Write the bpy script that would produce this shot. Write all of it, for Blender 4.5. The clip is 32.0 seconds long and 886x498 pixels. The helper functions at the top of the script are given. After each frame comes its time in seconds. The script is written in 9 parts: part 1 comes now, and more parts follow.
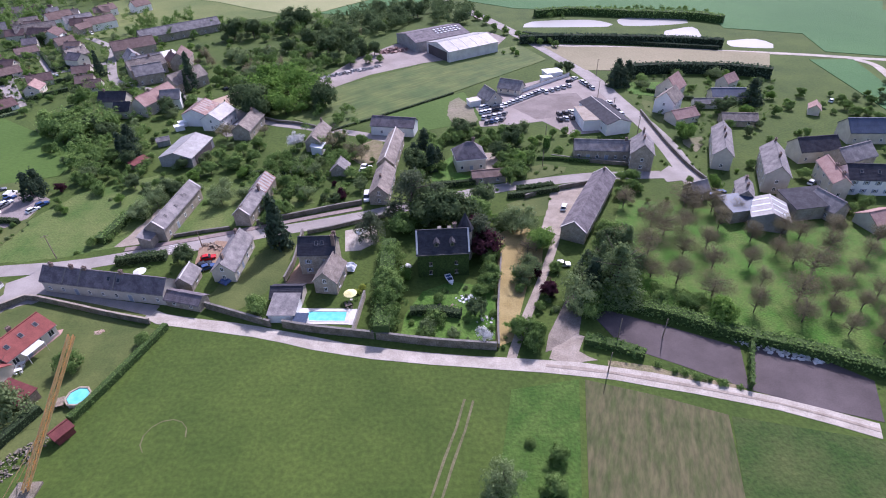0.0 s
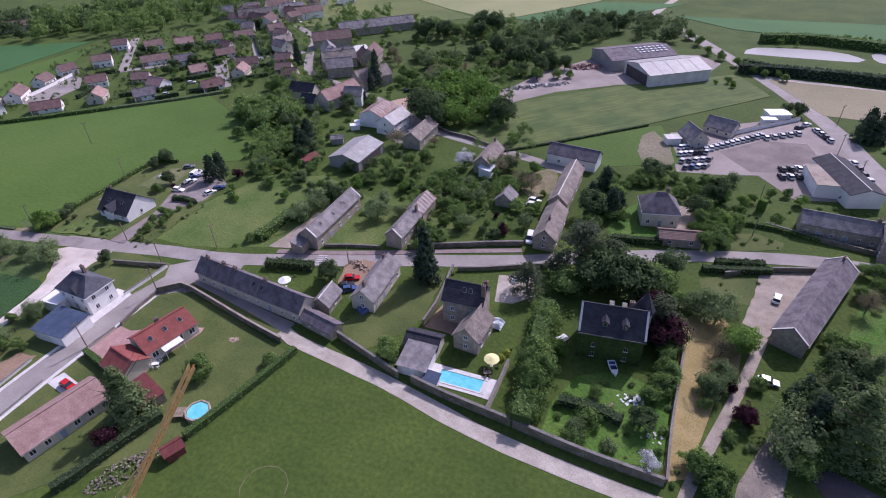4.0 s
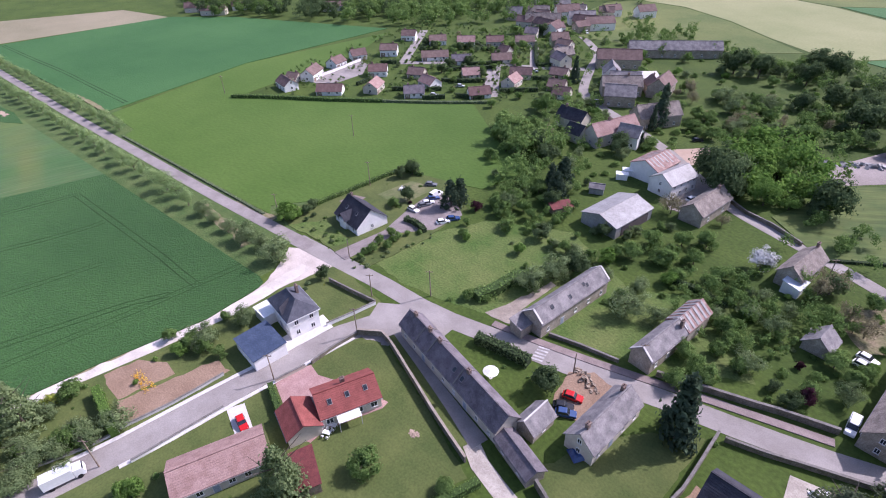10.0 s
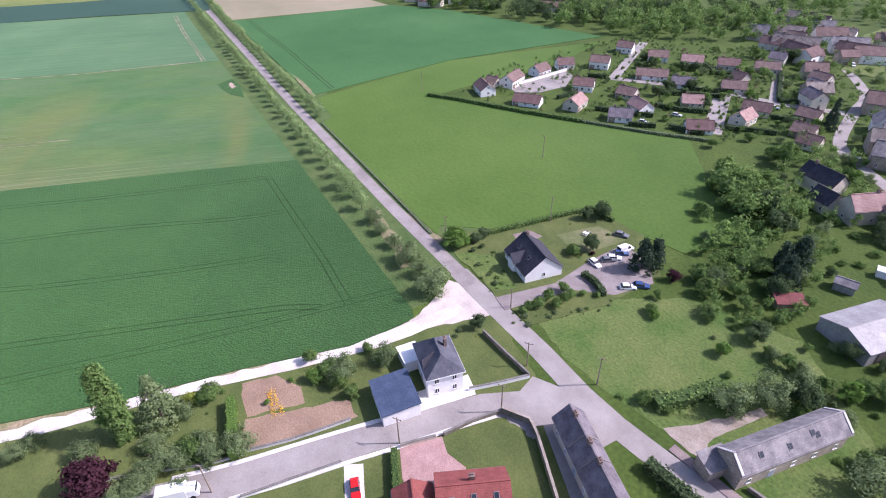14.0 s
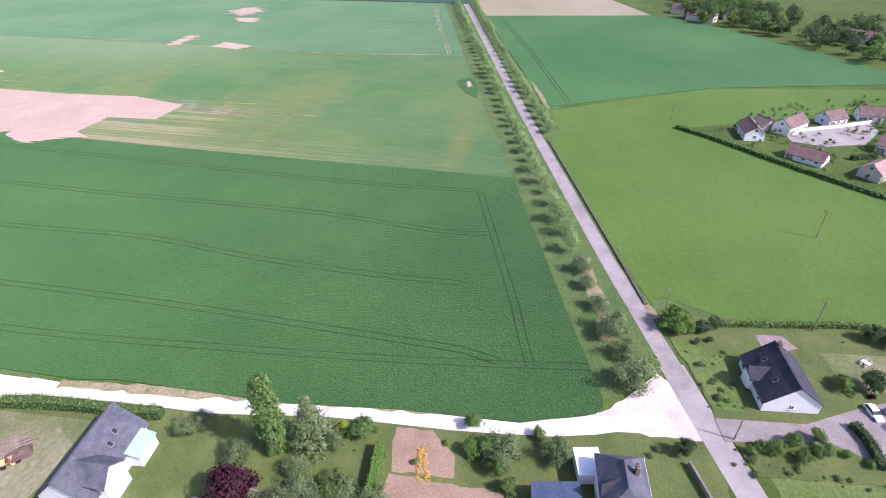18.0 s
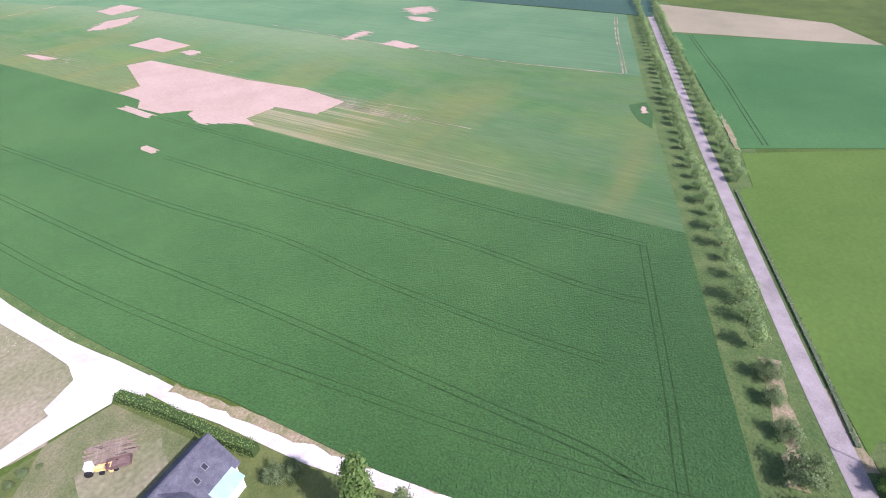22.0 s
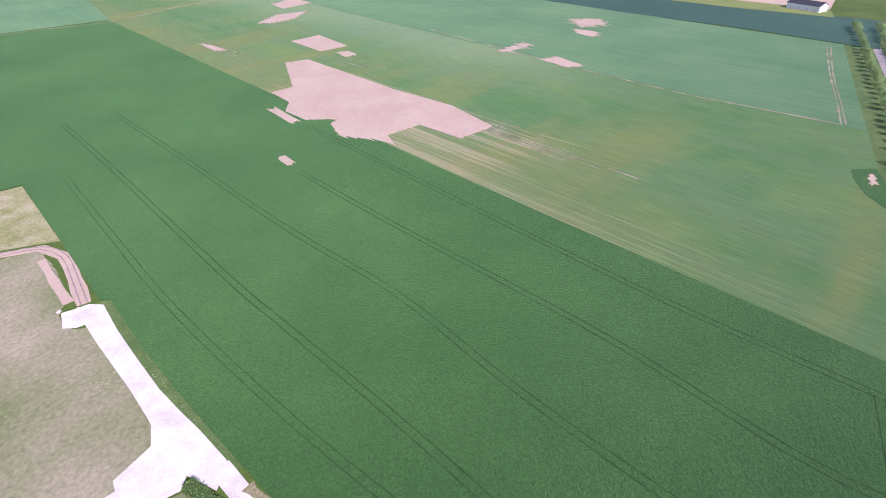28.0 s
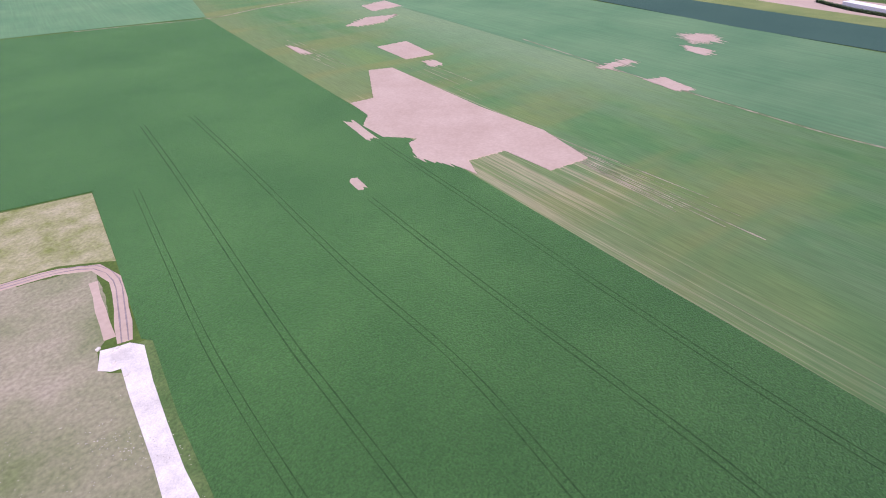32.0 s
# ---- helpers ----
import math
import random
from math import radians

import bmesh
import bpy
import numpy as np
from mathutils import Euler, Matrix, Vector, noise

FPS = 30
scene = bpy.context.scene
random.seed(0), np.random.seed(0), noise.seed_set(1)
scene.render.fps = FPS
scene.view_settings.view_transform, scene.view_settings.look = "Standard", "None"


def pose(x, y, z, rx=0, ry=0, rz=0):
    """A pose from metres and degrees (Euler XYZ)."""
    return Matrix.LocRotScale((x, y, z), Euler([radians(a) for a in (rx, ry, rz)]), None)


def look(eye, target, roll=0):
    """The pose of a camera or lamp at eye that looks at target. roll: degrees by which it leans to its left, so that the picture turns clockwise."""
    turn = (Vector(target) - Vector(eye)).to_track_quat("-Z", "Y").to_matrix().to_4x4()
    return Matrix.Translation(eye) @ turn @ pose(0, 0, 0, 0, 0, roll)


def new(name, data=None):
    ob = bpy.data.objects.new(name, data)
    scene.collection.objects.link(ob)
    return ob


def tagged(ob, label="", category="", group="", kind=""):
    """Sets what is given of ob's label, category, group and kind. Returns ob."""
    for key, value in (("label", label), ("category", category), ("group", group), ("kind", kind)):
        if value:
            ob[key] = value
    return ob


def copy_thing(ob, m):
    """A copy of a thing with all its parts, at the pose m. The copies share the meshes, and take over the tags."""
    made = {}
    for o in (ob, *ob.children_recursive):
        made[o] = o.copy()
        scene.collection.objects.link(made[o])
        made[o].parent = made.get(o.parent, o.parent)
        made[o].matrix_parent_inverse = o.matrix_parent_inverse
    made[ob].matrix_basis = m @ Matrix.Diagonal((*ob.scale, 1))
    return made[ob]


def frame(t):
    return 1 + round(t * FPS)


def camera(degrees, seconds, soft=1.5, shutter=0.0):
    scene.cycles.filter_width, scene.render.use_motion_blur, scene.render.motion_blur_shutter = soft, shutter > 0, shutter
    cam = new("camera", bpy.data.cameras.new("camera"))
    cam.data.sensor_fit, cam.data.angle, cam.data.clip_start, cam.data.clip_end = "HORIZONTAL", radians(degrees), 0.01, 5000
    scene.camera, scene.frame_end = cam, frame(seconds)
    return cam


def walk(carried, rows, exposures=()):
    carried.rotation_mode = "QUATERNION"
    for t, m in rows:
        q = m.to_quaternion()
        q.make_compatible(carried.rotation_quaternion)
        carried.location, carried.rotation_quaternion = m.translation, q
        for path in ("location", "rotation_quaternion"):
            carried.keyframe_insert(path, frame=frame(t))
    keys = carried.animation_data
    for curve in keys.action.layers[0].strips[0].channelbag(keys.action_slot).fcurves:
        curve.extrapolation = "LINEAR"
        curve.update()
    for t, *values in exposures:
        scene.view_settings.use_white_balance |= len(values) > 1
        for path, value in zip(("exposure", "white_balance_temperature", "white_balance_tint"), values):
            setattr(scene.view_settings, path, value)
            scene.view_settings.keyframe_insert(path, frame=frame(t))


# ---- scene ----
cam = camera(78.35, 32.0, 1.0)
PATH = [
    (0, (0.01, -0.01, 90.00), (0.01, 80.61, 30.84), -1.83),
    (0.5, (-0.41, 3.00, 89.80), (-3.96, 83.64, 30.77), -1.84),
    (1, (-0.87, 6.04, 89.61), (-9.23, 86.43, 30.71), -1.86),
    (1.5, (-1.43, 9.09, 89.45), (-11.89, 89.30, 30.65), -1.94),
    (2, (-2.11, 12.09, 89.33), (-16.11, 91.82, 30.62), -2.02),
    (2.5, (-2.98, 15.02, 89.22), (-18.62, 94.50, 30.57), -2.03),
    (3, (-4.04, 17.93, 89.08), (-21.73, 97.03, 30.51), -2.02),
    (3.5, (-5.24, 20.83, 88.90), (-27.41, 98.88, 30.44), -2.01),
    (5.5, (-11.18, 32.30, 88.35), (-45.87, 105.93, 30.26), -2.05),
    (6, (-12.99, 34.94, 88.36), (-50.67, 107.14, 30.34), -2.09),
    (6.5, (-14.91, 37.52, 88.37), (-55.39, 108.23, 30.39), -2.09),
    (7, (-16.95, 40.05, 88.34), (-60.20, 109.15, 30.42), -2.03),
    (7.5, (-19.11, 42.49, 88.25), (-65.03, 109.93, 30.43), -1.99),
    (8, (-21.38, 44.84, 88.14), (-68.89, 111.28, 30.45), -1.94),
    (8.5, (-23.72, 47.16, 88.06), (-72.51, 112.74, 30.44), -1.89),
    (9, (-26.08, 49.48, 87.99), (-77.61, 112.95, 30.40), -1.88),
    (9.5, (-28.47, 51.74, 87.91), (-84.41, 111.41, 30.38), -1.89),
    (10, (-30.93, 53.83, 87.83), (-89.93, 110.56, 30.38), -1.86),
    (10.5, (-33.47, 55.74, 87.78), (-95.59, 109.08, 30.38), -1.80),
    (11, (-36.06, 57.50, 87.75), (-100.01, 108.70, 30.39), -1.78),
    (11.5, (-38.70, 59.17, 87.74), (-103.78, 108.95, 30.39), -1.81),
    (12, (-41.40, 60.78, 87.76), (-108.76, 107.38, 30.40), -1.82),
    (12.5, (-44.12, 62.27, 87.83), (-114.08, 104.81, 30.42), -1.80),
    (13, (-46.80, 63.64, 87.94), (-118.54, 103.03, 30.47), -1.79),
    (13.5, (-49.43, 64.87, 88.09), (-122.54, 101.62, 30.61), -1.82),
    (14, (-52.04, 66.01, 88.27), (-127.21, 98.31, 30.77), -1.85),
    (14.5, (-54.64, 67.02, 88.48), (-131.65, 94.65, 30.98), -1.80),
    (16.5, (-66.33, 68.43, 88.02), (-147.25, 81.91, 30.84), -1.63),
    (17, (-69.06, 68.49, 88.01), (-150.64, 77.57, 30.88), -1.63),
    (17.5, (-71.80, 68.49, 88.00), (-153.84, 72.49, 30.96), -1.64),
    (18, (-74.52, 68.42, 87.97), (-156.73, 66.84, 31.06), -1.71),
    (18.5, (-77.24, 68.23, 87.88), (-159.28, 61.54, 31.10), -1.80),
    (19, (-79.97, 67.87, 87.77), (-161.83, 58.58, 31.09), -1.85),
    (19.5, (-82.66, 67.35, 87.70), (-164.37, 56.46, 31.09), -1.87),
    (20, (-85.32, 66.67, 87.67), (-166.87, 54.47, 31.09), -1.85),
    (20.5, (-87.94, 65.87, 87.60), (-169.41, 52.72, 31.12), -1.77),
    (21, (-90.56, 64.99, 87.50), (-171.54, 48.77, 31.11), -1.70),
    (21.5, (-93.21, 64.00, 87.36), (-173.32, 43.66, 31.07), -1.62),
    (22, (-95.87, 62.92, 87.21), (-174.69, 37.82, 31.02), -1.53),
    (22.5, (-98.51, 61.78, 87.08), (-175.83, 32.21, 30.99), -1.49),
    (23, (-101.07, 60.57, 87.00), (-176.86, 27.09, 31.01), -1.42),
    (23.5, (-103.56, 59.25, 86.95), (-178.05, 22.86, 31.04), -1.38),
    (24, (-106.02, 57.84, 86.94), (-179.69, 19.70, 31.08), -1.39),
    (24.5, (-108.43, 56.27, 86.93), (-181.49, 16.95, 31.11), -1.39),
    (25, (-110.73, 54.51, 86.93), (-183.35, 14.36, 31.13), -1.35),
    (25.5, (-112.94, 52.56, 86.95), (-185.40, 12.18, 31.09), -1.30),
    (27.5, (-122.64, 46.59, 88.18), (-193.80, 4.12, 32.21), -1.30),
    (28, (-125.31, 44.55, 88.04), (-194.94, -0.43, 32.10), -1.22),
    (28.5, (-128.00, 42.44, 87.89), (-196.57, -4.18, 32.01), -1.19),
    (29, (-130.66, 40.31, 87.79), (-197.88, -8.31, 31.96), -1.15),
    (29.5, (-133.25, 38.16, 87.75), (-199.62, -11.66, 31.95), -1.11),
    (30, (-135.78, 36.02, 87.77), (-201.35, -14.87, 31.99), -1.11),
    (30.5, (-138.28, 33.84, 87.83), (-202.46, -18.79, 32.06), -1.08),
    (31, (-140.76, 31.60, 87.89), (-204.04, -22.12, 32.13), -1.07),
    (31.5, (-143.20, 29.26, 87.92), (-205.85, -25.21, 32.17), -1.07),
    (32, (-145.62, 26.83, 87.89), (-207.73, -28.30, 32.20), -1.09),
]
# the film's own automatic exposure and its cool, slightly magenta balance
EXPOSURES = [(0.0, 0.45, 5780, 33), (1.5, 0.24, 5800, 33), (3.0, 0.06, 5820, 34), (6.0, -0.19, 5860, 35), (7.0, -0.06, 5870, 34), (9.0, 0.22, 5880, 33), (11.0, 0.5, 5900, 31), (13.0, 0.52, 5920, 31), (17.0, 0.68, 5900, 32), (18.4, 0.7, 5900, 32), (20.0, 0.59, 5900, 32), (23.0, 0.64, 5880, 33), (28.0, 0.42, 5860, 34), (32.0, 0.26, 5820, 35)]
walk(cam, [(t, look(eye, target, roll)) for t, eye, target, roll in PATH], EXPOSURES)

# world and sun
SUN_AZ, SUN_EL = 66.3, 43.6          # degrees: azimuth from +x, and height
world = bpy.data.worlds.new("sky")
scene.world = world
world.use_nodes = True
sky = world.node_tree.nodes.new("ShaderNodeTexSky")
sky.sky_type, sky.sun_disc = "NISHITA", False
sky.sun_elevation, sky.sun_rotation = radians(SUN_EL), radians(90 - SUN_AZ)
sky.dust_density = 2.0
world.node_tree.nodes["Background"].inputs[1].default_value = 0.14
world.node_tree.links.new(sky.outputs[0], world.node_tree.nodes["Background"].inputs[0])
sun = new("sun", bpy.data.lights.new("sun", "SUN"))
sun.data.energy, sun.data.angle, sun.data.color = 4.1, radians(0.6), (1.0, 0.96, 0.9)
sun.matrix_world = look((math.cos(radians(SUN_AZ)) * math.cos(radians(SUN_EL)), math.sin(radians(SUN_AZ)) * math.cos(radians(SUN_EL)), math.sin(radians(SUN_EL))), (0, 0, 0))

from mathutils import geometry

# ---------------------------------------------------------------- materials
MATS = {}


def mat(name, a, b, scale=1.0, rough=0.9, bump=0.0, bscale=8.0, fine=None, metal=0.0, space="world", spread=(0.35, 0.65), rand=0.0, spec=0.3, stretch=(1, 1, 1), turn=0.0, rows=None, sheen=0.0, soft_=0.0):
    """Two colours mixed by a broad noise, a fine grain on top, and a bump."""
    if name in MATS:
        return MATS[name]
    m = bpy.data.materials.new(name)
    m.use_nodes = True
    n, l = m.node_tree.nodes, m.node_tree.links
    p = n["Principled BSDF"]
    p.inputs["Roughness"].default_value, p.inputs["Metallic"].default_value = rough, metal
    p.inputs["Specular IOR Level"].default_value = spec
    p.inputs["Diffuse Roughness"].default_value = soft_
    if sheen:
        p.inputs["Sheen Weight"].default_value, p.inputs["Sheen Roughness"].default_value = sheen, 0.45
        p.inputs["Sheen Tint"].default_value = (0.75, 1.0, 0.68, 1)
    src = n.new("ShaderNodeNewGeometry").outputs["Position"] if space == "world" else n.new("ShaderNodeTexCoord").outputs["Object"]
    mp = n.new("ShaderNodeMapping")
    mp.vector_type = "TEXTURE"
    mp.inputs["Scale"].default_value, mp.inputs["Rotation"].default_value = stretch, (0, 0, radians(turn))
    l.new(src, mp.inputs[0])
    broad = n.new("ShaderNodeTexNoise")
    broad.inputs["Scale"].default_value, broad.inputs["Detail"].default_value, broad.inputs["Roughness"].default_value = scale, 6, 0.62
    l.new(mp.outputs[0], broad.inputs["Vector"])
    ramp = n.new("ShaderNodeValToRGB")
    ramp.color_ramp.elements[0].position, ramp.color_ramp.elements[1].position = spread
    ramp.color_ramp.elements[0].color, ramp.color_ramp.elements[1].color = (*a, 1), (*b, 1)
    l.new(broad.outputs[0], ramp.inputs[0])
    grain = n.new("ShaderNodeTexNoise")
    grain.inputs["Scale"].default_value, grain.inputs["Detail"].default_value = bscale, 4
    gm = mp
    if rows:
        gm = n.new("ShaderNodeMapping")
        gm.vector_type = "TEXTURE"
        gm.inputs["Scale"].default_value, gm.inputs["Rotation"].default_value = (rows[0], 1, 1), (0, 0, radians(rows[1]))
        l.new(src, gm.inputs[0])
    l.new(gm.outputs[0], grain.inputs["Vector"])
    mix = n.new("ShaderNodeMix")
    mix.data_type, mix.blend_type = "RGBA", "MULTIPLY"
    mix.inputs[0].default_value = 1.0
    span = n.new("ShaderNodeMapRange")
    lo, hi = fine or (0.75, 1.25)
    span.inputs[1].default_value, span.inputs[2].default_value, span.inputs[3].default_value, span.inputs[4].default_value = 0.25, 0.75, lo, hi
    l.new(grain.outputs[0], span.inputs[0])
    l.new(ramp.outputs[0], mix.inputs[6])
    l.new(span.outputs[0], mix.inputs[7])
    out = mix.outputs[2]
    if rand:
        info, hsv, sp = n.new("ShaderNodeObjectInfo"), n.new("ShaderNodeHueSaturation"), n.new("ShaderNodeMapRange")
        sp.inputs[3].default_value, sp.inputs[4].default_value = 1 - rand, 1 + rand
        l.new(info.outputs["Random"], sp.inputs[0])
        l.new(sp.outputs[0], hsv.inputs["Value"])
        sh = n.new("ShaderNodeMapRange")
        sh.inputs[3].default_value, sh.inputs[4].default_value = 0.5 - rand * 0.06, 0.5 + rand * 0.06
        l.new(info.outputs["Random"], sh.inputs[0])
        l.new(sh.outputs[0], hsv.inputs["Hue"])
        l.new(out, hsv.inputs["Color"])
        out = hsv.outputs[0]
    l.new(out, p.inputs["Base Color"])
    if bump:
        b_ = n.new("ShaderNodeBump")
        b_.inputs["Strength"].default_value, b_.inputs["Distance"].default_value = 1.0, bump
        l.new(grain.outputs[0], b_.inputs["Height"])
        l.new(b_.outputs[0], p.inputs["Normal"])
    MATS[name] = m
    return m


GRASS = mat("meadow_grass", (0.042, 0.078, 0.011), (0.082, 0.124, 0.021), 0.045, 0.95, 0.12, 1.1, (0.72, 1.26), spread=(0.3, 0.7), soft_=0.2)
LAWN = mat("lawn_grass", (0.07, 0.1, 0.026), (0.118, 0.142, 0.042), 0.1, 0.95, 0.05, 2.2, (0.8, 1.2), soft_=0.2)
ROUGH_GRASS = mat("rough_grass", (0.066, 0.128, 0.023), (0.15, 0.182, 0.054), 0.075, 0.95, 0.16, 1.6, (0.68, 1.3), spread=(0.34, 0.68), soft_=0.2)
PASTURE = mat("pasture", (0.067, 0.132, 0.019), (0.091, 0.16, 0.028), 0.02, 0.95, 0.15, 0.8, (0.88, 1.12), soft_=0.3)
ROWS = 76.4
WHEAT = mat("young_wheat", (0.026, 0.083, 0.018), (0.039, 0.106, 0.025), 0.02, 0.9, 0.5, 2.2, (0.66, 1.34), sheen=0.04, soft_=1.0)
# Paler, bluer wheat for far fields: distance haze put into the base colour.
WHEAT_HAZED = mat("young_wheat_hazed", (0.05, 0.124, 0.048), (0.08, 0.155, 0.064), 0.02, 0.9, 0.1, 0.5, (0.84, 1.16), rows=(30, ROWS), sheen=0.1, soft_=0.75)
BARLEY = mat("pale_crop", (0.072, 0.122, 0.03), (0.128, 0.165, 0.042), 0.08, 0.9, 0.15, 0.7, (0.72, 1.26), spread=(0.36, 0.64), rows=(8, 36.7), soft_=0.3)
STRAW_FIELD = mat("dry_grass_field", (0.225, 0.205, 0.125), (0.29, 0.255, 0.165), 0.02, 0.95, 0.1, 1.0, (0.85, 1.15))
PALE_FIELD = mat("pale_field", (0.21, 0.235, 0.1), (0.29, 0.295, 0.145), 0.012, 0.95, 0.1, 0.8, (0.9, 1.1))
SOIL = mat("bare_soil", (0.385, 0.282, 0.215), (0.45, 0.34, 0.265), 0.05, 0.95, 0.02, 0.8, (0.93, 1.07), spread=(0.3, 0.7))
SANDY_ROW = mat("sandy_crop_row", (0.11, 0.13, 0.06), (0.32, 0.265, 0.19), 0.1, 0.95, 0.05, 2.0, (0.8, 1.2))
TILLED = mat("tilled_soil", (0.24, 0.16, 0.11), (0.31, 0.215, 0.15), 0.2, 0.95, 0.1, 3.0)
DRY_LOT = mat("dry_rough_ground", (0.12, 0.145, 0.055), (0.29, 0.25, 0.175), 0.035, 0.95, 0.12, 1.0, (0.74, 1.26), spread=(0.3, 0.7), soft_=0.3)
CHALK = mat("white_chalk_gravel", (0.5, 0.45, 0.4), (0.7, 0.64, 0.59), 0.15, 0.95, 0.03, 3.0, (0.84, 1.14))
GRAVEL = mat("pale_gravel", (0.34, 0.3, 0.255), (0.47, 0.425, 0.37), 0.3, 0.95, 0.03, 4.0, (0.76, 1.22))
ASPHALT = mat("worn_asphalt", (0.24, 0.216, 0.2), (0.335, 0.306, 0.287), 0.12, 0.9, 0.01, 5.0, (0.84, 1.16))
AVENUE_ASPHALT = mat("avenue_asphalt", (0.22, 0.193, 0.182), (0.32, 0.286, 0.272), 0.15, 0.9, 0.01, 4.0, (0.82, 1.18))
DARK_ASPHALT_AND_SHADE = mat("dark_asphalt_and_shade", (0.072, 0.058, 0.06), (0.112, 0.092, 0.094), 0.1, 0.9, 0.01, 5.0, (0.8, 1.2))
YARD = mat("yard_gravel", (0.22, 0.187, 0.17), (0.34, 0.297, 0.275), 0.07, 0.95, 0.03, 2.0, (0.8, 1.2), spread=(0.3, 0.7))
SLATE = mat("weathered_slate", (0.15, 0.14, 0.145), (0.29, 0.27, 0.265), 0.5, 0.8, 0.02, 5.0, (0.75, 1.25), space="object", spec=0.15)
DARK_SLATE = mat("dark_slate", (0.035, 0.035, 0.045), (0.06, 0.06, 0.072), 0.6, 0.8, 0.02, 5.0, space="object", spec=0.15)
STONE_TILE = mat("grey_brown_tiles", (0.15, 0.125, 0.11), (0.28, 0.24, 0.21), 0.5, 0.8, 0.03, 4.0, (0.7, 1.3), space="object")
RED_TILE = mat("red_clay_tiles", (0.2, 0.056, 0.048), (0.275, 0.083, 0.07), 0.6, 0.8, 0.03, 5.0, space="object")
PINK_TILE = mat("faded_pink_tiles", (0.26, 0.16, 0.14), (0.36, 0.24, 0.215), 0.5, 0.85, 0.03, 5.0, space="object")
BROWN_TILE = mat("brown_tiles", (0.125, 0.082, 0.074), (0.2, 0.135, 0.12), 0.5, 0.85, 0.03, 5.0, space="object", rand=0.22)
RED_BROWN_TILE = mat("red_brown_tiles", (0.14, 0.086, 0.076), (0.215, 0.137, 0.122), 0.5, 0.85, 0.03, 5.0, space="object", rand=0.2)
STONE = mat("rubble_stone", (0.28, 0.24, 0.19), (0.42, 0.37, 0.3), 0.8, 0.95, 0.05, 4.0, (0.65, 1.3), space="object")
RENDER_W = mat("white_render", (0.72, 0.71, 0.69), (0.82, 0.81, 0.79), 0.4, 0.9, 0.005, 6.0, (0.93, 1.05), space="object")
RENDER_C = mat("cream_render", (0.5, 0.45, 0.37), (0.62, 0.57, 0.48), 0.4, 0.9, 0.005, 6.0, (0.9, 1.08), space="object", rand=0.12)
SHEET = mat("galvanised_sheet", (0.26, 0.25, 0.245), (0.37, 0.36, 0.355), 0.3, 0.55, 0.01, 2.0, (0.8, 1.12), space="object")
GLASS = mat("window_glass", (0.02, 0.024, 0.03), (0.035, 0.04, 0.05), 1.0, 0.08, 0.0, 4.0, spec=0.6)
WATER_POOL = mat("pool_water", (0.1, 0.5, 0.58), (0.18, 0.6, 0.66), 0.6, 0.06, 0.01, 1.5, (0.95, 1.05))
WATER = mat("pond_water", (0.29, 0.285, 0.275), (0.36, 0.35, 0.34), 0.02, 0.3, 0.0, 1.0, (0.95, 1.05), spec=0.2)


PINK_PAVING = mat("pinkish_paving", (0.33, 0.2, 0.185), (0.42, 0.27, 0.25), 0.4, 0.9, 0.01, 5.0)
COPING = mat("grey_coping", (0.14, 0.13, 0.115), (0.22, 0.205, 0.19), 0.6, 0.9, 0.02, 5.0, (0.7, 1.25))
WALL_STONE = mat("mossy_wall_stone", (0.12, 0.11, 0.075), (0.24, 0.21, 0.17), 0.5, 0.95, 0.04, 4.0, (0.6, 1.35))
MID_SLATE = mat("mid_grey_slate", (0.105, 0.092, 0.102), (0.2, 0.178, 0.192), 0.5, 0.8, 0.02, 5.0, (0.7, 1.3), space="object", spec=0.15)
PAVEMENT = mat("brown_pavement", (0.2, 0.155, 0.145), (0.28, 0.225, 0.21), 0.4, 0.9, 0.01, 5.0)
WORN_PAINT = mat("worn_road_paint", (0.36, 0.34, 0.33), (0.6, 0.58, 0.57), 0.9, 0.8, 0.0, 6.0, (0.75, 1.15))
BROWN_GRAVEL = mat("brown_gravel", (0.25, 0.21, 0.17), (0.36, 0.31, 0.26), 0.3, 0.95, 0.03, 3.0, (0.8, 1.2))
BLUE_SLATE = mat("blue_grey_slate", (0.07, 0.073, 0.09), (0.115, 0.118, 0.14), 0.6, 0.8, 0.02, 5.0, space="object", spec=0.15)
CONCRETE = mat("light_concrete", (0.5, 0.48, 0.46), (0.64, 0.62, 0.6), 0.3, 0.9, 0.01, 4.0, (0.9, 1.1))
WHITE_PAINT = mat("white_paint", (0.76, 0.76, 0.75), (0.84, 0.84, 0.83), 2.0, 0.5, space="object")
TRAM = mat("wheel_mark_soil", (0.016, 0.048, 0.011), (0.027, 0.07, 0.017), 0.3, 0.95, 0.05, 2.0, soft_=1.0)
RUST = mat("rusty_sheet", (0.19, 0.095, 0.08), (0.36, 0.25, 0.22), 0.5, 0.7, 0.02, 2.5, (0.7, 1.3), space="object")
BRICK = mat("chimney_brick", (0.15, 0.105, 0.09), (0.25, 0.185, 0.155), 1.2, 0.9, 0.02, 6.0, space="object")
WOOD = mat("grey_wood", (0.2, 0.15, 0.11), (0.32, 0.26, 0.2), 1.0, 0.85, 0.02, 8.0, space="object")
BARK = mat("bark", (0.07, 0.055, 0.042), (0.14, 0.115, 0.09), 1.5, 0.95, 0.03, 8.0, space="object")
SHUTTER = mat("blue_grey_shutter", (0.25, 0.29, 0.35), (0.32, 0.36, 0.42), 2.0, 0.6, space="object")
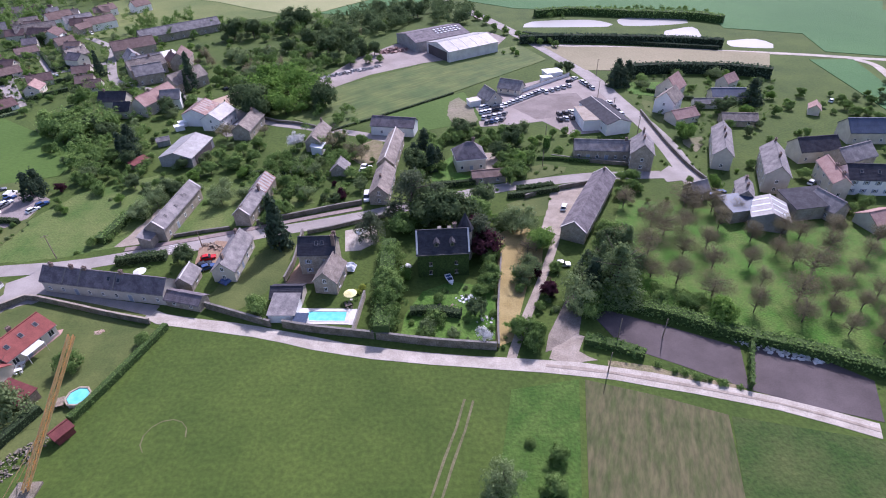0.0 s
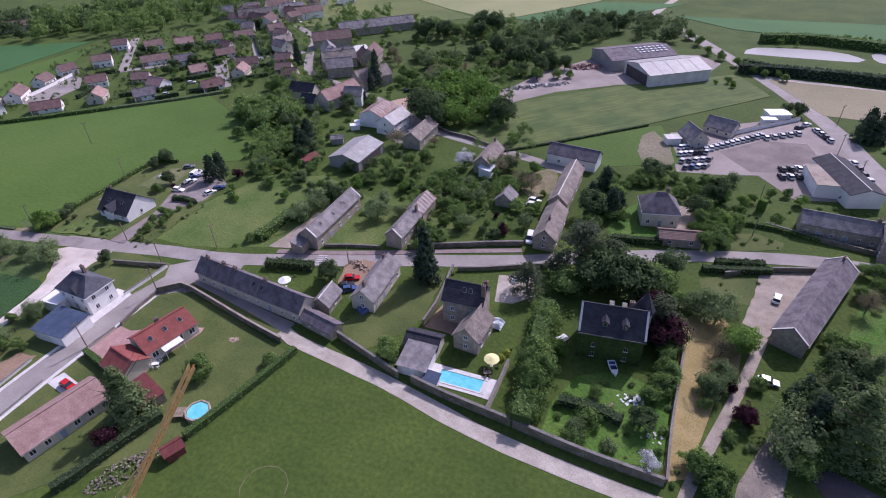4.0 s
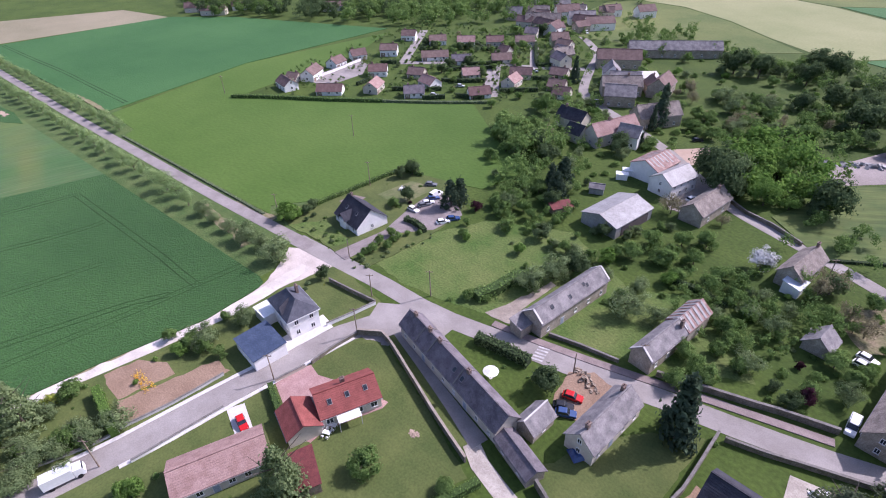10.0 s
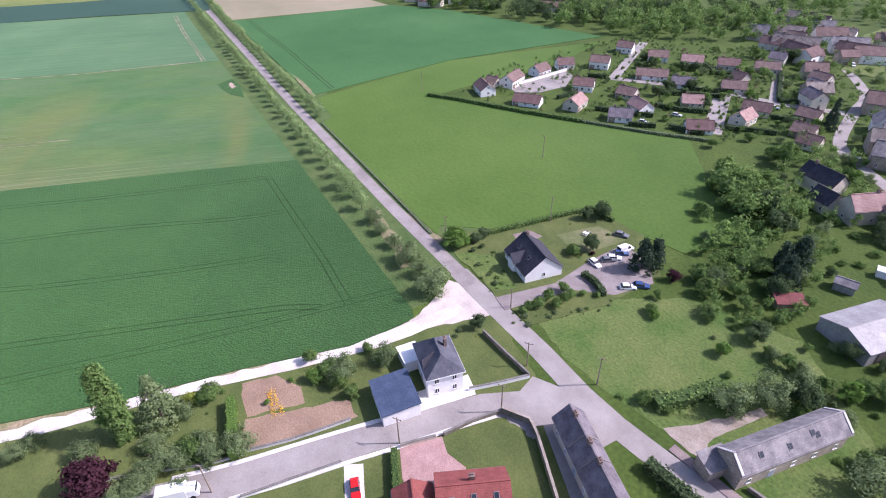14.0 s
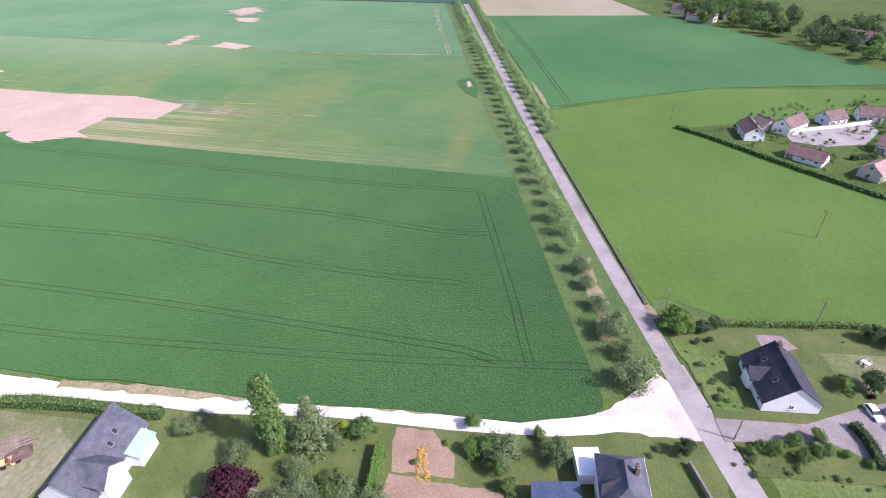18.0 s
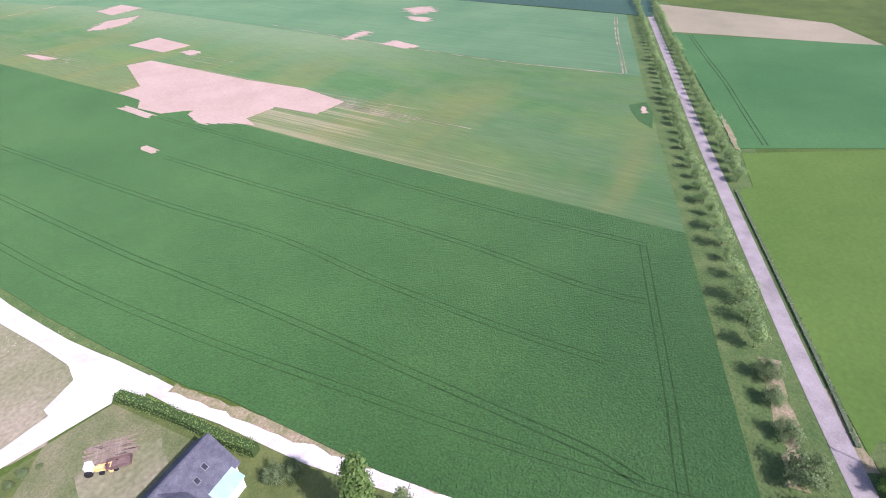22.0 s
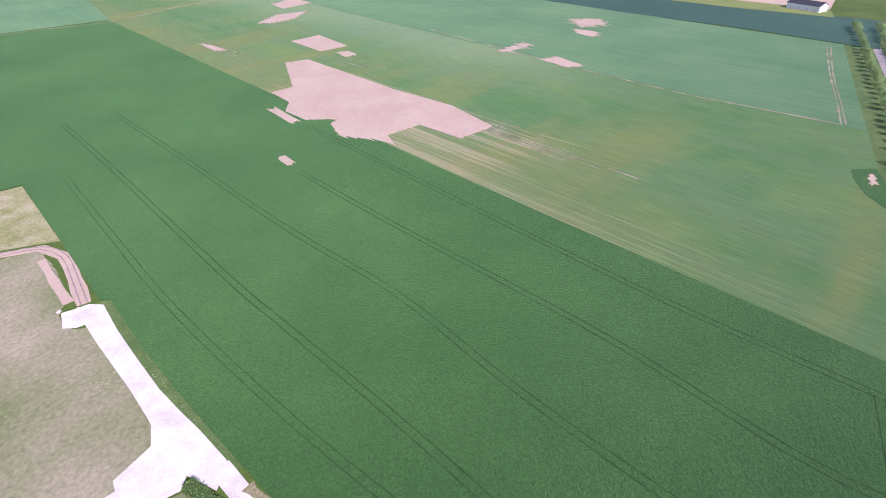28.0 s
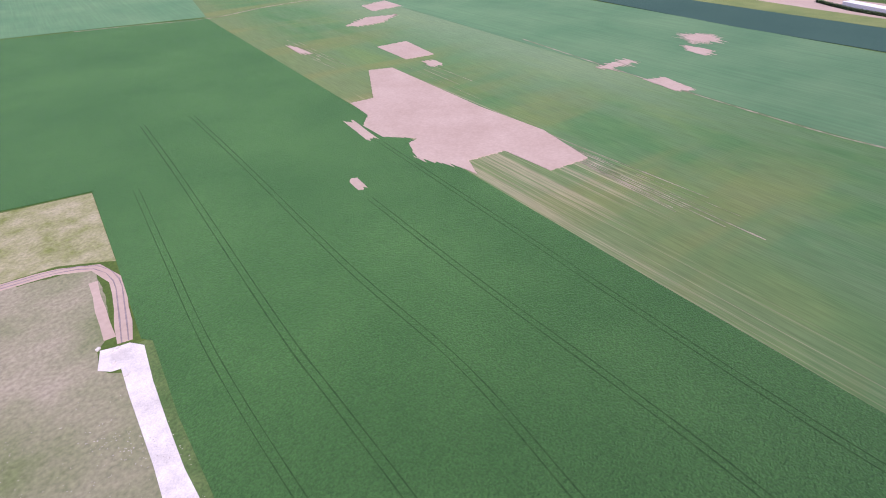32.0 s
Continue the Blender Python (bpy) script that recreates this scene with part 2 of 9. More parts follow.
BLUE_ROOF = mat("blue_grey_sheet_roof", (0.045, 0.065, 0.11), (0.07, 0.095, 0.15), 0.4, 0.5, 0.01, 3.0, space="object")
IVY = mat("ivy_wall", (0.03, 0.055, 0.012), (0.06, 0.1, 0.02), 1.5, 0.9, 0.1, 6.0, (0.5, 1.4), space="object")
MAROON = mat("maroon_sheet", (0.13, 0.035, 0.035), (0.19, 0.055, 0.05), 0.6, 0.7, 0.01, 4.0, space="object")
CRANE_PAINT = mat("faded_yellow_paint", (0.82, 0.47, 0.17), (0.9, 0.58, 0.26), 0.8, 0.6, space="object")
RUBBER = mat("black_rubber", (0.015, 0.015, 0.016), (0.025, 0.025, 0.026), 3.0, 0.8, space="object")
BLUE_SHEET = mat("pale_blue_sheet", (0.26, 0.4, 0.46), (0.34, 0.48, 0.54), 0.5, 0.4, space="object")
PALE_WOOD = mat("pale_wood", (0.34, 0.28, 0.21), (0.46, 0.39, 0.31), 1.0, 0.8, 0.01, 8.0, space="object")
CLEAR_SHEET = mat("light_plastic_sheet", (0.52, 0.56, 0.62), (0.66, 0.69, 0.73), 0.5, 0.35, space="object")


def striped_crop():
    """A thin crop drilled in rows; bare soil shows between the rows beside the bare places and along the wheat."""
    m = bpy.data.materials.new("thin_striped_crop")
    m.use_nodes = True
    n, l = m.node_tree.nodes, m.node_tree.links
    p = n["Principled BSDF"]
    p.inputs["Roughness"].default_value, p.inputs["Specular IOR Level"].default_value, p.inputs["Diffuse Roughness"].default_value = 0.92, 0.2, 0.6
    pos = n.new("ShaderNodeNewGeometry").outputs["Position"]
    c, d = math.cos(radians(ROWS)), math.sin(radians(ROWS))

    def dot(x, y):
        k = n.new("ShaderNodeVectorMath")
        k.operation = "DOT_PRODUCT"
        k.inputs[1].default_value = (x, y, 0)
        l.new(pos, k.inputs[0])
        return k.outputs["Value"]

    def calc(op, a, b):
        k = n.new("ShaderNodeMath")
        k.operation = op
        for i, q in enumerate((a, b)):
            if isinstance(q, (int, float)):
                k.inputs[i].default_value = q
            else:
                l.new(q, k.inputs[i])
        return k.outputs[0]

    def ease(a, x0, x1, y0=0.0, y1=1.0):
        k = n.new("ShaderNodeMapRange")
        k.interpolation_type = "SMOOTHSTEP"
        for i, q in enumerate((x0, x1, y0, y1)):
            k.inputs[i + 1].default_value = q
        l.new(a, k.inputs[0])
        return k.outputs[0]

    def grain(vec, scale, detail):
        k = n.new("ShaderNodeTexNoise")
        k.inputs["Scale"].default_value, k.inputs["Detail"].default_value, k.inputs["Roughness"].default_value = scale, detail, 0.6
        l.new(vec, k.inputs["Vector"])
        return k.outputs[0]

    def rows(along, across):
        k = n.new("ShaderNodeCombineXYZ")
        l.new(calc("MULTIPLY", u, along), k.inputs[0])
        l.new(calc("MULTIPLY", v, across), k.inputs[1])
        return k.outputs[0]

    def blend(f, a, b, kind="MIX"):
        k = n.new("ShaderNodeMix")
        k.data_type, k.blend_type = "RGBA", kind
        for i, q in ((0, f), (6, a), (7, b)):
            if isinstance(q, (tuple, float)):
                k.inputs[i].default_value = q if isinstance(q, float) else (*q, 1)
            else:
                l.new(q, k.inputs[i])
        return k.outputs[2]

    u, v = dot(c, d), dot(-d, c)
    near = calc("MULTIPLY", calc("MULTIPLY", ease(u, -30, -125), ease(u, -290, -235)), ease(v, 330, 302))
    edge = calc("MULTIPLY", calc("MULTIPLY", ease(v, 312, 258, 0.0, 0.84), ease(u, 60, -60, 0.75, 1.0)), ease(u, -270, -210))
    mask = calc("MAXIMUM", near, edge)
    stripe = grain(rows(0.004, 0.68), 1.0, 5)
    thin = ease(calc("ADD", stripe, calc("MULTIPLY", calc("SUBTRACT", mask, 1.0), 0.4)), 0.39, 0.66)
    body = blend(ease(grain(pos, 0.011, 4), 0.42, 0.66), (0.058, 0.135, 0.045), (0.105, 0.165, 0.052))
    body = blend(ease(grain(rows(0.012, 0.07), 1.0, 3), 0.35, 0.7), body, (0.082, 0.145, 0.06))
    body = blend(calc("MULTIPLY", ease(v, 315, 265, 0.0, 0.6), ease(u, 30, -90)), body, (0.12, 0.145, 0.055))
    # Far end drifts paler and greyer: haze mixed into the crop colour.
    body = blend(calc("MULTIPLY", ease(v, 318, 400, 0.0, 0.6), ease(u, -90, -230)), body, (0.15, 0.21, 0.115))
    bands = ease(grain(rows(0.028, 0.005), 1.0, 3), 0.46, 0.68)
    body = blend(calc("MULTIPLY", bands, ease(v, 400, 300, 0.0, 0.55)), body, (0.15, 0.155, 0.05))
    body = blend(calc("MULTIPLY", thin, 0.62), body, (0.32, 0.265, 0.175))
    body = blend(0.8, body, ease(grain(rows(0.07, 1.5), 1.0, 4), 0.25, 0.75, 0.78, 1.22), "MULTIPLY")
    l.new(body, p.inputs["Base Color"])
    return m


THIN_CROP = striped_crop()
PINKISH = mat("pinkish_gravel", (0.44, 0.38, 0.34), (0.6, 0.53, 0.48), 0.2, 0.95, 0.03, 3.0, (0.8, 1.15))
VERGE = mat("verge_grass", (0.058, 0.108, 0.028), (0.1, 0.142, 0.044), 0.15, 0.95, 0.2, 1.6, (0.7, 1.3), soft_=0.3)
DRY_VERGE = mat("dry_verge_grass", (0.16, 0.17, 0.07), (0.31, 0.25, 0.16), 0.35, 0.95, 0.15, 2.0, (0.65, 1.3), soft_=0.3)
BUTTERCUP = mat("flowering_meadow", (0.11, 0.155, 0.042), (0.185, 0.21, 0.065), 0.02, 0.95, 0.1, 0.8, (0.85, 1.15), soft_=0.3)


def leaf_mat(name, a, b, glow=0.45):
    """Leaves: diffuse and translucent, varied from leaf to leaf and from tree to tree."""
    m = bpy.data.materials.new(name)
    m.use_nodes = True
    n, l = m.node_tree.nodes, m.node_tree.links
    n.remove(n["Principled BSDF"])
    geo, info, add = n.new("ShaderNodeNewGeometry"), n.new("ShaderNodeObjectInfo"), n.new("ShaderNodeMath")
    add.operation = "MULTIPLY_ADD"
    add.inputs[1].default_value = 0.6
    l.new(geo.outputs["Random Per Island"], add.inputs[0])
    half = n.new("ShaderNodeMath")
    half.operation = "MULTIPLY"
    half.inputs[1].default_value = 0.4
    l.new(info.outputs["Random"], half.inputs[0])
    l.new(half.outputs[0], add.inputs[2])
    ramp = n.new("ShaderNodeValToRGB")
    ramp.color_ramp.elements[0].color, ramp.color_ramp.elements[1].color = (*a, 1), (*b, 1)
    l.new(add.outputs[0], ramp.inputs[0])
    dif, tra, mix = n.new("ShaderNodeBsdfDiffuse"), n.new("ShaderNodeBsdfTranslucent"), n.new("ShaderNodeMixShader")
    l.new(ramp.outputs[0], dif.inputs[0]), l.new(ramp.outputs[0], tra.inputs[0])
    mix.inputs[0].default_value = glow
    l.new(dif.outputs[0], mix.inputs[1]), l.new(tra.outputs[0], mix.inputs[2])
    l.new(mix.outputs[0], n["Material Output"].inputs[0])
    return m


LEAF = {
    "green": leaf_mat("green_leaves", (0.085, 0.155, 0.042), (0.25, 0.37, 0.12), 0.45),
    "bright": leaf_mat("fresh_leaves", (0.1, 0.2, 0.04), (0.25, 0.39, 0.1), 0.45),
    "dark": leaf_mat("dark_leaves", (0.06, 0.1, 0.045), (0.17, 0.235, 0.105), 0.45),
    "brown": leaf_mat("budding_twigs", (0.18, 0.165, 0.1), (0.34, 0.32, 0.19), 0.45),
    "grey": leaf_mat("grey_green_leaves", (0.12, 0.175, 0.075), (0.28, 0.36, 0.17), 0.45),
    "twig": leaf_mat("grey_brown_buds", (0.15, 0.13, 0.08), (0.3, 0.265, 0.165), 0.45),
    "purple": leaf_mat("purple_leaves", (0.045, 0.018, 0.026), (0.105, 0.045, 0.06), 0.4),
    "white": leaf_mat("white_blossom", (0.506, 0.524, 0.527), (0.75, 0.75, 0.75), 0.45),
    "needle": leaf_mat("dark_needles", (0.04, 0.065, 0.04), (0.1, 0.145, 0.09), 0.35),
    "avenue": leaf_mat("pale_spring_leaves", (0.22, 0.32, 0.13), (0.4, 0.52, 0.23), 0.5),
    "yellow": leaf_mat("yellow_green_leaves", (0.27, 0.321, 0.0633), (0.473, 0.54, 0.126), 0.45),
    "cedar": leaf_mat("grey_green_needles", (0.07, 0.095, 0.055), (0.17, 0.21, 0.125), 0.45),
    "orange": leaf_mat("orange_flowers", (0.75, 0.338, 0.0422), (0.75, 0.574, 0.106), 0.35),
}


# ---------------------------------------------------------------- mesh helpers
def mesh_of(bm, name, *materials):
    bmesh.ops.recalc_face_normals(bm, faces=bm.faces)
    me = bpy.data.meshes.new(name)
    bm.to_mesh(me)
    bm.free()
    for m in materials:
        me.materials.append(m)
    return me


def part(name, bm, material, parent=None, label=""):
    ob = new(name, mesh_of(bm, name, material))
    if parent:
        ob.parent = parent
    if label:
        ob["label"] = label
    return ob


def box(bm, x0, x1, y0, y1, z0, z1):
    v = [bm.verts.new(c) for c in ((x0, y0, z0), (x1, y0, z0), (x1, y1, z0), (x0, y1, z0), (x0, y0, z1), (x1, y0, z1), (x1, y1, z1), (x0, y1, z1))]
    for f in ((0, 1, 2, 3), (4, 5, 6, 7), (0, 1, 5, 4), (1, 2, 6, 5), (2, 3, 7, 6), (3, 0, 4, 7)):
        bm.faces.new([v[i] for i in f])
    return v


def boxes(*some):
    bm = bmesh.new()
    for b in some:
        box(bm, *b)
    return bm


def slab(bm, pts, z0, z1):
    """A flat piece with the given outline, standing from z0 to z1."""
    low, top = [bm.verts.new((*p[:2], z0)) for p in pts], [bm.verts.new((*p[:2], z1)) for p in pts]
    for tri in geometry.tessellate_polygon([[Vector((*p[:2], 0)) for p in pts]]):
        bm.faces.new([top[k] for k in tri])
    for i in range(len(pts)):
        j = (i + 1) % len(pts)
        bm.faces.new((low[i], low[j], top[j], top[i]))


LEVEL = [0]
SOFT_EDGED = (PINKISH, LAWN, ROUGH_GRASS, DRY_LOT, VERGE, DRY_VERGE, BROWN_GRAVEL, TILLED)


def level(z):
    """Each flat piece a little above the one before, so that no two lie in one plane."""
    LEVEL[0] += 1
    return z + 0.0012 * (LEVEL[0] % 40)


def area(name, pts, material, z, label, category, kind="structure", base=-0.3):
    bm = bmesh.new()
    if material in SOFT_EDGED:
        pts = ragged(pts)
    slab(bm, pts, base, level(z))
    return tagged(part(name, bm, material), label, category, kind=kind)


def ragged(pts, step=1.6, most=0.7):
    """An outline whose edges wander a little, as grass and gravel do."""
    out = []
    for p, q in zip(pts, pts[1:] + pts[:1]):
        p, q = Vector((*p[:2], 0)), Vector((*q[:2], 0))
        k = max(1, int((q - p).length / step))
        for i in range(k):
            c = p.lerp(q, i / k)
            out.append(c + Vector((noise.noise(c * 0.35), noise.noise(c * 0.35 + Vector((50, 9, 0))), 0)) * most)
    return out


def curve_points(pts, step=6.0):
    """A smooth line through the points."""
    out = []
    p = [Vector((*q[:2], 0)) for q in pts]
    p = [2 * p[0] - p[1]] + p + [2 * p[-1] - p[-2]]
    for i in range(1, len(p) - 2):
        a, b, c, d = p[i - 1:i + 3]
        k = max(1, int((c - b).length / step))
        for s in range(k):
            t = s / k
            out.append(0.5 * (2 * b + (c - a) * t + (2 * a - 5 * b + 4 * c - d) * t * t + (3 * b - a - 3 * c + d) * t ** 3))
    return out + [p[-2]]


def ribbon(pts, width, z0, z1, step=6.0, off=0.0, wobble=0.0, bm=None):
    """A strip of the given width along a smooth line."""
    own, line = bm or bmesh.new(), curve_points(pts, step)
    rows = []
    for i, q in enumerate(line):
        d = (line[min(i + 1, len(line) - 1)] - line[max(i - 1, 0)]).normalized()
        n, w = Vector((-d.y, d.x, 0)), width / 2 * (1 + wobble * noise.noise(q * 0.31))
        rows.append([own.verts.new(q + n * (off + s * w) + Vector((0, 0, z))) for s, z in ((-1, z0), (-1, z1), (1, z1), (1, z0))])
    for a, b in zip(rows, rows[1:]):
        for k in range(3):
            own.faces.new((a[k], b[k], b[k + 1], a[k + 1]))
    own.faces.new(rows[0]), own.faces.new(rows[-1])
    return own

# ---------------------------------------------------------------- ground, fields, roads
bm = bmesh.new()
g = [bm.verts.new((x, y, 0)) for x, y in ((-3600, -3600), (3600, -3600), (3600, 3600), (-3600, 3600))]
bm.faces.new(g)
tagged(part("ground", bm, GRASS), "green meadow grass with uneven growth over flat land", "ground", kind="structure")

LANES = []


def road(name, label, pts, width, z, material, wobble=0.0, category="road", off=0.0):
    for q in curve_points(pts, 3.0):
        LANES.append((q.x, q.y, width / 2))
    return tagged(part(name, ribbon(pts, width, -0.3, level(z), off=off, wobble=wobble), material), label, category, kind="structure")


area("wheat_field", [(-143.7, 95.9), (-145, 97.7), (-147.5, 98.2), (-244.1, 90.1), (-267.8, -8.6), (-285.8, -79.5), (-288.5, -89.2), (-310, -177.4), (-375.4, -430.8), (-243.5, -480.7), (-108.1, -553), (-84.3, -204.4), (-166.6, -188), (-192.1, -178.9), (-179.6, -128.8), (-169.5, -90.1), (-171, -87.3), (-164.2, -61.5), (-159.2, -37.5), (-154.6, -12.5), (-154.5, -4.5), (-147.4, 33.9), (-145.5, 56.8), (-141.9, 80.9)], WHEAT, 0.3, "dense dark green young wheat with tractor tramlines", "field", "stuff")
area("thin_crop_field", [(-244.1, 90.1), (-397, 77.7), (-411.3, 0.9), (-443.4, -113.4), (-504.7, -335.3), (-551.4, -2164.5), (-375.4, -430.8), (-310, -177.4), (-288.5, -89.2), (-285.8, -79.5), (-267.8, -8.6)], THIN_CROP, 0.2, "thin pale green crop in rows with bare patches", "field", "stuff")
area("blue_green_field", [(-397, 77.7), (-553.2, 66.8), (-628.7, -223.1), (-944, -783.3), (-551.4, -2164.5), (-504.7, -335.3), (-443.4, -113.4), (-411.3, 0.9)], WHEAT_HAZED, 0.25, "bluish green cereal field beyond the thin crop, haze in its colour", "field", "stuff")
area("dark_field_band", [(-631.5, -219.1), (-591.6, -86.5), (-573.1, 5.7), (-549.5, 85.3), (-642, 89.6), (-652.7, -4.2), (-683.9, -131.2), (-736.6, -242.8)], mat("dark_crop", (0.03, 0.075, 0.05), (0.04, 0.09, 0.06), 0.01, 0.9, 0.2, 1.0, (0.9, 1.1)), 0.3, "dark blue-green crop in a long band", "field", "stuff")
area("far_corner_field", [(-84.7, -562.6), (-244.6, -484.9), (-313.8, -460.6), (-377.8, -435.2), (-413.5, -525.6), (-510.5, -850.2), (-68.5, -1219.5)], WHEAT_HAZED, 0.24, "green cereal field with pale tramlines", "field", "stuff")
area("far_yellow_field", [(-379.9, -436.2), (-433.6, -424.9), (-497.1, -393), (-539, -496.3), (-418.4, -529.4)], PALE_FIELD, 0.16, "pale yellow-green far field", "field", "stuff")
area("far_wheat_field", [(-311.9, 112.2), (-382.1, 106.4), (-498.8, 96.9), (-490.4, 215.5), (-451.7, 246.5), (-330.9, 296.7), (-332, 193.6)], mat("green_wheat", (0.034, 0.112, 0.03), (0.054, 0.145, 0.042), 0.01, 0.9, 0.2, 1.0, (0.9, 1.1)), 0.3, "deep green wheat field beside the avenue", "field", "stuff")
area("beige_field", [(-503.7, 97.1), (-600.3, 90.3), (-549.5, 201.8), (-490.4, 215.5)], STRAW_FIELD, 0.1, "pale beige fallow field", "field", "stuff")
area("pasture_field", [(-242.9, 110.9), (-276, 108.2), (-280, 113.4), (-308, 113.5), (-332, 193.6), (-322.1, 289.8), (-300.2, 248.6), (-284.1, 164.5), (-220, 209.2), (-192.9, 231.1), (-153.5, 204.3), (-131.1, 199.1), (-136, 173.8), (-155.3, 167), (-165.2, 140), (-179, 119.9), (-174.6, 117.0), (-192.8, 114.9)], PASTURE, 0.1, "bright green pasture behind the village houses", "field", "stuff")
area("row_crop_field", [(-61.1, 218.7), (-48.1, 255.9), (-6.7, 285.7), (47, 315.2), (57.4, 287.3), (6.9, 243.7), (-23.4, 220.4), (-44.3, 205.5)], BARLEY, 0.2, "light green crop field with fine rows", "field", "stuff")
area("mown_meadow", [(-23.2, 218.7), (6.9, 241), (11.9, 243.9), (18.6, 211.2), (-6.4, 202.2)], PASTURE, 0.06, "bright mown grass beside a slate barn", "field", "stuff")
area("stubble_field", [(59.6, 310.4), (120.8, 302.1), (173.7, 286.1), (160.5, 259.5), (101.2, 264.6), (73.7, 269)], STRAW_FIELD, 0.1, "dry beige field behind a dark hedge", "field", "stuff")
area("ploughed_strip", [(28.8, 74.9), (42, 70.3), (54.5, 65.1), (50, 48.4), (39.3, 23.8), (17.9, 24.4), (23.6, 49.3)], mat("straw_rows", (0.05, 0.07, 0.02), (0.105, 0.098, 0.048), 0.55, 0.95, 0.1, 1.3, (0.72, 1.3), spread=(0.3, 0.62), stretch=(3.5, 1, 1), turn=72), 0.05, "dry straw-coloured strip with plough lines", "field", "stuff")
area("lush_grass", [(13.2, 72.9), (27.6, 75), (22.4, 49.3), (17.2, 24.4), (0.9, 24.8), (9.9, 58.7)], mat("lush_grass", (0.036, 0.09, 0.011), (0.07, 0.125, 0.022), 0.2, 0.95, 0.2, 1.4, (0.66, 1.3)), 0.05, "lush bright green tall grass strip", "field", "stuff")
area("rough_meadow", [(55, 64.8), (80.5, 58.2), (99.3, 52.1), (73.9, 22.9), (39.3, 23.8), (50, 48.4)], mat("tufted_grass", (0.028, 0.066, 0.01), (0.07, 0.092, 0.026), 0.12, 0.95, 0.2, 1.4, (0.66, 1.3), spread=(0.34, 0.7)), 0.05, "rough tufted green grass with matted stalks", "field", "stuff")
area("orchard_grass", [(56.9, 147), (131.1, 121.1), (98.3, 75.4), (65.5, 86.8), (35.6, 98.8)], mat("orchard_sward", (0.045, 0.135, 0.012), (0.105, 0.155, 0.036), 0.16, 0.95, 0.2, 2.0, (0.6, 1.35)), 0.045, "lush bright grass under the orchard trees", "grass", "stuff")
area("far_green_field", [(181.4, 390.1), (288.6, 366), (380.6, 336.4), (298.5, 250.4), (227.2, 275.3), (202.4, 285.6), (209.3, 319.4), (171.3, 336.3)], MATS["green_wheat"], 0.2, "flat deep green field beyond the ponds", "field", "stuff")
area("pond_field", [(22, 431.1), (130.2, 429.6), (218, 418.7), (302, 389.3), (274.4, 348.3), (196.8, 371.8), (150.9, 385.4), (86.9, 391.7), (53.6, 402.5)], MATS["green_wheat"], 0.19, "deep green crop field behind the ponds", "field", "stuff")
area("side_green_field", [(187.5, 273.8), (208.4, 271.7), (201, 236.5), (182.1, 208.5), (184.7, 238)], MATS["green_wheat"], 0.2, "green crop wedge beside a light track", "field", "stuff")
area("far_pale_field", [(-243, 479), (-209, 477), (-166, 453), (-132, 425), (-106, 408), (-81.9, 408), (-28.1, 470.7), (-128.6, 536.7), (-186, 557), (-238, 500)], PALE_FIELD, 0.1, "pale yellowish field on the rise", "field", "stuff")
area("far_strip_field", [(-81.4, 405.6), (-27.7, 466.3), (29.6, 467.8), (-23.6, 415.5), (-58.7, 396.7)], MATS["green_wheat"], 0.2, "dark green strip field below the pale one", "field", "stuff")
area("hill_field", [(-125.1, 538.7), (-37.7, 588.6), (85, 574.9), (73.9, 489.8), (-28.6, 476.5)], MATS["green_wheat"], 0.2, "green field on the horizon", "field", "stuff")

area("far_meadow", [(-247.1, 373.1), (-219, 358), (-184, 363), (-150, 389), (-138, 380), (-108, 404), (-132, 423), (-166, 451), (-209, 475), (-243, 477), (-262, 460)], BUTTERCUP, 0.08, "yellow-green flowering meadow above the old village", "field", "stuff")
area("hill_meadow", [(-244, 480), (-239, 501), (-187, 559), (-128, 539), (-37.4, 591.4), (-339.5, 647.8), (-334.2, 530.3)], BUTTERCUP, 0.08, "yellow-green meadow on the far rise", "field", "stuff")

AVENUE = [(-612.7, 79.7), (-422.3, 93.1), (-323.9, 100), (-242.9, 106.7), (-194.8, 110.8), (-159.5, 114.6)]
tagged(part("verge", ribbon(AVENUE, 36.0, -0.3, 0.02), VERGE), "pale rough grass verge under the avenue trees", "verge", kind="structure")
area("verge_corner", [(-160.5, 97), (-147.5, 98.4), (-148.5, 103.5), (-154, 110.5), (-160.5, 113)], VERGE, 0.026, "pale grass under the end trees of the avenue", "verge")
bm = bmesh.new()
ribbon([(-196, 104.4), (-186, 104.2), (-176, 104.4), (-164, 103.4)], 3.6, -0.1, 0.036, 2.0, wobble=0.9, bm=bm)
ribbon([(-190, 114.0), (-186, 114.3), (-176, 115.6), (-171, 116.6)], 2.2, -0.1, 0.038, 2.0, wobble=0.9, bm=bm)
tagged(part("worn_verge", bm, DRY_VERGE), "dry tan worn strips of verge along the avenue", "verge", kind="stuff")
tagged(part("field_margin", ribbon([(-143.9, 83), (-146.2, 60), (-148.6, 40), (-151, 12), (-153.2, -8), (-154, -16)], 2.4, -0.1, 0.1, 2.0, off=0.3, wobble=0.8), DRY_VERGE), "dry weedy margin between chalk track and wheat", "verge", kind="stuff")

area("far_grass_strip", [(-678.6, -153.0), (-659.2, -65.8), (-646.6, -3.5), (-640, 60), (-672, 56), (-681.0, -7.7), (-693.3, -57.4), (-710.1, -108.8)], BUTTERCUP, 0.34, "pale grass strip behind the dark crop", "field", "stuff")
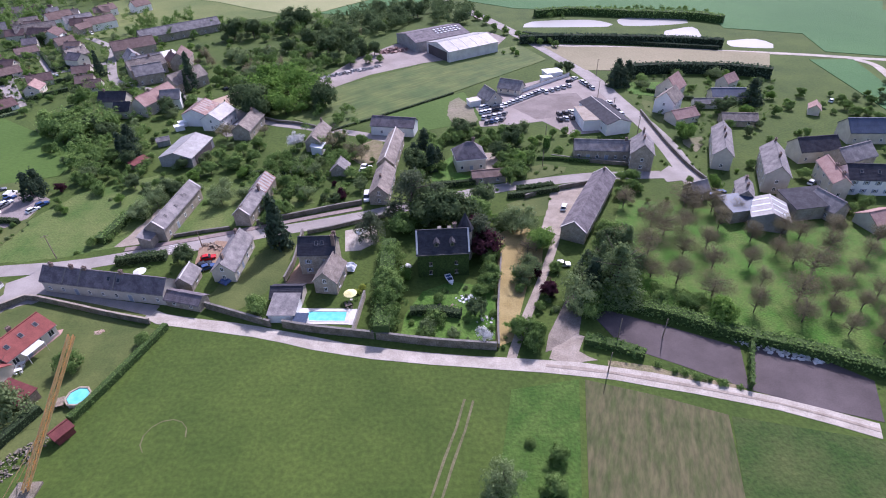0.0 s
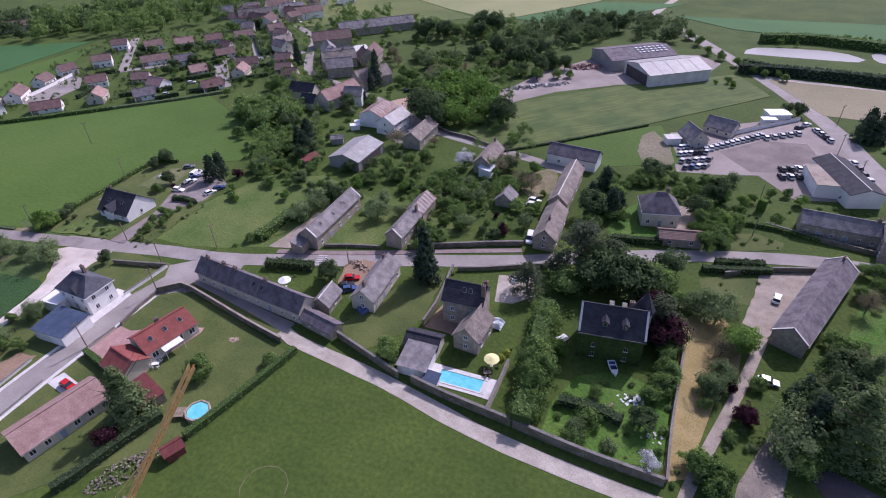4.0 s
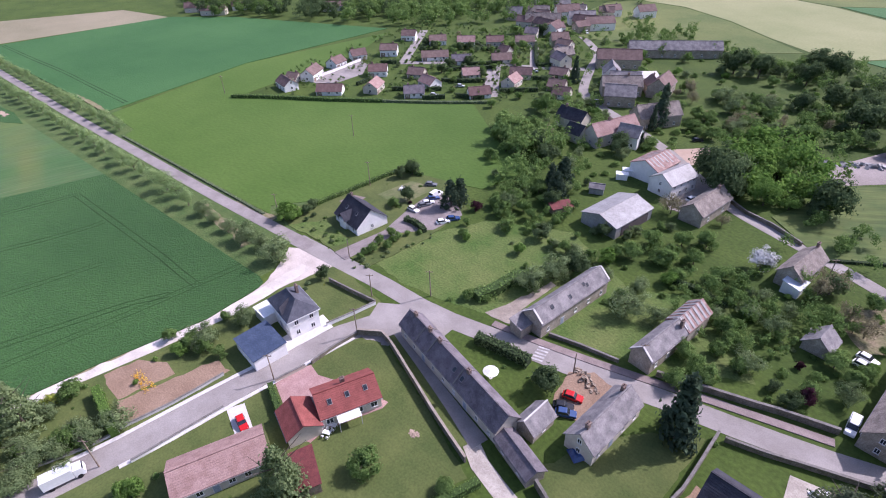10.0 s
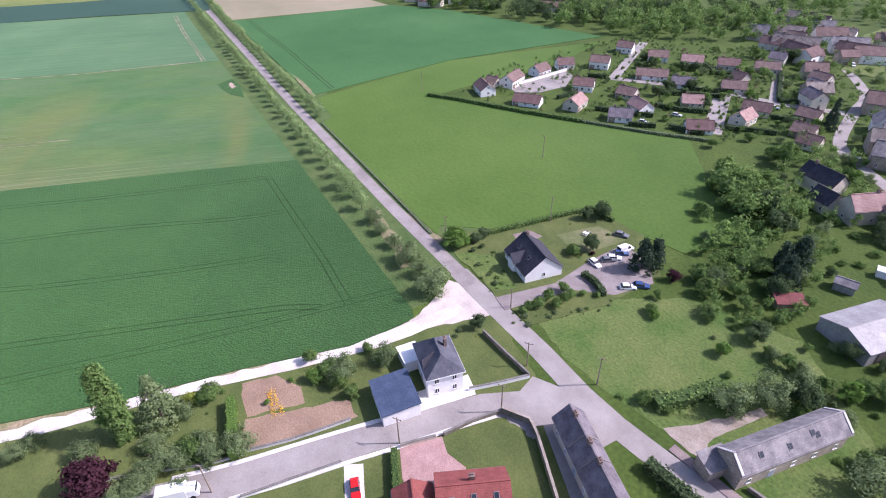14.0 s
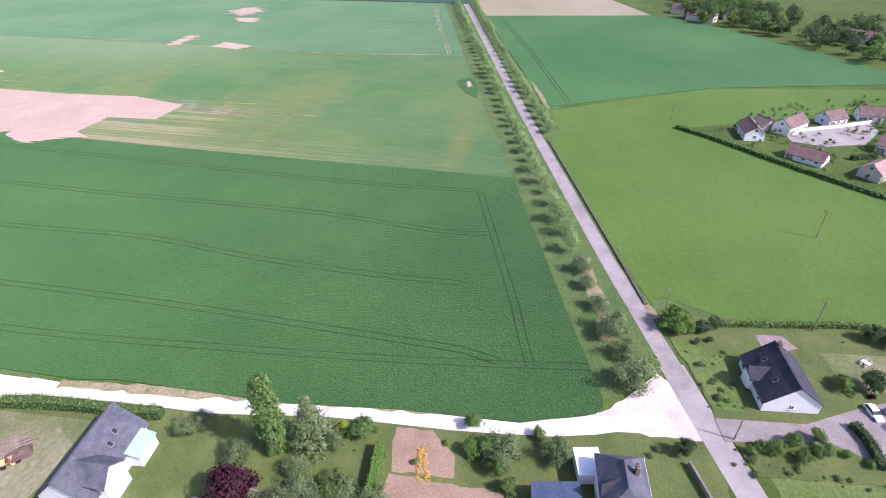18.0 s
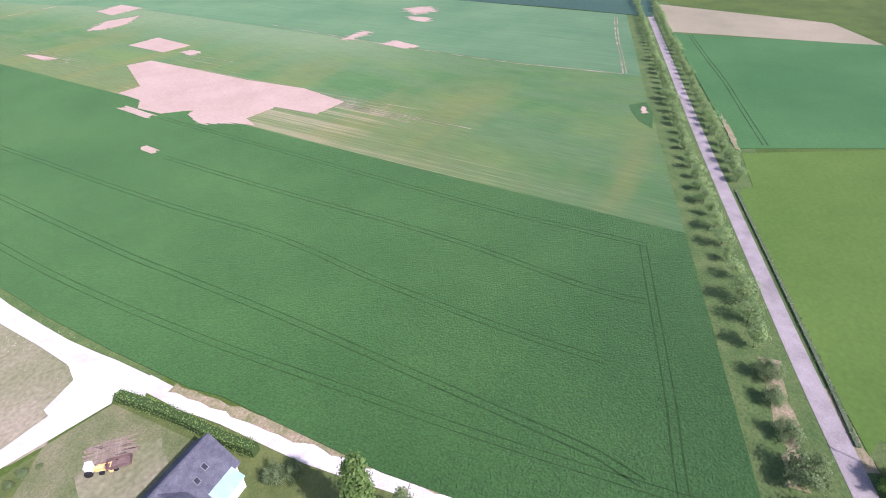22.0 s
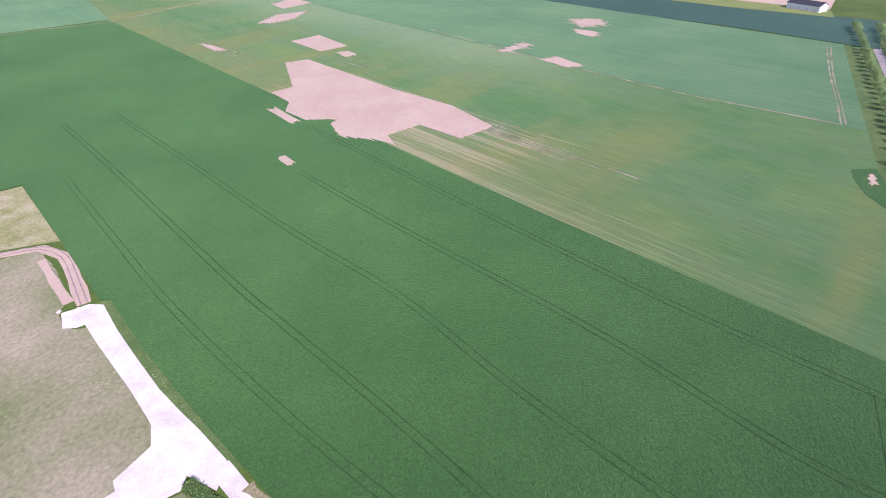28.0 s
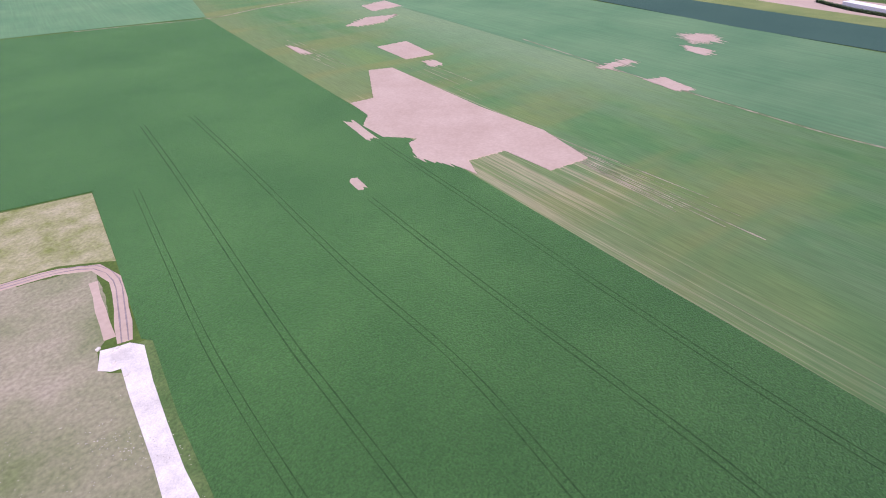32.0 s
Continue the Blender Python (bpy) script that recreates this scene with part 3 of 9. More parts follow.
area("far_soil_field", [(-710.1, -108.8), (-693.3, -57.4), (-681.0, -7.7), (-672, 56), (-760, 60), (-750.0, -16.3), (-755.8, -44.5), (-790, -110)], SOIL, 0.35, "bare pinkish far field", "field", "stuff")

bm = bmesh.new()
for off in (-0.95, 0.95):
    ribbon([(-494.8, 107.8), (-440, 113), (-397.1, 117.6), (-356.2, 120.3), (-317.2, 123.1)], 0.55, 0.2, 0.326, 6.0, off=off, wobble=1.0, bm=bm)
tagged(part("tramline", bm, TRAM), "pair of dark wheel tracks along the deep green wheat", "wheel track", group="tramlines in the wheat", kind="stuff")
area("bare_verge", [(-350, 110.6), (-336.6, 110.2), (-311.7, 111.6), (-309.5, 113.1), (-329.7, 112.9)], DRY_VERGE, 0.31, "dry bare edge between avenue and wheat", "verge", "stuff")

# bare sandy places in the crops, frayed along the drill rows
along = Vector((math.cos(radians(ROWS)), math.sin(radians(ROWS)), 0))
for outline, fray in (
    ([(-354.7, -213), (-366.9, -206.2), (-345.6, -124.6), (-339.5, -87), (-325.6, -57.9), (-307.4, -63.3), (-311.5, -86.7), (-295.2, -92), (-288.3, -82.5), (-289.8, -101.4), (-285, -109.7), (-293.1, -121.7), (-299.2, -122.1), (-291, -135.1), (-294.5, -151.2), (-304.6, -158.8), (-310.7, -177.9), (-322.9, -174.9)], 0.7),
    ([(-292.3, -161.3), (-295.9, -158.2), (-288.7, -136.3), (-284.3, -137.2)], 3.0), ([(-288.3, -114.2), (-290.5, -98.9), (-290, -86.6), (-284.1, -108.9)], 3.0), ([(-254.7, -114.8), (-258.6, -114.3), (-255.5, -105.3), (-252.1, -106.1)], 2.0),
    ([(-395.1, -249.1), (-417.9, -244.4), (-403.9, -206.6), (-384.7, -212.2)], 0.8), ([(-387.3, -201.6), (-393.9, -198), (-390.4, -187.2), (-381.9, -189.1)], 3.0), ([(-424.7, -315.3), (-455.3, -325.9), (-479.5, -314.5), (-450.4, -301.7), (-429.9, -305.3)], 4.0),
    ([(-487.4, -366.8), (-517.8, -369.2), (-508.2, -337.2), (-476.8, -341.6)], 4.0), ([(-360.6, -300.8), (-362.2, -291.2), (-357.6, -268.5), (-352.7, -274.7)], 4.0),
    ([(-437.5, -113.9), (-464.2, -109.2), (-463.6, -100.9), (-440.4, -105.6)], 6.0), ([(-433.3, -83.6), (-443.9, -77.3), (-432.4, -55.6), (-425, -64.4)], 5.0), ([(-544.9, -108.5), (-558.7, -90.5), (-542.2, -79.8), (-523.9, -91)], 9.0), ([(-517.8, -95), (-516, -75.9), (-500.1, -74.3), (-505.7, -88.3)], 9.0),
    ([(-349.6, 77.4), (-351.6, 79.1), (-343.2, 80.1), (-341.1, 78.2)], 1.0),
):
    bm, line = bmesh.new(), []
    for p, q in zip(outline, outline[1:] + outline[:1]):
        p, q = Vector((*p, 0)), Vector((*q, 0))
        k = max(2, int((q - p).length / 0.8))
        for s in range(k):
            c = p.lerp(q, s / k)
            across = c.dot(Vector((-along.y, along.x, 0)))
            line.append(c + along * fray * 1.5 * (noise.noise(Vector((across * 0.9, 3, 0))) + 0.6 * noise.noise(Vector((across * 2.7, 8, 0)))))
    slab(bm, line, 0.0, level(0.34))
    tagged(part("bare_patch", bm, SOIL), "bare pinkish sandy soil where the crop failed", "soil patch", group="bare patches in the crops", kind="stuff")
# sandy drill rows beside the largest bare place and along the edge of the wheat
bm, rnd = bmesh.new(), random.Random(5)
for a, b, n, lo, hi in (([(-345.6, -124.6), (-311.9, 40.2)], [(-320.2, -58.3), (-287.3, 43.7)], 14, 0.2, 0.75), ([(-375.2, -207.1), (-353.2, -130.2)], [(-387.1, -199.1), (-374.2, -145.7)], 4, 0.5, 1.0), ([(-359.5, -312.7), (-342.1, -216.2)], [(-377.7, -324.5), (-352.5, -227.4)], 5, 0.4, 1.0)):
    for k in range(n):
        f = (k + rnd.uniform(-0.25, 0.25)) / (n - 1)
        p, q = (Vector((*(Vector(a[i]).lerp(Vector(b[i]), f)), 0)) for i in (0, 1))
        s = rnd.uniform(0, 0.06) if hi < 1 else rnd.uniform(0, 0.25)
        e = min(1.0, s + rnd.uniform(lo, hi))
        ribbon([p.lerp(q, s), p.lerp(q, (s + e) / 2), p.lerp(q, e)], rnd.uniform(0.15, 0.5), 0.1, 0.25 + 0.0007 * k, 4.0, wobble=1.1, bm=bm)
for line in ([(-542.2, 58.3), (-481.9, 61.8), (-432.7, 66.1), (-401.3, 68.5)], [(-543.3, 60.4), (-482.7, 63.3), (-433.6, 67.6), (-400.8, 70.3)]):
    ribbon(line, 0.7, 0.1, 0.29, 4.0, wobble=1.4, bm=bm)
tagged(part("sandy_rows", bm, SANDY_ROW), "thin sandy drill rows showing between the crop", "soil rows", kind="stuff")
area("lush_spot", [(-351.9, 72.4), (-357.4, 80.1), (-343.8, 82.7), (-324.8, 82.1), (-333.2, 76.5), (-344.2, 73.3)], WHEAT, 0.27, "dark lush spot round bare soil in the crop", "field", "stuff")
road("field_track", "faint pale grass track between two crops", [(-470.3, -186), (-443.3, -109), (-429.3, -66.1), (-410.1, 0.2), (-406, 26.4), (-400, 68.9)], 1.2, 0.27, SANDY_ROW, 0.9, "track")
road("field_track", "pale earth track along the wheat headland", [(-287.7, -465.6), (-326.3, -449.7), (-375.9, -427.9), (-436.6, -433.1), (-499.8, -426.3)], 1.6, 0.32, SANDY_ROW, 0.9, "track")

# tramlines through the wheat
for line, wide in (
    ([(-234.5, 79.5), (-242.6, 37.5), (-256, -15.6), (-263.3, -42.7), (-286.5, -130.7)], 0.36), ([(-208.6, 78.8), (-210.8, 64.5), (-221.9, 29.8), (-229.3, -2.3), (-238.2, -45.7), (-250.7, -98.9)], 0.36), ([(-185.5, 70.5), (-190, 47.3), (-198.9, 12.8), (-211.1, -25.7), (-220.2, -76.1), (-239.2, -160), (-252.6, -222.3)], 0.36),
    ([(-157.8, 78.3), (-161.4, 70.6), (-167.4, 46.5), (-179.3, -3.2), (-187.4, -42.1), (-193.3, -69.8), (-216.6, -162.4), (-232.3, -228.7)], 0.36), ([(-155.8, 97.5), (-157.6, 71.9), (-159.8, 47.8), (-163.2, 18.7), (-168.6, -23.5), (-177.7, -72.5), (-188.9, -116.2), (-202.6, -167.8)], 0.26),
    ([(-234.3, 78.3), (-224.3, 79.2), (-176, 83.7), (-165.3, 84.2), (-156, 84.9)], 0.34),
):
    bm = bmesh.new()
    for off in (-0.95, 0.95):
        ribbon(line, wide, 0.2, 0.325, 6.0, off=off, wobble=0.7, bm=bm)
    tagged(part("tramline", bm, TRAM), "pair of dark wheel tracks pressed into the wheat", "wheel track", group="tramlines in the wheat", kind="stuff")
bm = bmesh.new()
for off in (-0.9, 0.9):
    ribbon([(4.3, 70.7), (2.3, 63.8), (-0.1, 57.3), (-2.5, 49.9)], 0.45, 0.0, 0.02, 4.0, off=off, wobble=0.9, bm=bm)
cx, cy = -55.0, 64.0
ribbon([(cx + 4.2 * math.cos(0.5 * k), cy + 4.2 * math.sin(0.5 * k)) for k in range(9)], 0.2, 0.0, 0.018, 1.5, wobble=1.2, bm=bm)
tagged(part("meadow_track", bm, mat("trodden_grass", (0.1, 0.105, 0.045), (0.17, 0.155, 0.085), 0.5, 0.95, 0.05, 3.0)), "faint pale wheel tracks across the meadow", "wheel track", kind="stuff")

# roads and tracks
road("main_road", "worn light grey asphalt village road", [(-156, 115.0), (-142.3, 116.4), (-121.8, 118.8), (-108.2, 119.6), (-99.2, 121), (-80.1, 126.0), (-68, 128.9), (-52, 133.6), (-39.8, 136.6), (-23.7, 141.2), (-14.1, 144.6), (0.7, 149.9), (19.7, 155.5), (49.5, 161.1), (74.5, 161)], 5.2, 0.05, ASPHALT, 0.0, "road")
road("avenue_road", "straight grey asphalt country road between tree rows", [(-612.7, 79.7), (-422.3, 93.1), (-323.9, 100), (-242.9, 106.7), (-194.8, 110.8), (-159.5, 114.6), (-149.4, 115.6)], 4.2, 0.062, AVENUE_ASPHALT, 0.0, "road")
area("road_junction", [(-111.3, 102.9), (-116.5, 113.3), (-109.2, 118.6), (-96.7, 121.7), (-96.3, 115.2), (-104.4, 111), (-103.3, 105.4), (-106.2, 103.2)], ASPHALT, 0.054, "wide worn asphalt junction of two village roads", "road")

road("side_street", "pale grey asphalt side street with patched surface", [(-110.2, 110.8), (-114.1, 100.4), (-115.2, 90.5), (-116.8, 77), (-117.8, 63), (-118.8, 53), (-120.2, 43), (-124.5, 22)], 6.2, 0.06, ASPHALT, 0.0, "road")
for line in ([(-115.4, 51.5), (-114.3, 60.7), (-113.4, 73.5), (-112.6, 81.3), (-111.9, 91.5), (-110.9, 101.5)], [(-123.9, 42.7), (-122.2, 53.7), (-121.2, 65.9), (-120.2, 76.7), (-118.6, 90.2), (-117.8, 100.4)]):
    tagged(part("pavement", ribbon(line, 0.9, -0.2, 0.16, 4.0), CONCRETE), "narrow pale concrete pavement with a kerb", "pavement", kind="structure")
road("upper_road", "grey asphalt road along the car yard", [(83.3, 154.3), (83.5, 188.6), (78.3, 225), (73, 260), (58.1, 310.4), (33.2, 374.5), (21.9, 399.5)], 7.5, 0.055, ASPHALT, 0.0, "road")
road("village_street", "narrow asphalt street climbing into the village", [(-14.5, 192.4), (-30.2, 200.7), (-48.3, 207.5), (-72.3, 216.5), (-90.2, 230.3), (-103.9, 240.5), (-125.2, 252.9), (-149.5, 265.8), (-163.4, 275.6), (-180.6, 308.7), (-192.5, 334.2), (-222.2, 362.4), (-246.2, 378.6)], 4.5, 0.06, ASPHALT, 0.0, "road")
road("estate_street", "asphalt street between the estate houses", [(-262.3, 250), (-287, 282), (-308, 309.7)], 5, 0.06, ASPHALT, 0.0, "road")
road("estate_street", "asphalt street across the housing estate", [(-182.1, 305.4), (-203.9, 291.3), (-227.5, 281.1), (-262, 253.9)], 5, 0.062, ASPHALT, 0.0, "road")
road("estate_street", "short asphalt close in the housing estate", [(-191.9, 242.2), (-210.7, 265.8), (-224.3, 283.2)], 7, 0.064, ASPHALT, 0.0, "road")
road("estate_street", "asphalt street up through the estate", [(-205.1, 293), (-226, 320.3), (-243.7, 340.7)], 5, 0.064, ASPHALT, 0.0, "road")
area("estate_court", [(-277.6, 200.3), (-285.1, 239), (-276.5, 237.1), (-265.2, 224.7), (-264, 209.3), (-269.4, 199.6)], ASPHALT, 0.05, "wide asphalt court beside a white wall", "road")
road("gravel_lane", "pale gravel lane with two worn wheel tracks", [(-74, 101.2), (-68.4, 98.3), (-44.1, 92.9), (-22.6, 86.5), (-3.1, 82.8), (12.8, 80.7), (28.7, 78.5), (43.3, 75), (65.8, 68), (81.4, 61.1)], 3.5, 0.05, GRAVEL, 0.2, "road", -0.8)
bm = ribbon([(21.5, 79.7), (28.7, 78.5), (43.3, 75), (65.8, 68), (81.4, 61.1)], 0.6, 0.0, 0.125, wobble=1.2, off=-0.7)
tagged(part("lane_grass_strip", bm, BROWN_GRAVEL), "thin brown worn strip between the wheel tracks of the lane", "grass strip", kind="stuff")
road("asphalt_drive", "grey asphalt drive along the row of cottages", [(-107.1, 109), (-92.2, 105.2), (-79.7, 102.2), (-71.5, 100.4)], 4.2, 0.056, ASPHALT, 0.0, "road")
road("chalk_track", "bright white chalk track beside the wheat", [(-142.5, 109.5), (-141.7, 100.5), (-140.7, 86.9), (-143.1, 61.6), (-145.8, 44.8), (-147.3, 20), (-151, -5.1), (-151.2, -10.5), (-153.6, -23.4)], 3.8, 0.05, CHALK, 0.2, "road")
area("track_margin", [(-157, -20), (-160, -33.6), (-161.5, -49.5), (-165, -62), (-168.5, -75), (-171.5, -88), (-166, -90), (-156, -40), (-151, -20)], VERGE, 0.02, "thin green grass margin beside the chalk track", "verge", "stuff")
area("chalk_yard", [(-155.2, -23), (-157, -33.6), (-157.9, -41), (-159.2, -49.5), (-162.1, -62.1), (-165.3, -75), (-169, -87.3), (-167.2, -90.8), (-164.8, -91.6), (-161.5, -93.3), (-158.6, -87.1), (-160.5, -84.6), (-162.3, -83.9), (-160, -74.4), (-157.7, -63.6), (-155.6, -53.9), (-152.8, -43), (-149.7, -38.3), (-141.6, -37.5), (-140.7, -35.3), (-126.2, -38.4), (-121.5, -40.3), (-108.5, -48.4), (-106.8, -44), (-120.1, -37.6), (-146.9, -25.4), (-149.3, -27.1), (-150.2, -20)], CHALK, 0.055, "white chalk yard and track with rounded edges", "road")
area("gravel_junction", [(-142.3, 88), (-144.3, 97.5), (-148.2, 104), (-153.9, 111.1), (-151.2, 114), (-140.9, 116.3), (-135.8, 117.4), (-138, 106.4), (-137.5, 98.6), (-138.2, 87.1)], PINKISH, 0.005, "pale gravel junction beside the avenue", "road")
road("dirt_track", "pinkish dirt track curving round the lot", [(-166.6, -92), (-171.4, -105.5), (-175.6, -119), (-174.3, -129.1), (-166.3, -135.4), (-153.8, -139.3), (-121.1, -147.7)], 3.4, 0.05, SOIL, 0.3, "road")
road("dirt_track", "worn dirt strip beside the track", [(-164.7, -95.8), (-167.5, -108.4), (-171, -122.4)], 2.2, 0.04, SOIL, 0.4, "road")
bm = bmesh.new()
for off in (-0.8, 0.7):
    ribbon([(-166.6, -92), (-171.4, -105.5), (-175.6, -119), (-174.3, -129.1), (-166.3, -135.4), (-153.8, -139.3), (-121.1, -147.7)], 0.35, 0.0, 0.125, 4.0, off=off, wobble=1.2, bm=bm)
tagged(part("wheel_ruts", bm, PAVEMENT), "darker wheel ruts worn into the dirt track", "wheel track", kind="stuff")
area("rough_lot_corner", [(-121, -39.5), (-108, -47.5), (-95, -60), (-95, -105), (-122, -54)], DRY_LOT, 0.02, "dry rough ground behind the chalk yard", "ground", "stuff")
area("rough_lot_edge", [(-143.5, -68.1), (-157.3, -68.8), (-157.3, -49.7), (-154, -36.6), (-135, -29.7), (-121.7, -37.8)], DRY_LOT, 0.024, "dry trampled ground beside the chalk track", "ground", "stuff")
area("chalk_garden", [(-134.7, -30), (-146.8, -24.9), (-143.7, -2.1), (-134.7, -1.1), (-130, -2.4), (-124.3, -25.8)], mat("dry_lawn_mix", (0.1, 0.13, 0.045), (0.2, 0.19, 0.1), 0.1, 0.95, 0.05, 2.5, (0.7, 1.3)), 0.022, "worn patchy lawn beside the chalk house", "lawn", "stuff")
area("rough_lot", [(-173.8, -129.6), (-170.4, -111.4), (-164.2, -96.4), (-161, -93.7), (-158.9, -86.1), (-162.2, -82.2), (-154.5, -46.4), (-148.8, -42.2), (-143.5, -43.6), (-121.9, -53.9), (-95.3, -105.3), (-98.6, -186.3), (-157.2, -136.1)], DRY_LOT, 0.03, "rough dry lot with sparse grass and chalk stones", "ground", "stuff")
area("fallow_corner", [(-166.2, -186.7), (-191.7, -178), (-179.4, -128.2), (-175.3, -131.8), (-167.3, -138.4), (-154.3, -141.4), (-103.2, -169), (-103.6, -203.4)], mat("fallow_grass", (0.17, 0.19, 0.05), (0.36, 0.32, 0.19), 0.09, 0.95, 0.1, 1.0, (0.75, 1.25)), 0.04, "mown fallow corner with pale straw patches", "field", "stuff")
road("light_track", "light gravel track behind the stubble field", [(58.1, 313.8), (101.7, 304.7), (178.6, 285.2), (207.9, 275.4), (223.7, 270.1), (298.5, 250.4)], 4, 0.05, GRAVEL, 0.0, "road")
road("light_track", "light gravel track turning between fields", [(207.9, 275.4), (213.1, 265.8), (210.8, 250.9), (193.8, 198.9)], 4, 0.055, GRAVEL, 0.0, "road")
road("far_track", "pale far road climbing through fields", [(5.2, 417.9), (12.6, 449.5), (24.3, 486.3), (46.5, 531.1)], 5, 0.05, GRAVEL, 0.0, "road")

# yards, courts, plots
area("garden_grass", [(-137, 116), (-139.6, 100), (-140.4, 87), (-142, 60), (-144.6, 44), (-146, 20), (-149, -5), (-147.5, -24), (-120, -35), (-112, 0), (-99, 48), (-76, 66), (-68.5, 94), (-90, 101.5), (-106, 106), (-116, 114)], LAWN, 0.004, "mown and rough grass between the street gardens", "lawn", "stuff")
area("garden_grass", [(-174, 117.6), (-169, 140), (-168, 165), (-148, 170), (-131, 161), (-128, 140), (-130, 121), (-142, 119)], LAWN, 0.104, "garden grass round the black-roofed house", "lawn", "stuff")
area("dry_back_lawn", [(-159.0, 147.9), (-157.6, 161.8), (-147.9, 164.1), (-147.8, 152.0), (-150.4, 147.8)], MATS["dry_lawn_mix"], 0.11, "dry tan back lawn behind the parked cars", "lawn", "stuff")
area("planted_bed", [(-164.6, 117.4), (-160.5, 117.8), (-152.0, 119.2), (-145.0, 119.6), (-143.2, 124.7), (-148.6, 125.4), (-153.8, 125.9), (-157.8, 127.3)], ROUGH_GRASS, 0.105, "grassy garden bed planted with shrubs", "garden bed", "stuff")
area("garden_lawn", [(-109.6, 101.9), (-105.7, 104.6), (-69.5, 93.7), (-70.7, 87.4), (-74, 68.4), (-85.2, 66.9), (-88.2, 80.1), (-89.5, 93.5), (-99.6, 99.1)], LAWN, 0.03, "mown olive lawn round the red-roofed house", "lawn")
area("street_lawn", [(-140, 7.3), (-145.1, 13.8), (-143.2, 32.6), (-139.5, 50.5), (-132.9, 52), (-125.2, 51), (-127.6, 26.1), (-129.4, 12.4)], LAWN, 0.03, "mown garden lawn beside the chalk track", "lawn")
area("front_lawn", [(-112.9, 55.2), (-105.7, 73.6), (-96.6, 73), (-85.2, 66.9), (-91.8, 56.3), (-98.8, 50.5)], LAWN, 0.026, "mown lawn round the bungalow", "lawn")
area("cottage_lawn", [(-61.6, 102.6), (-59.1, 108.5), (-53.3, 120.5), (-50.3, 124.5), (-42.1, 130.7), (-42.3, 112.6), (-45.6, 105.8), (-52.4, 98)], LAWN, 0.027, "mown lawn behind the cottages", "lawn")
area("manor_lawn", [(-10.6, 88.6), (-9.5, 96.8), (-5.4, 104.7), (1.9, 108.3), (12.5, 105.2), (12.1, 87.4), (-0.8, 86.3)], mat("lush_lawn", (0.05, 0.145, 0.014), (0.11, 0.19, 0.035), 0.15, 0.95, 0.16, 1.6, (0.68, 1.3), spread=(0.34, 0.68), soft_=0.2), 0.03, "lush unmown lawn of the manor garden", "lawn", "stuff")
area("village_meadow", [(-130.4, 123.3), (-131.1, 140.6), (-121.3, 160.7), (-99.4, 172.2), (-73.7, 159.6), (-55.7, 172.7), (-40.6, 149.8), (-62.7, 138.5), (-82.2, 132.3), (-103.7, 125.4), (-117.2, 122.5)], ROUGH_GRASS, 0.02, "lush green rough grass between village gardens", "grass", "stuff")
area("house_lawn", [(-159.6, 124.2), (-163.4, 133.8), (-157.8, 136), (-144.6, 126.6), (-143.7, 121.7)], ROUGH_GRASS, 0.108, "bright garden lawn of the black-roofed house", "lawn", "stuff")
area("terrace", [(-164.9, 136.7), (-164.4, 142.4), (-160.3, 144), (-158.6, 136.4)], PAVEMENT, 0.15, "red gravel patch in the garden", "terrace")
area("junction_apron", [(74.1, 162.4), (79, 167.1), (84.6, 157.5), (88.6, 157.8), (74.4, 155.9)], ASPHALT, 0.052, "wide asphalt apron at the corner", "road")
area("warehouse_yard", [(-59, 263.3), (-43.3, 300.6), (-23.8, 324.8), (31.1, 344.9), (41.1, 331.1), (28, 300.2), (-6.8, 288.3), (-33.9, 272.1), (-52.8, 252.1)], YARD, 0.04, "pale pinkish gravel yard before the warehouses", "yard")
area("car_yard", [(15.2, 237.5), (27, 241.4), (41.5, 252.8), (62.4, 263.6), (74.5, 240.8), (77.7, 220.3), (67.7, 196.8), (50.6, 194), (42.1, 208.2), (28, 205.3), (16.5, 204.6)], YARD, 0.045, "pinkish grey gravel car sales yard", "yard")
area("car_yard_patch", [(31.4, 224.2), (47, 237.5), (62.4, 238.3), (64.3, 224.6), (52.3, 213.2), (40.1, 210.1)], mat("dark_yard_gravel", (0.15, 0.125, 0.115), (0.24, 0.205, 0.19), 0.1, 0.95, 0.02, 2.0), 0.06, "darker worn gravel in the middle of the yard", "yard")
area("barn_court", [(35.1, 151), (47.6, 156), (49.9, 155.2), (33.7, 127.4), (29, 130.8)], BROWN_GRAVEL, 0.04, "pale gravel court beside the large barn", "yard")
road("garden_path", "pale gravel path along the garden", [(32.9, 127.4), (26.2, 110.2), (20, 95.8), (15.3, 84.4), (14.2, 81.2)], 2.2, 0.04, BROWN_GRAVEL, 0.15, "path")
area("dry_lawn", [(16, 128.9), (19.1, 131.5), (25.0, 132.3), (28.3, 124.1), (26.4, 114.7), (21.6, 107.0), (15.2, 86.6), (11, 84.6), (12.6, 97.2)], mat("dry_lawn_grass", (0.26, 0.2, 0.08), (0.34, 0.27, 0.12), 0.2, 0.95, 0.05, 3.0), 0.03, "dry yellow-brown grass strip", "lawn")
area("grey_drive", [(30.5, 101.1), (33.8, 102.7), (34.2, 99.5), (29.6, 85.5), (21.9, 82.9), (23.5, 88.1)], mat("brown_grey_gravel", (0.16, 0.135, 0.115), (0.25, 0.215, 0.18), 0.3, 0.95, 0.03, 3.0), 0.035, "grey gravel drive beside hedges", "yard")
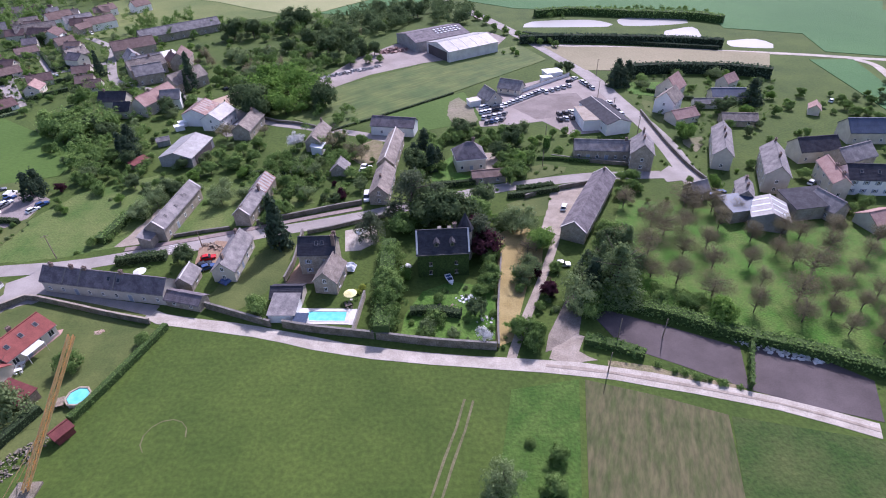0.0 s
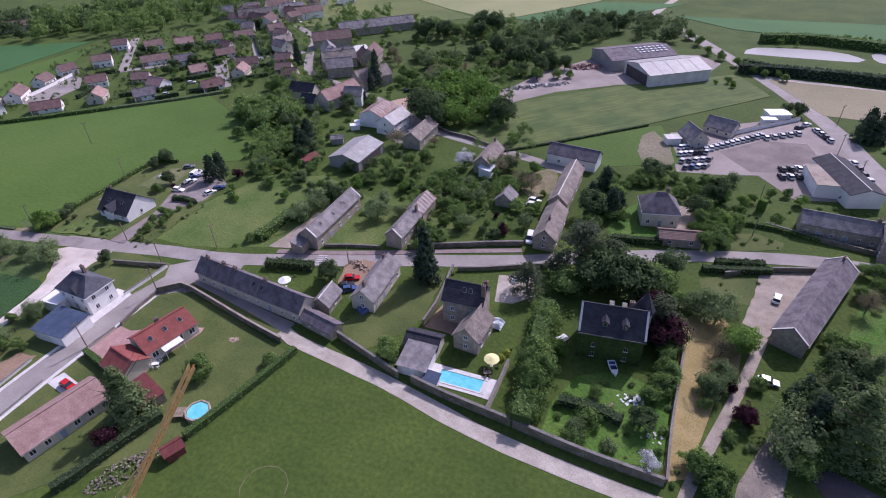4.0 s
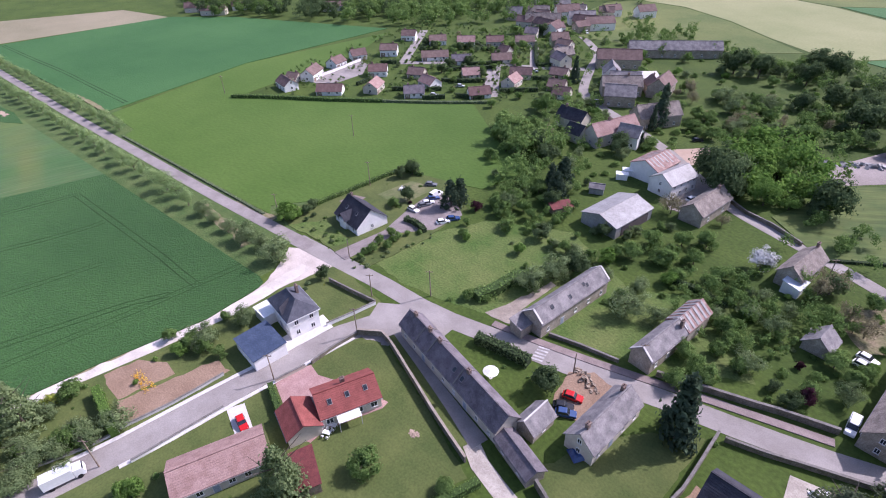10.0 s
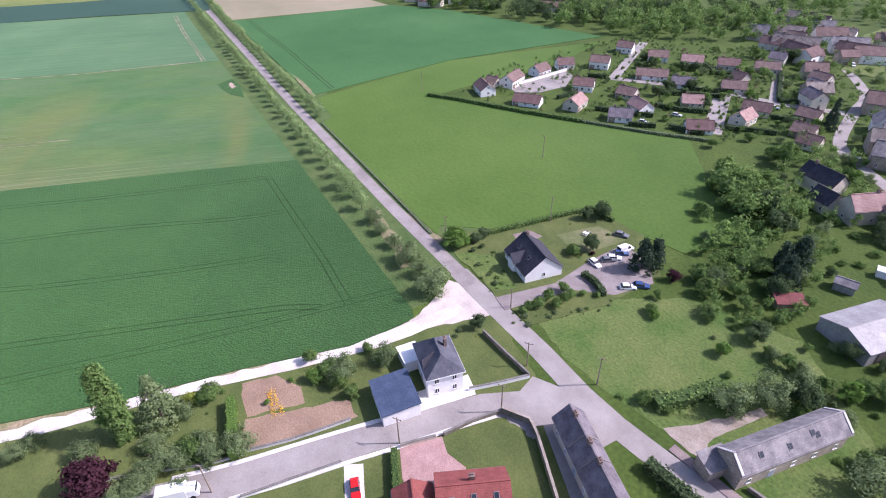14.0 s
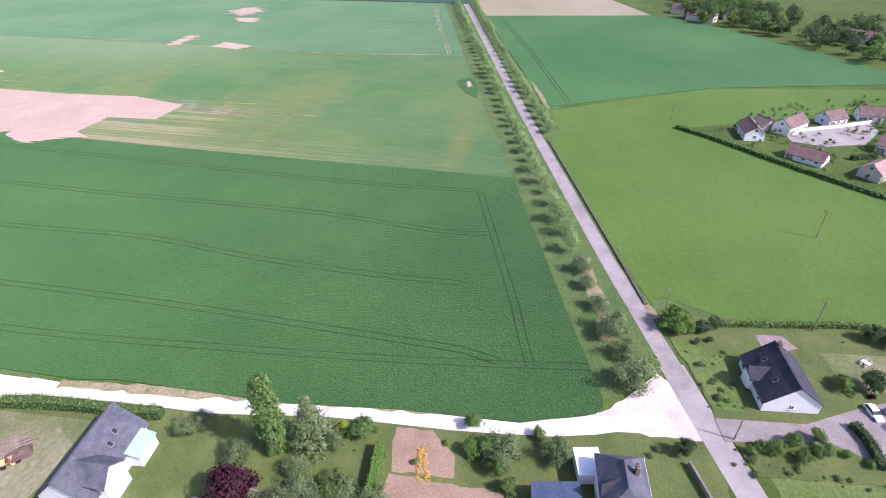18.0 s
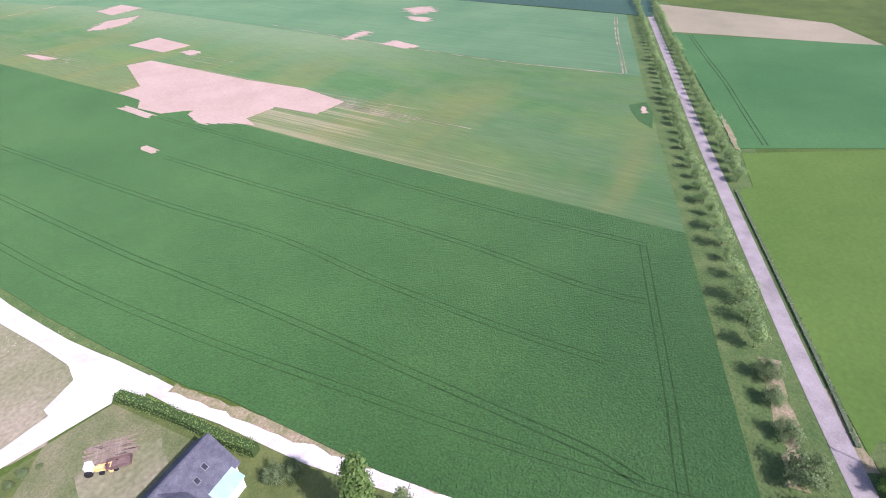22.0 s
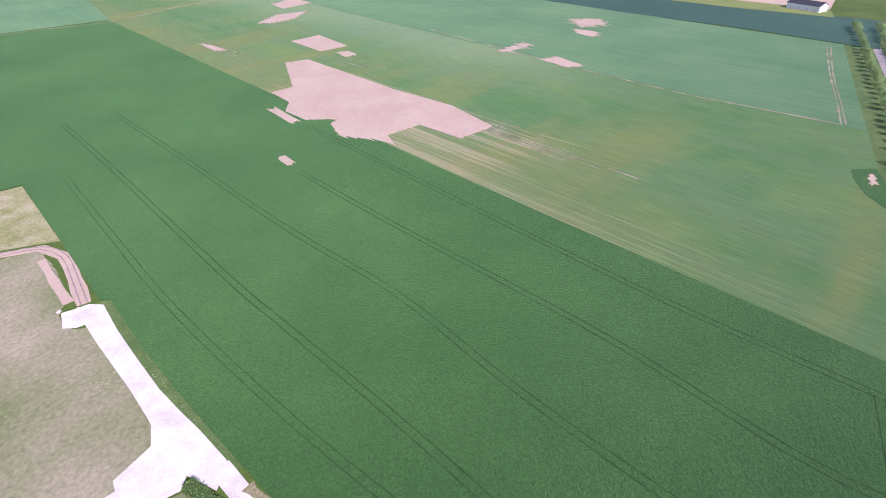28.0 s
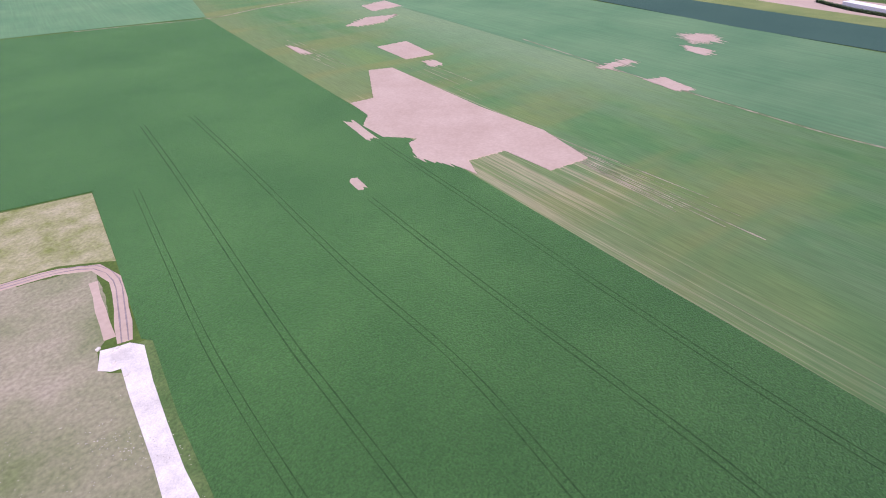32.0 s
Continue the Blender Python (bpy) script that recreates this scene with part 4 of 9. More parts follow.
area("court_margin", [(34.7, 77.9), (35, 80), (43.8, 78), (50.2, 75.4), (58.5, 72.2), (64.2, 69.4), (63.4, 67.8), (54, 70.6)], DRY_VERGE, 0.03, "dry tan grass between lane and court", "verge", "stuff")
area("tan_yard", [(-26.9, 174), (-33.1, 180), (-33, 188), (-26, 196), (-22, 196), (-21, 180)], DRY_VERGE, 0.03, "dry tan ground under a budding tree", "ground", "stuff")
area("asphalt_court", [(35.1, 93.8), (38.9, 95.6), (51.1, 89.7), (64.7, 82.5), (61.4, 71), (49.5, 78.2), (39.1, 84.1)], DARK_ASPHALT_AND_SHADE, 0.04, "dark worn asphalt sports court", "court")
area("asphalt_court", [(67.8, 82.9), (79.2, 79.4), (87.5, 72.1), (83, 62.3), (71.8, 66.4), (61.9, 70.7)], DARK_ASPHALT_AND_SHADE, 0.04, "dark purple-grey asphalt court with rubble edge", "court")
area("parking_yard", [(-142.3, 118.5), (-140.6, 135.1), (-144.8, 149.8), (-146.5, 161.6), (-137.7, 162.8), (-129.4, 157.2), (-130.1, 145.6), (-136.3, 137.4), (-137.1, 118.4)], mat("brown_asphalt", (0.2, 0.17, 0.16), (0.27, 0.235, 0.225), 0.2, 0.9, 0.01, 4.0), 0.14, "brownish asphalt parking yard", "yard")
area("terrace", [(-112.9, 82), (-111.2, 90), (-107.5, 89.4), (-103.4, 91.2), (-97.3, 86.4), (-102.3, 80.2), (-106.3, 80.1)], PINK_PAVING, 0.06, "pink paved terrace beside the red-roofed house", "terrace")
area("terrace", [(-94.5, 78.8), (-94.9, 82.3), (-93.9, 85), (-90.9, 93.3), (-91.2, 95.1), (-93.7, 94.5), (-97.9, 83.2), (-96.9, 77.7)], PINK_PAVING, 0.07, "pink paved path round the house", "terrace")
area("white_drive", [(-113.4, 71.4), (-112.1, 74.7), (-104.3, 72.6), (-106.1, 69.6)], CONCRETE, 0.05, "light concrete drive with a red car", "drive")
area("garden_plot", [(-131.6, 56.4), (-129.7, 65.9), (-127.4, 76.6), (-122.2, 76.8), (-123.3, 65.2), (-123.8, 54.7)], TILLED, 0.03, "freshly tilled brown garden soil", "soil bed")
area("garden_plot", [(-141.3, 57.3), (-140.4, 63.9), (-135.2, 68.5), (-130.5, 67.9), (-132.0, 56.9), (-136.5, 56.5)], TILLED, 0.03, "brown vegetable plot with orange flowers", "soil bed")
area("house_terrace", [(-123.1, 89.6), (-122.8, 101.2), (-118.3, 100.7), (-118.5, 88.9)], CONCRETE, 0.12, "bright concrete forecourt of the white house", "terrace")
area("barn_yard", [(-69.5, 126.7), (-65.3, 129.9), (-58.4, 129.6), (-59.4, 117.7), (-65.4, 115.9), (-68.4, 119.9)], TILLED, 0.04, "brown gravel yard with parked cars", "yard")
area("barn_yard", [(-94.7, 128.7), (-92.6, 136), (-90.4, 149), (-88.5, 148.7), (-89.5, 135.3), (-86.8, 130.2), (-89, 129)], BROWN_GRAVEL, 0.04, "brownish gravel entrance beside the stone barn", "yard")
area("courtyard", [(-39.2, 120), (-30.2, 119.7), (-31.3, 109.2), (-41.4, 109.7)], TILLED, 0.04, "reddish brown gravel courtyard", "yard")
area("front_court", [(-28.7, 133.3), (-20, 135.3), (-18.3, 127.3), (-23.1, 123.2), (-27.4, 122.9)], GRAVEL, 0.04, "pale gravel forecourt under a cedar", "yard")
area("white_barn_yard", [(-92.6, 212.2), (-89.3, 230.9), (-80, 223.6), (-80.5, 203.7), (-85, 202.8)], ASPHALT, 0.045, "grey asphalt farm yard", "yard")
area("sand_yard", [(-104.1, 243.6), (-94.6, 254.1), (-89, 243.1), (-93.6, 235.6)], SOIL, 0.04, "sandy open storage yard", "yard")
area("work_yard", [(-131.4, -18.9), (-136.3, -18.2), (-142.8, -9.8), (-138.5, -4.7), (-132.5, -5.2), (-126.6, -6.5), (-126.2, -12.6)], DRY_LOT, 0.03, "trampled bare ground with timber", "ground", "stuff")
road("pavement", "reddish brown raised pavement with a kerb", [(-91, 127.1), (-79.1, 129.6), (-66, 133.2), (-54.5, 136.7), (-44.7, 139.8), (-35.3, 142.6), (-25.1, 145.6)], 1.9, 0.14, PAVEMENT, 0.0, "pavement")
road("verge", "narrow mown grass verge", [(-105.4, 107.5), (-92.8, 104.1), (-80.4, 100.4), (-73.4, 98)], 2.2, 0.08, LAWN, 0.0, "verge")

# zebra crossing
cross = tagged(new("crossing"), "white zebra crossing bars painted on the road", "road marking", kind="structure")
p0, p1 = [(-76.6, 124.4), (-77.6, 129.2)]
for k in range(5):
    f = (k + 0.5) / 5
    ob = part("stripe", boxes((-1.3, 1.3, -0.24, 0.24, 0.0, 0.055)), WORN_PAINT, cross)
    ob.matrix_basis = pose(p0[0] + (p1[0] - p0[0]) * f, p0[1] + (p1[1] - p0[1]) * f, 0.052, 0, 0, 18.5)
area("yard_corner", [(4.8, 231.9), (9.3, 237.6), (14.8, 225.1), (16.2, 211.9), (12.4, 204.5), (6.1, 206.3), (3.6, 217.5)], DRY_LOT, 0.068, "dry tan grass corner by the car yard", "ground", "stuff")
area("house_garden", [(-1.5, 171.9), (4.5, 179.6), (4.6, 167.7), (10.0, 164.1), (13.2, 160.6), (-1.5, 157.4), (-3.4, 163.6)], MATS["lush_lawn"], 0.034, "lush green garden round a slate-roofed house", "lawn", "stuff")
area("house_court", [(16.5, 181.4), (22.4, 181.4), (21.7, 171.3), (18.8, 167.0), (13.4, 166.2), (14.7, 174.3)], BROWN_GRAVEL, 0.036, "brown gravel court beside the slate-roofed house", "yard")
area("corner_garden", [(31.4, 169.9), (36.8, 171.3), (43.7, 168.1), (42.1, 164.2), (30.8, 160.6), (27.4, 162.8)], LAWN, 0.034, "small garden lawn with rounded shrubs by the road", "lawn", "stuff")
area("upper_lawn", [(86.6, 250.4), (106.3, 248.6), (102.0, 237.5), (95.0, 231.5), (87.0, 234.9), (85.1, 242.5)], MATS["lush_lawn"], 0.034, "bright lawn behind a clipped hedge", "lawn", "stuff")
area("upper_lawn", [(88.8, 227.7), (94.9, 222.9), (92.6, 208.3), (90.5, 202.0), (87.7, 204.0), (86.6, 220.4)], LAWN, 0.034, "mown front lawn along the upper road", "lawn", "stuff")
area("dry_plot", [(90.8, 186.9), (99.6, 189.2), (96.7, 181.9), (92.2, 176.5), (90.3, 181.9)], DRY_LOT, 0.034, "dry bare garden plot by the upper road", "ground", "stuff")
area("barn_garden", [(20.5, 145.1), (25.0, 148.1), (36.3, 150.0), (36.3, 144.7), (33.0, 138.7), (21.5, 136.8)], LAWN, 0.036, "garden lawn with shrubs beside the barn court", "lawn", "stuff")
area("barn_court", [(38.5, 153.0), (46.1, 154.7), (41.2, 140.0), (33.4, 138.8), (35.6, 145.3)], BROWN_GRAVEL, 0.038, "brown gravel court beside the long barn", "yard")
area("dirt_corner", [(24.0, 84.4), (26.5, 85.9), (30.2, 87.7), (31.7, 86.9), (29.4, 83.0), (32.6, 80.1), (27.6, 79.2), (22.4, 80.8)], BROWN_GRAVEL, 0.066, "bare brown dirt at the lane corner", "ground", "stuff")
# far pond water
for outline in ([(54, 352.3), (61.3, 365.1), (97.8, 365.1), (109.9, 352.6), (105.5, 347.8), (73.7, 350)], [(115.1, 362.5), (124.6, 367.7), (157.7, 357.7), (155.6, 350.4), (135.5, 346.8), (115.2, 349)], [(135.8, 334.4), (154.5, 341.2), (153.7, 327.1), (147.3, 312), (129.1, 314.6)], [(162.3, 310.4), (178.9, 312.6), (183.5, 301.6), (180, 294.6), (160, 300.2)], [(75.8, 327.2), (88.8, 331.7), (108.7, 325.5), (105.5, 321.3), (80.5, 320.9)]):
    bm = bmesh.new()
    slab(bm, [(q.x, q.y) for q in curve_points(outline + outline[:1], 5.0)[:-1]], -0.5, 0.03)
    tagged(part("pond", bm, WATER), "pale still settling pond with grassy banks", "pond", kind="structure")

# ---------------------------------------------------------------- buildings
def spin(bm, r0, r1, z0, z1, n=10, x=0.0, y=0.0):
    rings = [[bm.verts.new((x + r * math.cos(6.2832 * i / n), y + r * math.sin(6.2832 * i / n), z)) for i in range(n)] for r, z in ((r0, z0), (r1, z1))]
    bm.faces.new(rings[0]), bm.faces.new(rings[1])
    for i in range(n):
        j = (i + 1) % n
        bm.faces.new((rings[0][i], rings[0][j], rings[1][j], rings[1][i]))


BUILT = []


def window(e, x, y, z, w, h, face, shutters=None, sill=True, frame_mat=None):
    """A window on a wall that faces along face degrees: frame, sill and pane."""
    f = part("window", boxes((-w / 2, w / 2, -0.06, 0.05, 0, 0.09), (-w / 2, w / 2, -0.06, 0.05, h - 0.09, h), (-w / 2, -w / 2 + 0.09, -0.06, 0.05, 0.09, h - 0.09), (w / 2 - 0.09, w / 2, -0.06, 0.05, 0.09, h - 0.09), (-0.04, 0.04, -0.06, 0.04, 0.09, h - 0.09)), frame_mat or WHITE_PAINT, e)
    f.matrix_basis = pose(x, y, z, 0, 0, face + 90)
    part("pane", boxes((-w / 2 + 0.09, w / 2 - 0.09, -0.03, 0.02, 0.09, h - 0.09)), GLASS, f)
    if sill:
        part("sill", boxes((-w / 2 - 0.1, w / 2 + 0.1, -0.16, 0.04, -0.1, -0.004)), CONCRETE, f)
    if shutters:
        for s in (-1, 1):
            part("shutter", boxes((s * (w * 0.75) - w / 4, s * (w * 0.75) + w / 4, -0.07, 0.03, 0, h)), shutters, f)


def door(e, x, y, w, h, face, material):
    d = part("door", boxes((-w / 2, w / 2, -0.05, 0.04, 0.0, h), (-w / 2 + 0.1, w / 2 - 0.1, -0.09, -0.051, 0.2, h * 0.45), (-w / 2 + 0.1, w / 2 - 0.1, -0.09, -0.051, h * 0.55, h - 0.15)), material, e)
    d.matrix_basis = pose(x, y, 0, 0, 0, face + 90)
    part("door_frame", boxes((-w / 2 - 0.12, -w / 2, -0.07, 0.04, 0, h + 0.12), (w / 2, w / 2 + 0.12, -0.07, 0.04, 0, h + 0.12), (-w / 2, w / 2, -0.07, 0.04, h, h + 0.12)), CONCRETE, d)


def chimney(e, x, y, z0, z1, w=0.9, d=0.6, material=None):
    c = part("chimney", boxes((x - w / 2, x + w / 2, y - d / 2, y + d / 2, z0, z1), (x - w / 2 - 0.08, x + w / 2 + 0.08, y - d / 2 - 0.08, y + d / 2 + 0.08, z1, z1 + 0.14)), material or BRICK, e)
    bm = bmesh.new()
    for s in (-0.22, 0.22):
        spin(bm, 0.13, 0.1, z1 + 0.14, z1 + 0.5, 8, x + s, y)
    part("chimney_pot", bm, BRICK, c)


def slope_slab(bm, pts, thick=0.2):
    """A roof slope with thickness, from its outline."""
    low, top = [bm.verts.new(p) for p in pts], [bm.verts.new((p[0], p[1], p[2] + thick)) for p in pts]
    bm.faces.new(low), bm.faces.new(top)
    for i in range(len(pts)):
        j = (i + 1) % len(pts)
        bm.faces.new((low[i], low[j], top[j], top[i]))


def courses(e, a, b, he, hr, over, s, roof, pitch=0.42, lo=None, hi=None):
    """A slope of overlapping courses of tiles, each a thin step, joined into one part."""
    bm, k = bmesh.new(), (hr - he) / b
    lo, hi = (-a - over if lo is None else lo), (a + over if hi is None else hi)
    run = b + over
    n = max(3, int(run * math.hypot(1, k) / pitch))
    rows = []
    for i in range(n):
        q0, q1 = run * i / n, run * (i + 1) / n
        rows += [(q0, hr - k * q0 + 0.15), (q1, hr - k * q1 + 0.185)]
    rows += [(run, hr - k * run), (0, hr)]
    ends = [[bm.verts.new((u, s * q, z)) for q, z in rows] for u in (lo, hi)]
    for i in range(len(rows)):
        j = (i + 1) % len(rows)
        bm.faces.new((ends[0][i], ends[0][j], ends[1][j], ends[1][i]))
    for v in ends:
        bm.faces.new(v)
    return part("roof_slope", bm, roof, e)


def gable(name, label, x, y, L, W, ang, he, hr, wall, roof, over=0.3, category="house", wins=(3, 3), floors=1, chims=(), lights=(), doors=(), shutters=None, coping=None, ridge=None, group="", endwin=0, ww=0.9, wh=1.2, fine=True, z=0.0, frame_mat=None):
    """A house or barn with a gabled roof; x along its ridge. wins: windows on the two long walls."""
    e = new(name)
    e.matrix_basis = pose(x, y, z, 0, 0, ang)
    tagged(e, label, category, group)
    BUILT.append((x, y, L / 2, W / 2, radians(ang)))
    bm = bmesh.new()
    a, b = L / 2, W / 2
    prof = ((-b, -0.3), (b, -0.3), (b, he), (0, hr), (-b, he))
    ends = [[bm.verts.new((s * a, u, v)) for u, v in prof] for s in (-1, 1)]
    bm.faces.new(ends[0]), bm.faces.new(ends[1])
    for i in range(5):
        j = (i + 1) % 5
        bm.faces.new((ends[0][i], ends[0][j], ends[1][j], ends[1][i]))
    part("wall", bm, wall, e)
    k = (hr - he) / b
    for s in (-1, 1):
        if fine:
            courses(e, a, b, he, hr, over, s, roof)
        else:
            bm = bmesh.new()
            slope_slab(bm, [(u, s * q, hr - k * q + 0.02) for u, q in ((-a - over, 0), (a + over, 0), (a + over, b + over), (-a - over, b + over))])
            part("roof_slope", bm, roof, e)
    part("ridge", boxes((-a - over, a + over, -0.14, 0.14, hr + 0.06, hr + 0.3)), ridge or roof, e)
    if fine:
        for s in (-1, 1):
            part("gutter", boxes((-a - over, a + over, s * (b + over) - 0.07 + s * 0.08, s * (b + over) + 0.07 + s * 0.08, he - k * over - 0.12, he - k * over)), SLATE, e)
    if coping:
        for s in (-1, 1):
            bm = bmesh.new()
            for t in (-1, 1):
                slope_slab(bm, [(s * (a + 0.02) - 0.2, 0, hr + 0.22), (s * (a + 0.02) + 0.25, 0, hr + 0.22), (s * (a + 0.02) + 0.25, t * (b + 0.2), he - k * 0.2 + 0.22), (s * (a + 0.02) - 0.2, t * (b + 0.2), he - k * 0.2 + 0.22)], 0.12)
            part("coping", bm, coping, e)
    for side, n in zip((-1, 1), wins):
        for fl in range(floors):
            for i in range(n):
                u = -a + L * (i + 0.5) / n
                if (side, i) in doors and fl == 0:
                    door(e, u, side * b, 1.1, 2.1, 90 * side, SHUTTER)
                else:
                    window(e, u, side * b, 0.95 + 2.75 * fl, ww, wh, 90 * side, shutters, fine, frame_mat)
    for i in range(endwin):
        for s in (-1, 1):
            window(e, s * a, 0, 1.0 + 2.6 * i, ww, wh, 0 if s > 0 else 180, shutters, fine)
    for u, dv, up in chims:
        chimney(e, u * a, dv * b, hr - abs(dv) * (hr - he) - 0.4, hr + up)
    for u, v, s in lights:
        q = v * b
        w = part("skylight", boxes((-0.45, 0.45, -0.6, 0.6, 0.0, 0.1)), SLATE, e)
        w.matrix_basis = pose(u * a, s * q, hr - k * q + 0.2, math.degrees(-s * math.atan(k)), 0, 0)
        part("pane", boxes((-0.36, 0.36, -0.5, 0.5, 0.101, 0.12)), GLASS, w)
    return e


def hip(name, label, x, y, L, W, ang, he, hr, wall, roof, inset=None, over=0.4, category="house", wins=(3, 3), floors=1, chims=(), doors=(), shutters=None, endwin=2):
    """A house with a hipped roof."""
    e = new(name)
    e.matrix_basis = pose(x, y, 0, 0, 0, ang)
    tagged(e, label, category)
    BUILT.append((x, y, L / 2, W / 2, radians(ang)))
    a, b = L / 2, W / 2
    part("wall", boxes((-a, a, -b, b, -0.3, he)), wall, e)
    i = a - b if inset is None else a - inset
    A, B_, z = a + over, b + over, he - 0.15
    for pts in (((-A, -B_, z), (A, -B_, z), (i, 0, hr), (-i, 0, hr)), ((A, B_, z), (-A, B_, z), (-i, 0, hr), (i, 0, hr)), ((A, -B_, z), (A, B_, z), (i, 0, hr)), ((-A, B_, z), (-A, -B_, z), (-i, 0, hr))):
        bm = bmesh.new()
        slope_slab(bm, pts, 0.18)
        part("roof_slope", bm, roof, e)
    part("ridge", boxes((-i, i, -0.14, 0.14, hr + 0.1, hr + 0.3)), roof, e)
    part("eaves", boxes((-A, A, -B_ - 0.06, -B_, z - 0.15, z + 0.1), (-A, A, B_, B_ + 0.06, z - 0.15, z + 0.1), (-A - 0.06, -A, -B_, B_, z - 0.15, z + 0.1), (A, A + 0.06, -B_, B_, z - 0.15, z + 0.1)), WHITE_PAINT, e)
    for side, n in zip((-1, 1), wins):
        for fl in range(floors):
            for k in range(n):
                u = -a + L * (k + 0.5) / n
                if (side, k) in doors and fl == 0:
                    door(e, u, side * b, 1.1, 2.1, 90 * side, SHUTTER)
                else:
                    window(e, u, side * b, 0.95 + 2.75 * fl, 1.0, 1.3, 90 * side, shutters)
    for fl in range(floors):
        for k in range(endwin):
            for s in (-1, 1):
                window(e, s * a, -b + W * (k + 0.5) / endwin, 0.95 + 2.75 * fl, 1.0, 1.3, 0 if s > 0 else 180, shutters)
    for u, dv, up in chims:
        chimney(e, u * a, dv * b, hr - 1.2, hr + up)
    return e


def flat(name, label, x, y, L, W, ang, h, wall, roof, slope=0.0, category="shed", openings=()):
    """A flat or lean-to building; slope: how much higher its +y side is."""
    e = new(name)
    e.matrix_basis = pose(x, y, 0, 0, 0, ang)
    tagged(e, label, category)
    BUILT.append((x, y, L / 2, W / 2, radians(ang)))
    a, b = L / 2, W / 2
    bm = bmesh.new()
    v = [bm.verts.new(c) for c in ((-a, -b, -0.2), (a, -b, -0.2), (a, b, -0.2), (-a, b, -0.2), (-a, -b, h), (a, -b, h), (a, b, h + slope), (-a, b, h + slope))]
    for f in ((0, 1, 2, 3), (4, 5, 6, 7), (0, 1, 5, 4), (1, 2, 6, 5), (2, 3, 7, 6), (3, 0, 4, 7)):
        bm.faces.new([v[i] for i in f])
    part("wall", bm, wall, e)
    bm = bmesh.new()
    A, B_ = a + 0.25, b + 0.25
    d = slope * 0.25 / b / 2
    slope_slab(bm, [(-A, -B_, h + 0.02 - d), (A, -B_, h + 0.02 - d), (A, B_, h + slope + 0.02 + d), (-A, B_, h + slope + 0.02 + d)], 0.14)
    part("roof_panel", bm, roof, e)
    for u, w, hh, side in openings:
        d = part("door", boxes((-w / 2, w / 2, -0.05, 0.03, 0, hh), *[(-w / 2 + 0.06, w / 2 - 0.06, -0.08, -0.051, hh * q, hh * q + 0.05) for q in (0.25, 0.5, 0.75)]), WHITE_PAINT, e)
        d.matrix_basis = pose(u, side * b, 0, 0, 0, 90 * side + 90)
    return e


# the row of cottages along the lane
row = gable("cottage_row", "long row of stone cottages with grey slate roofs", -85.9, 108.8, 34.8, 5.6, -11.7, 3.8, 6.4, RENDER_C, MID_SLATE, wins=(9, 9), chims=((-0.86, 0, 1.0), (-0.52, 0, 1.1), (-0.3, 0, 0.9), (0.3, 0, 1.0)), lights=((0.12, 0.45, -1), (0.28, 0.5, -1)), doors=((-1, 2), (-1, 6), (1, 4)), category="row house", ww=0.8, wh=1.1)
for u in (-0.62, -0.36, 0.22):
    bm = bmesh.new()
    for s in (-1, 1):
        slope_slab(bm, [(u * 17.4 - 0.16, 0, 6.58), (u * 17.4 + 0.16, 0, 6.58), (u * 17.4 + 0.16, s * 3.0, 3.8), (u * 17.4 - 0.16, s * 3.0, 3.8)], 0.14)
    part("parapet", bm, COPING, row)
gable("annex", "low stone annex at the end of the cottage row", -64.0, 102.8, 9.6, 3.9, -16.6, 2.4, 3.6, STONE, MID_SLATE, wins=(2, 1), category="annex")
gable("garden_shed", "small stone garden shed with grey slate roof", -66.6, 110.7, 6.4, 4.4, 88.5, 2.6, 4.6, STONE, SLATE, wins=(1, 1), category="shed", ridge=CONCRETE)
gable("cottage", "stone cottage with mossy slate roof and white gable", -56.9, 118.9, 15.6, 5.9, 87.4, 3.6, 6.2, RENDER_C, SLATE, wins=(4, 3), chims=((-0.75, 0, 1.2), (0.8, 0.2, 0.8)), doors=((-1, 1),), endwin=2)
barn = gable("stone_barn", "long stone barn with lichened slate roof", -81.7, 143.0, 24.1, 5.5, 84.8, 4.4, 6.7, STONE, SLATE, wins=(5, 4), lights=((-0.6, 0.5, -1), (0.35, 0.4, -1), (0.42, 0.55, -1), (-0.1, 0.6, -1)), category="barn", coping=CONCRETE, doors=((-1, 1),))
flat("lean_to", "dark lean-to against the stone barn gable", -84.6, 130.0, 5.0, 3.4, 85, 2.8, STONE, SLATE, 1.0)
gable("stone_barn", "stone barn with slate roof joined to a tin one", -59.1, 144.3, 13.4, 4.9, 83.7, 4.0, 6.2, STONE, SLATE, wins=(3, 2), chims=((0.85, -0.5, 0.8),), category="barn", coping=CONCRETE)
tin = gable("tin_barn", "barn end with red and white striped tin roof", -58.0, 155.7, 9.4, 5.4, 84.9, 4.0, 6.1, STONE, RUST, wins=(1, 1), category="barn", fine=False)
for k in range(6):
    for s in (-1, 1):
        bm = bmesh.new()
        x0 = -4.6 + k * 1.6
        slope_slab(bm, [(x0, 0, 6.42), (x0 + 0.75, 0, 6.42), (x0 + 0.75, s * 2.9, 4.1), (x0, s * 2.9, 4.1)], 0.06)
        part("roof_sheet", bm, SHEET, tin)
gable("long_barn", "long stone farm building with brown tiled roof", -17.4, 178.6, 24.3, 5.5, -95.9, 4.5, 7.0, STONE, STONE_TILE, wins=(4, 4), category="barn", ridge=CONCRETE)
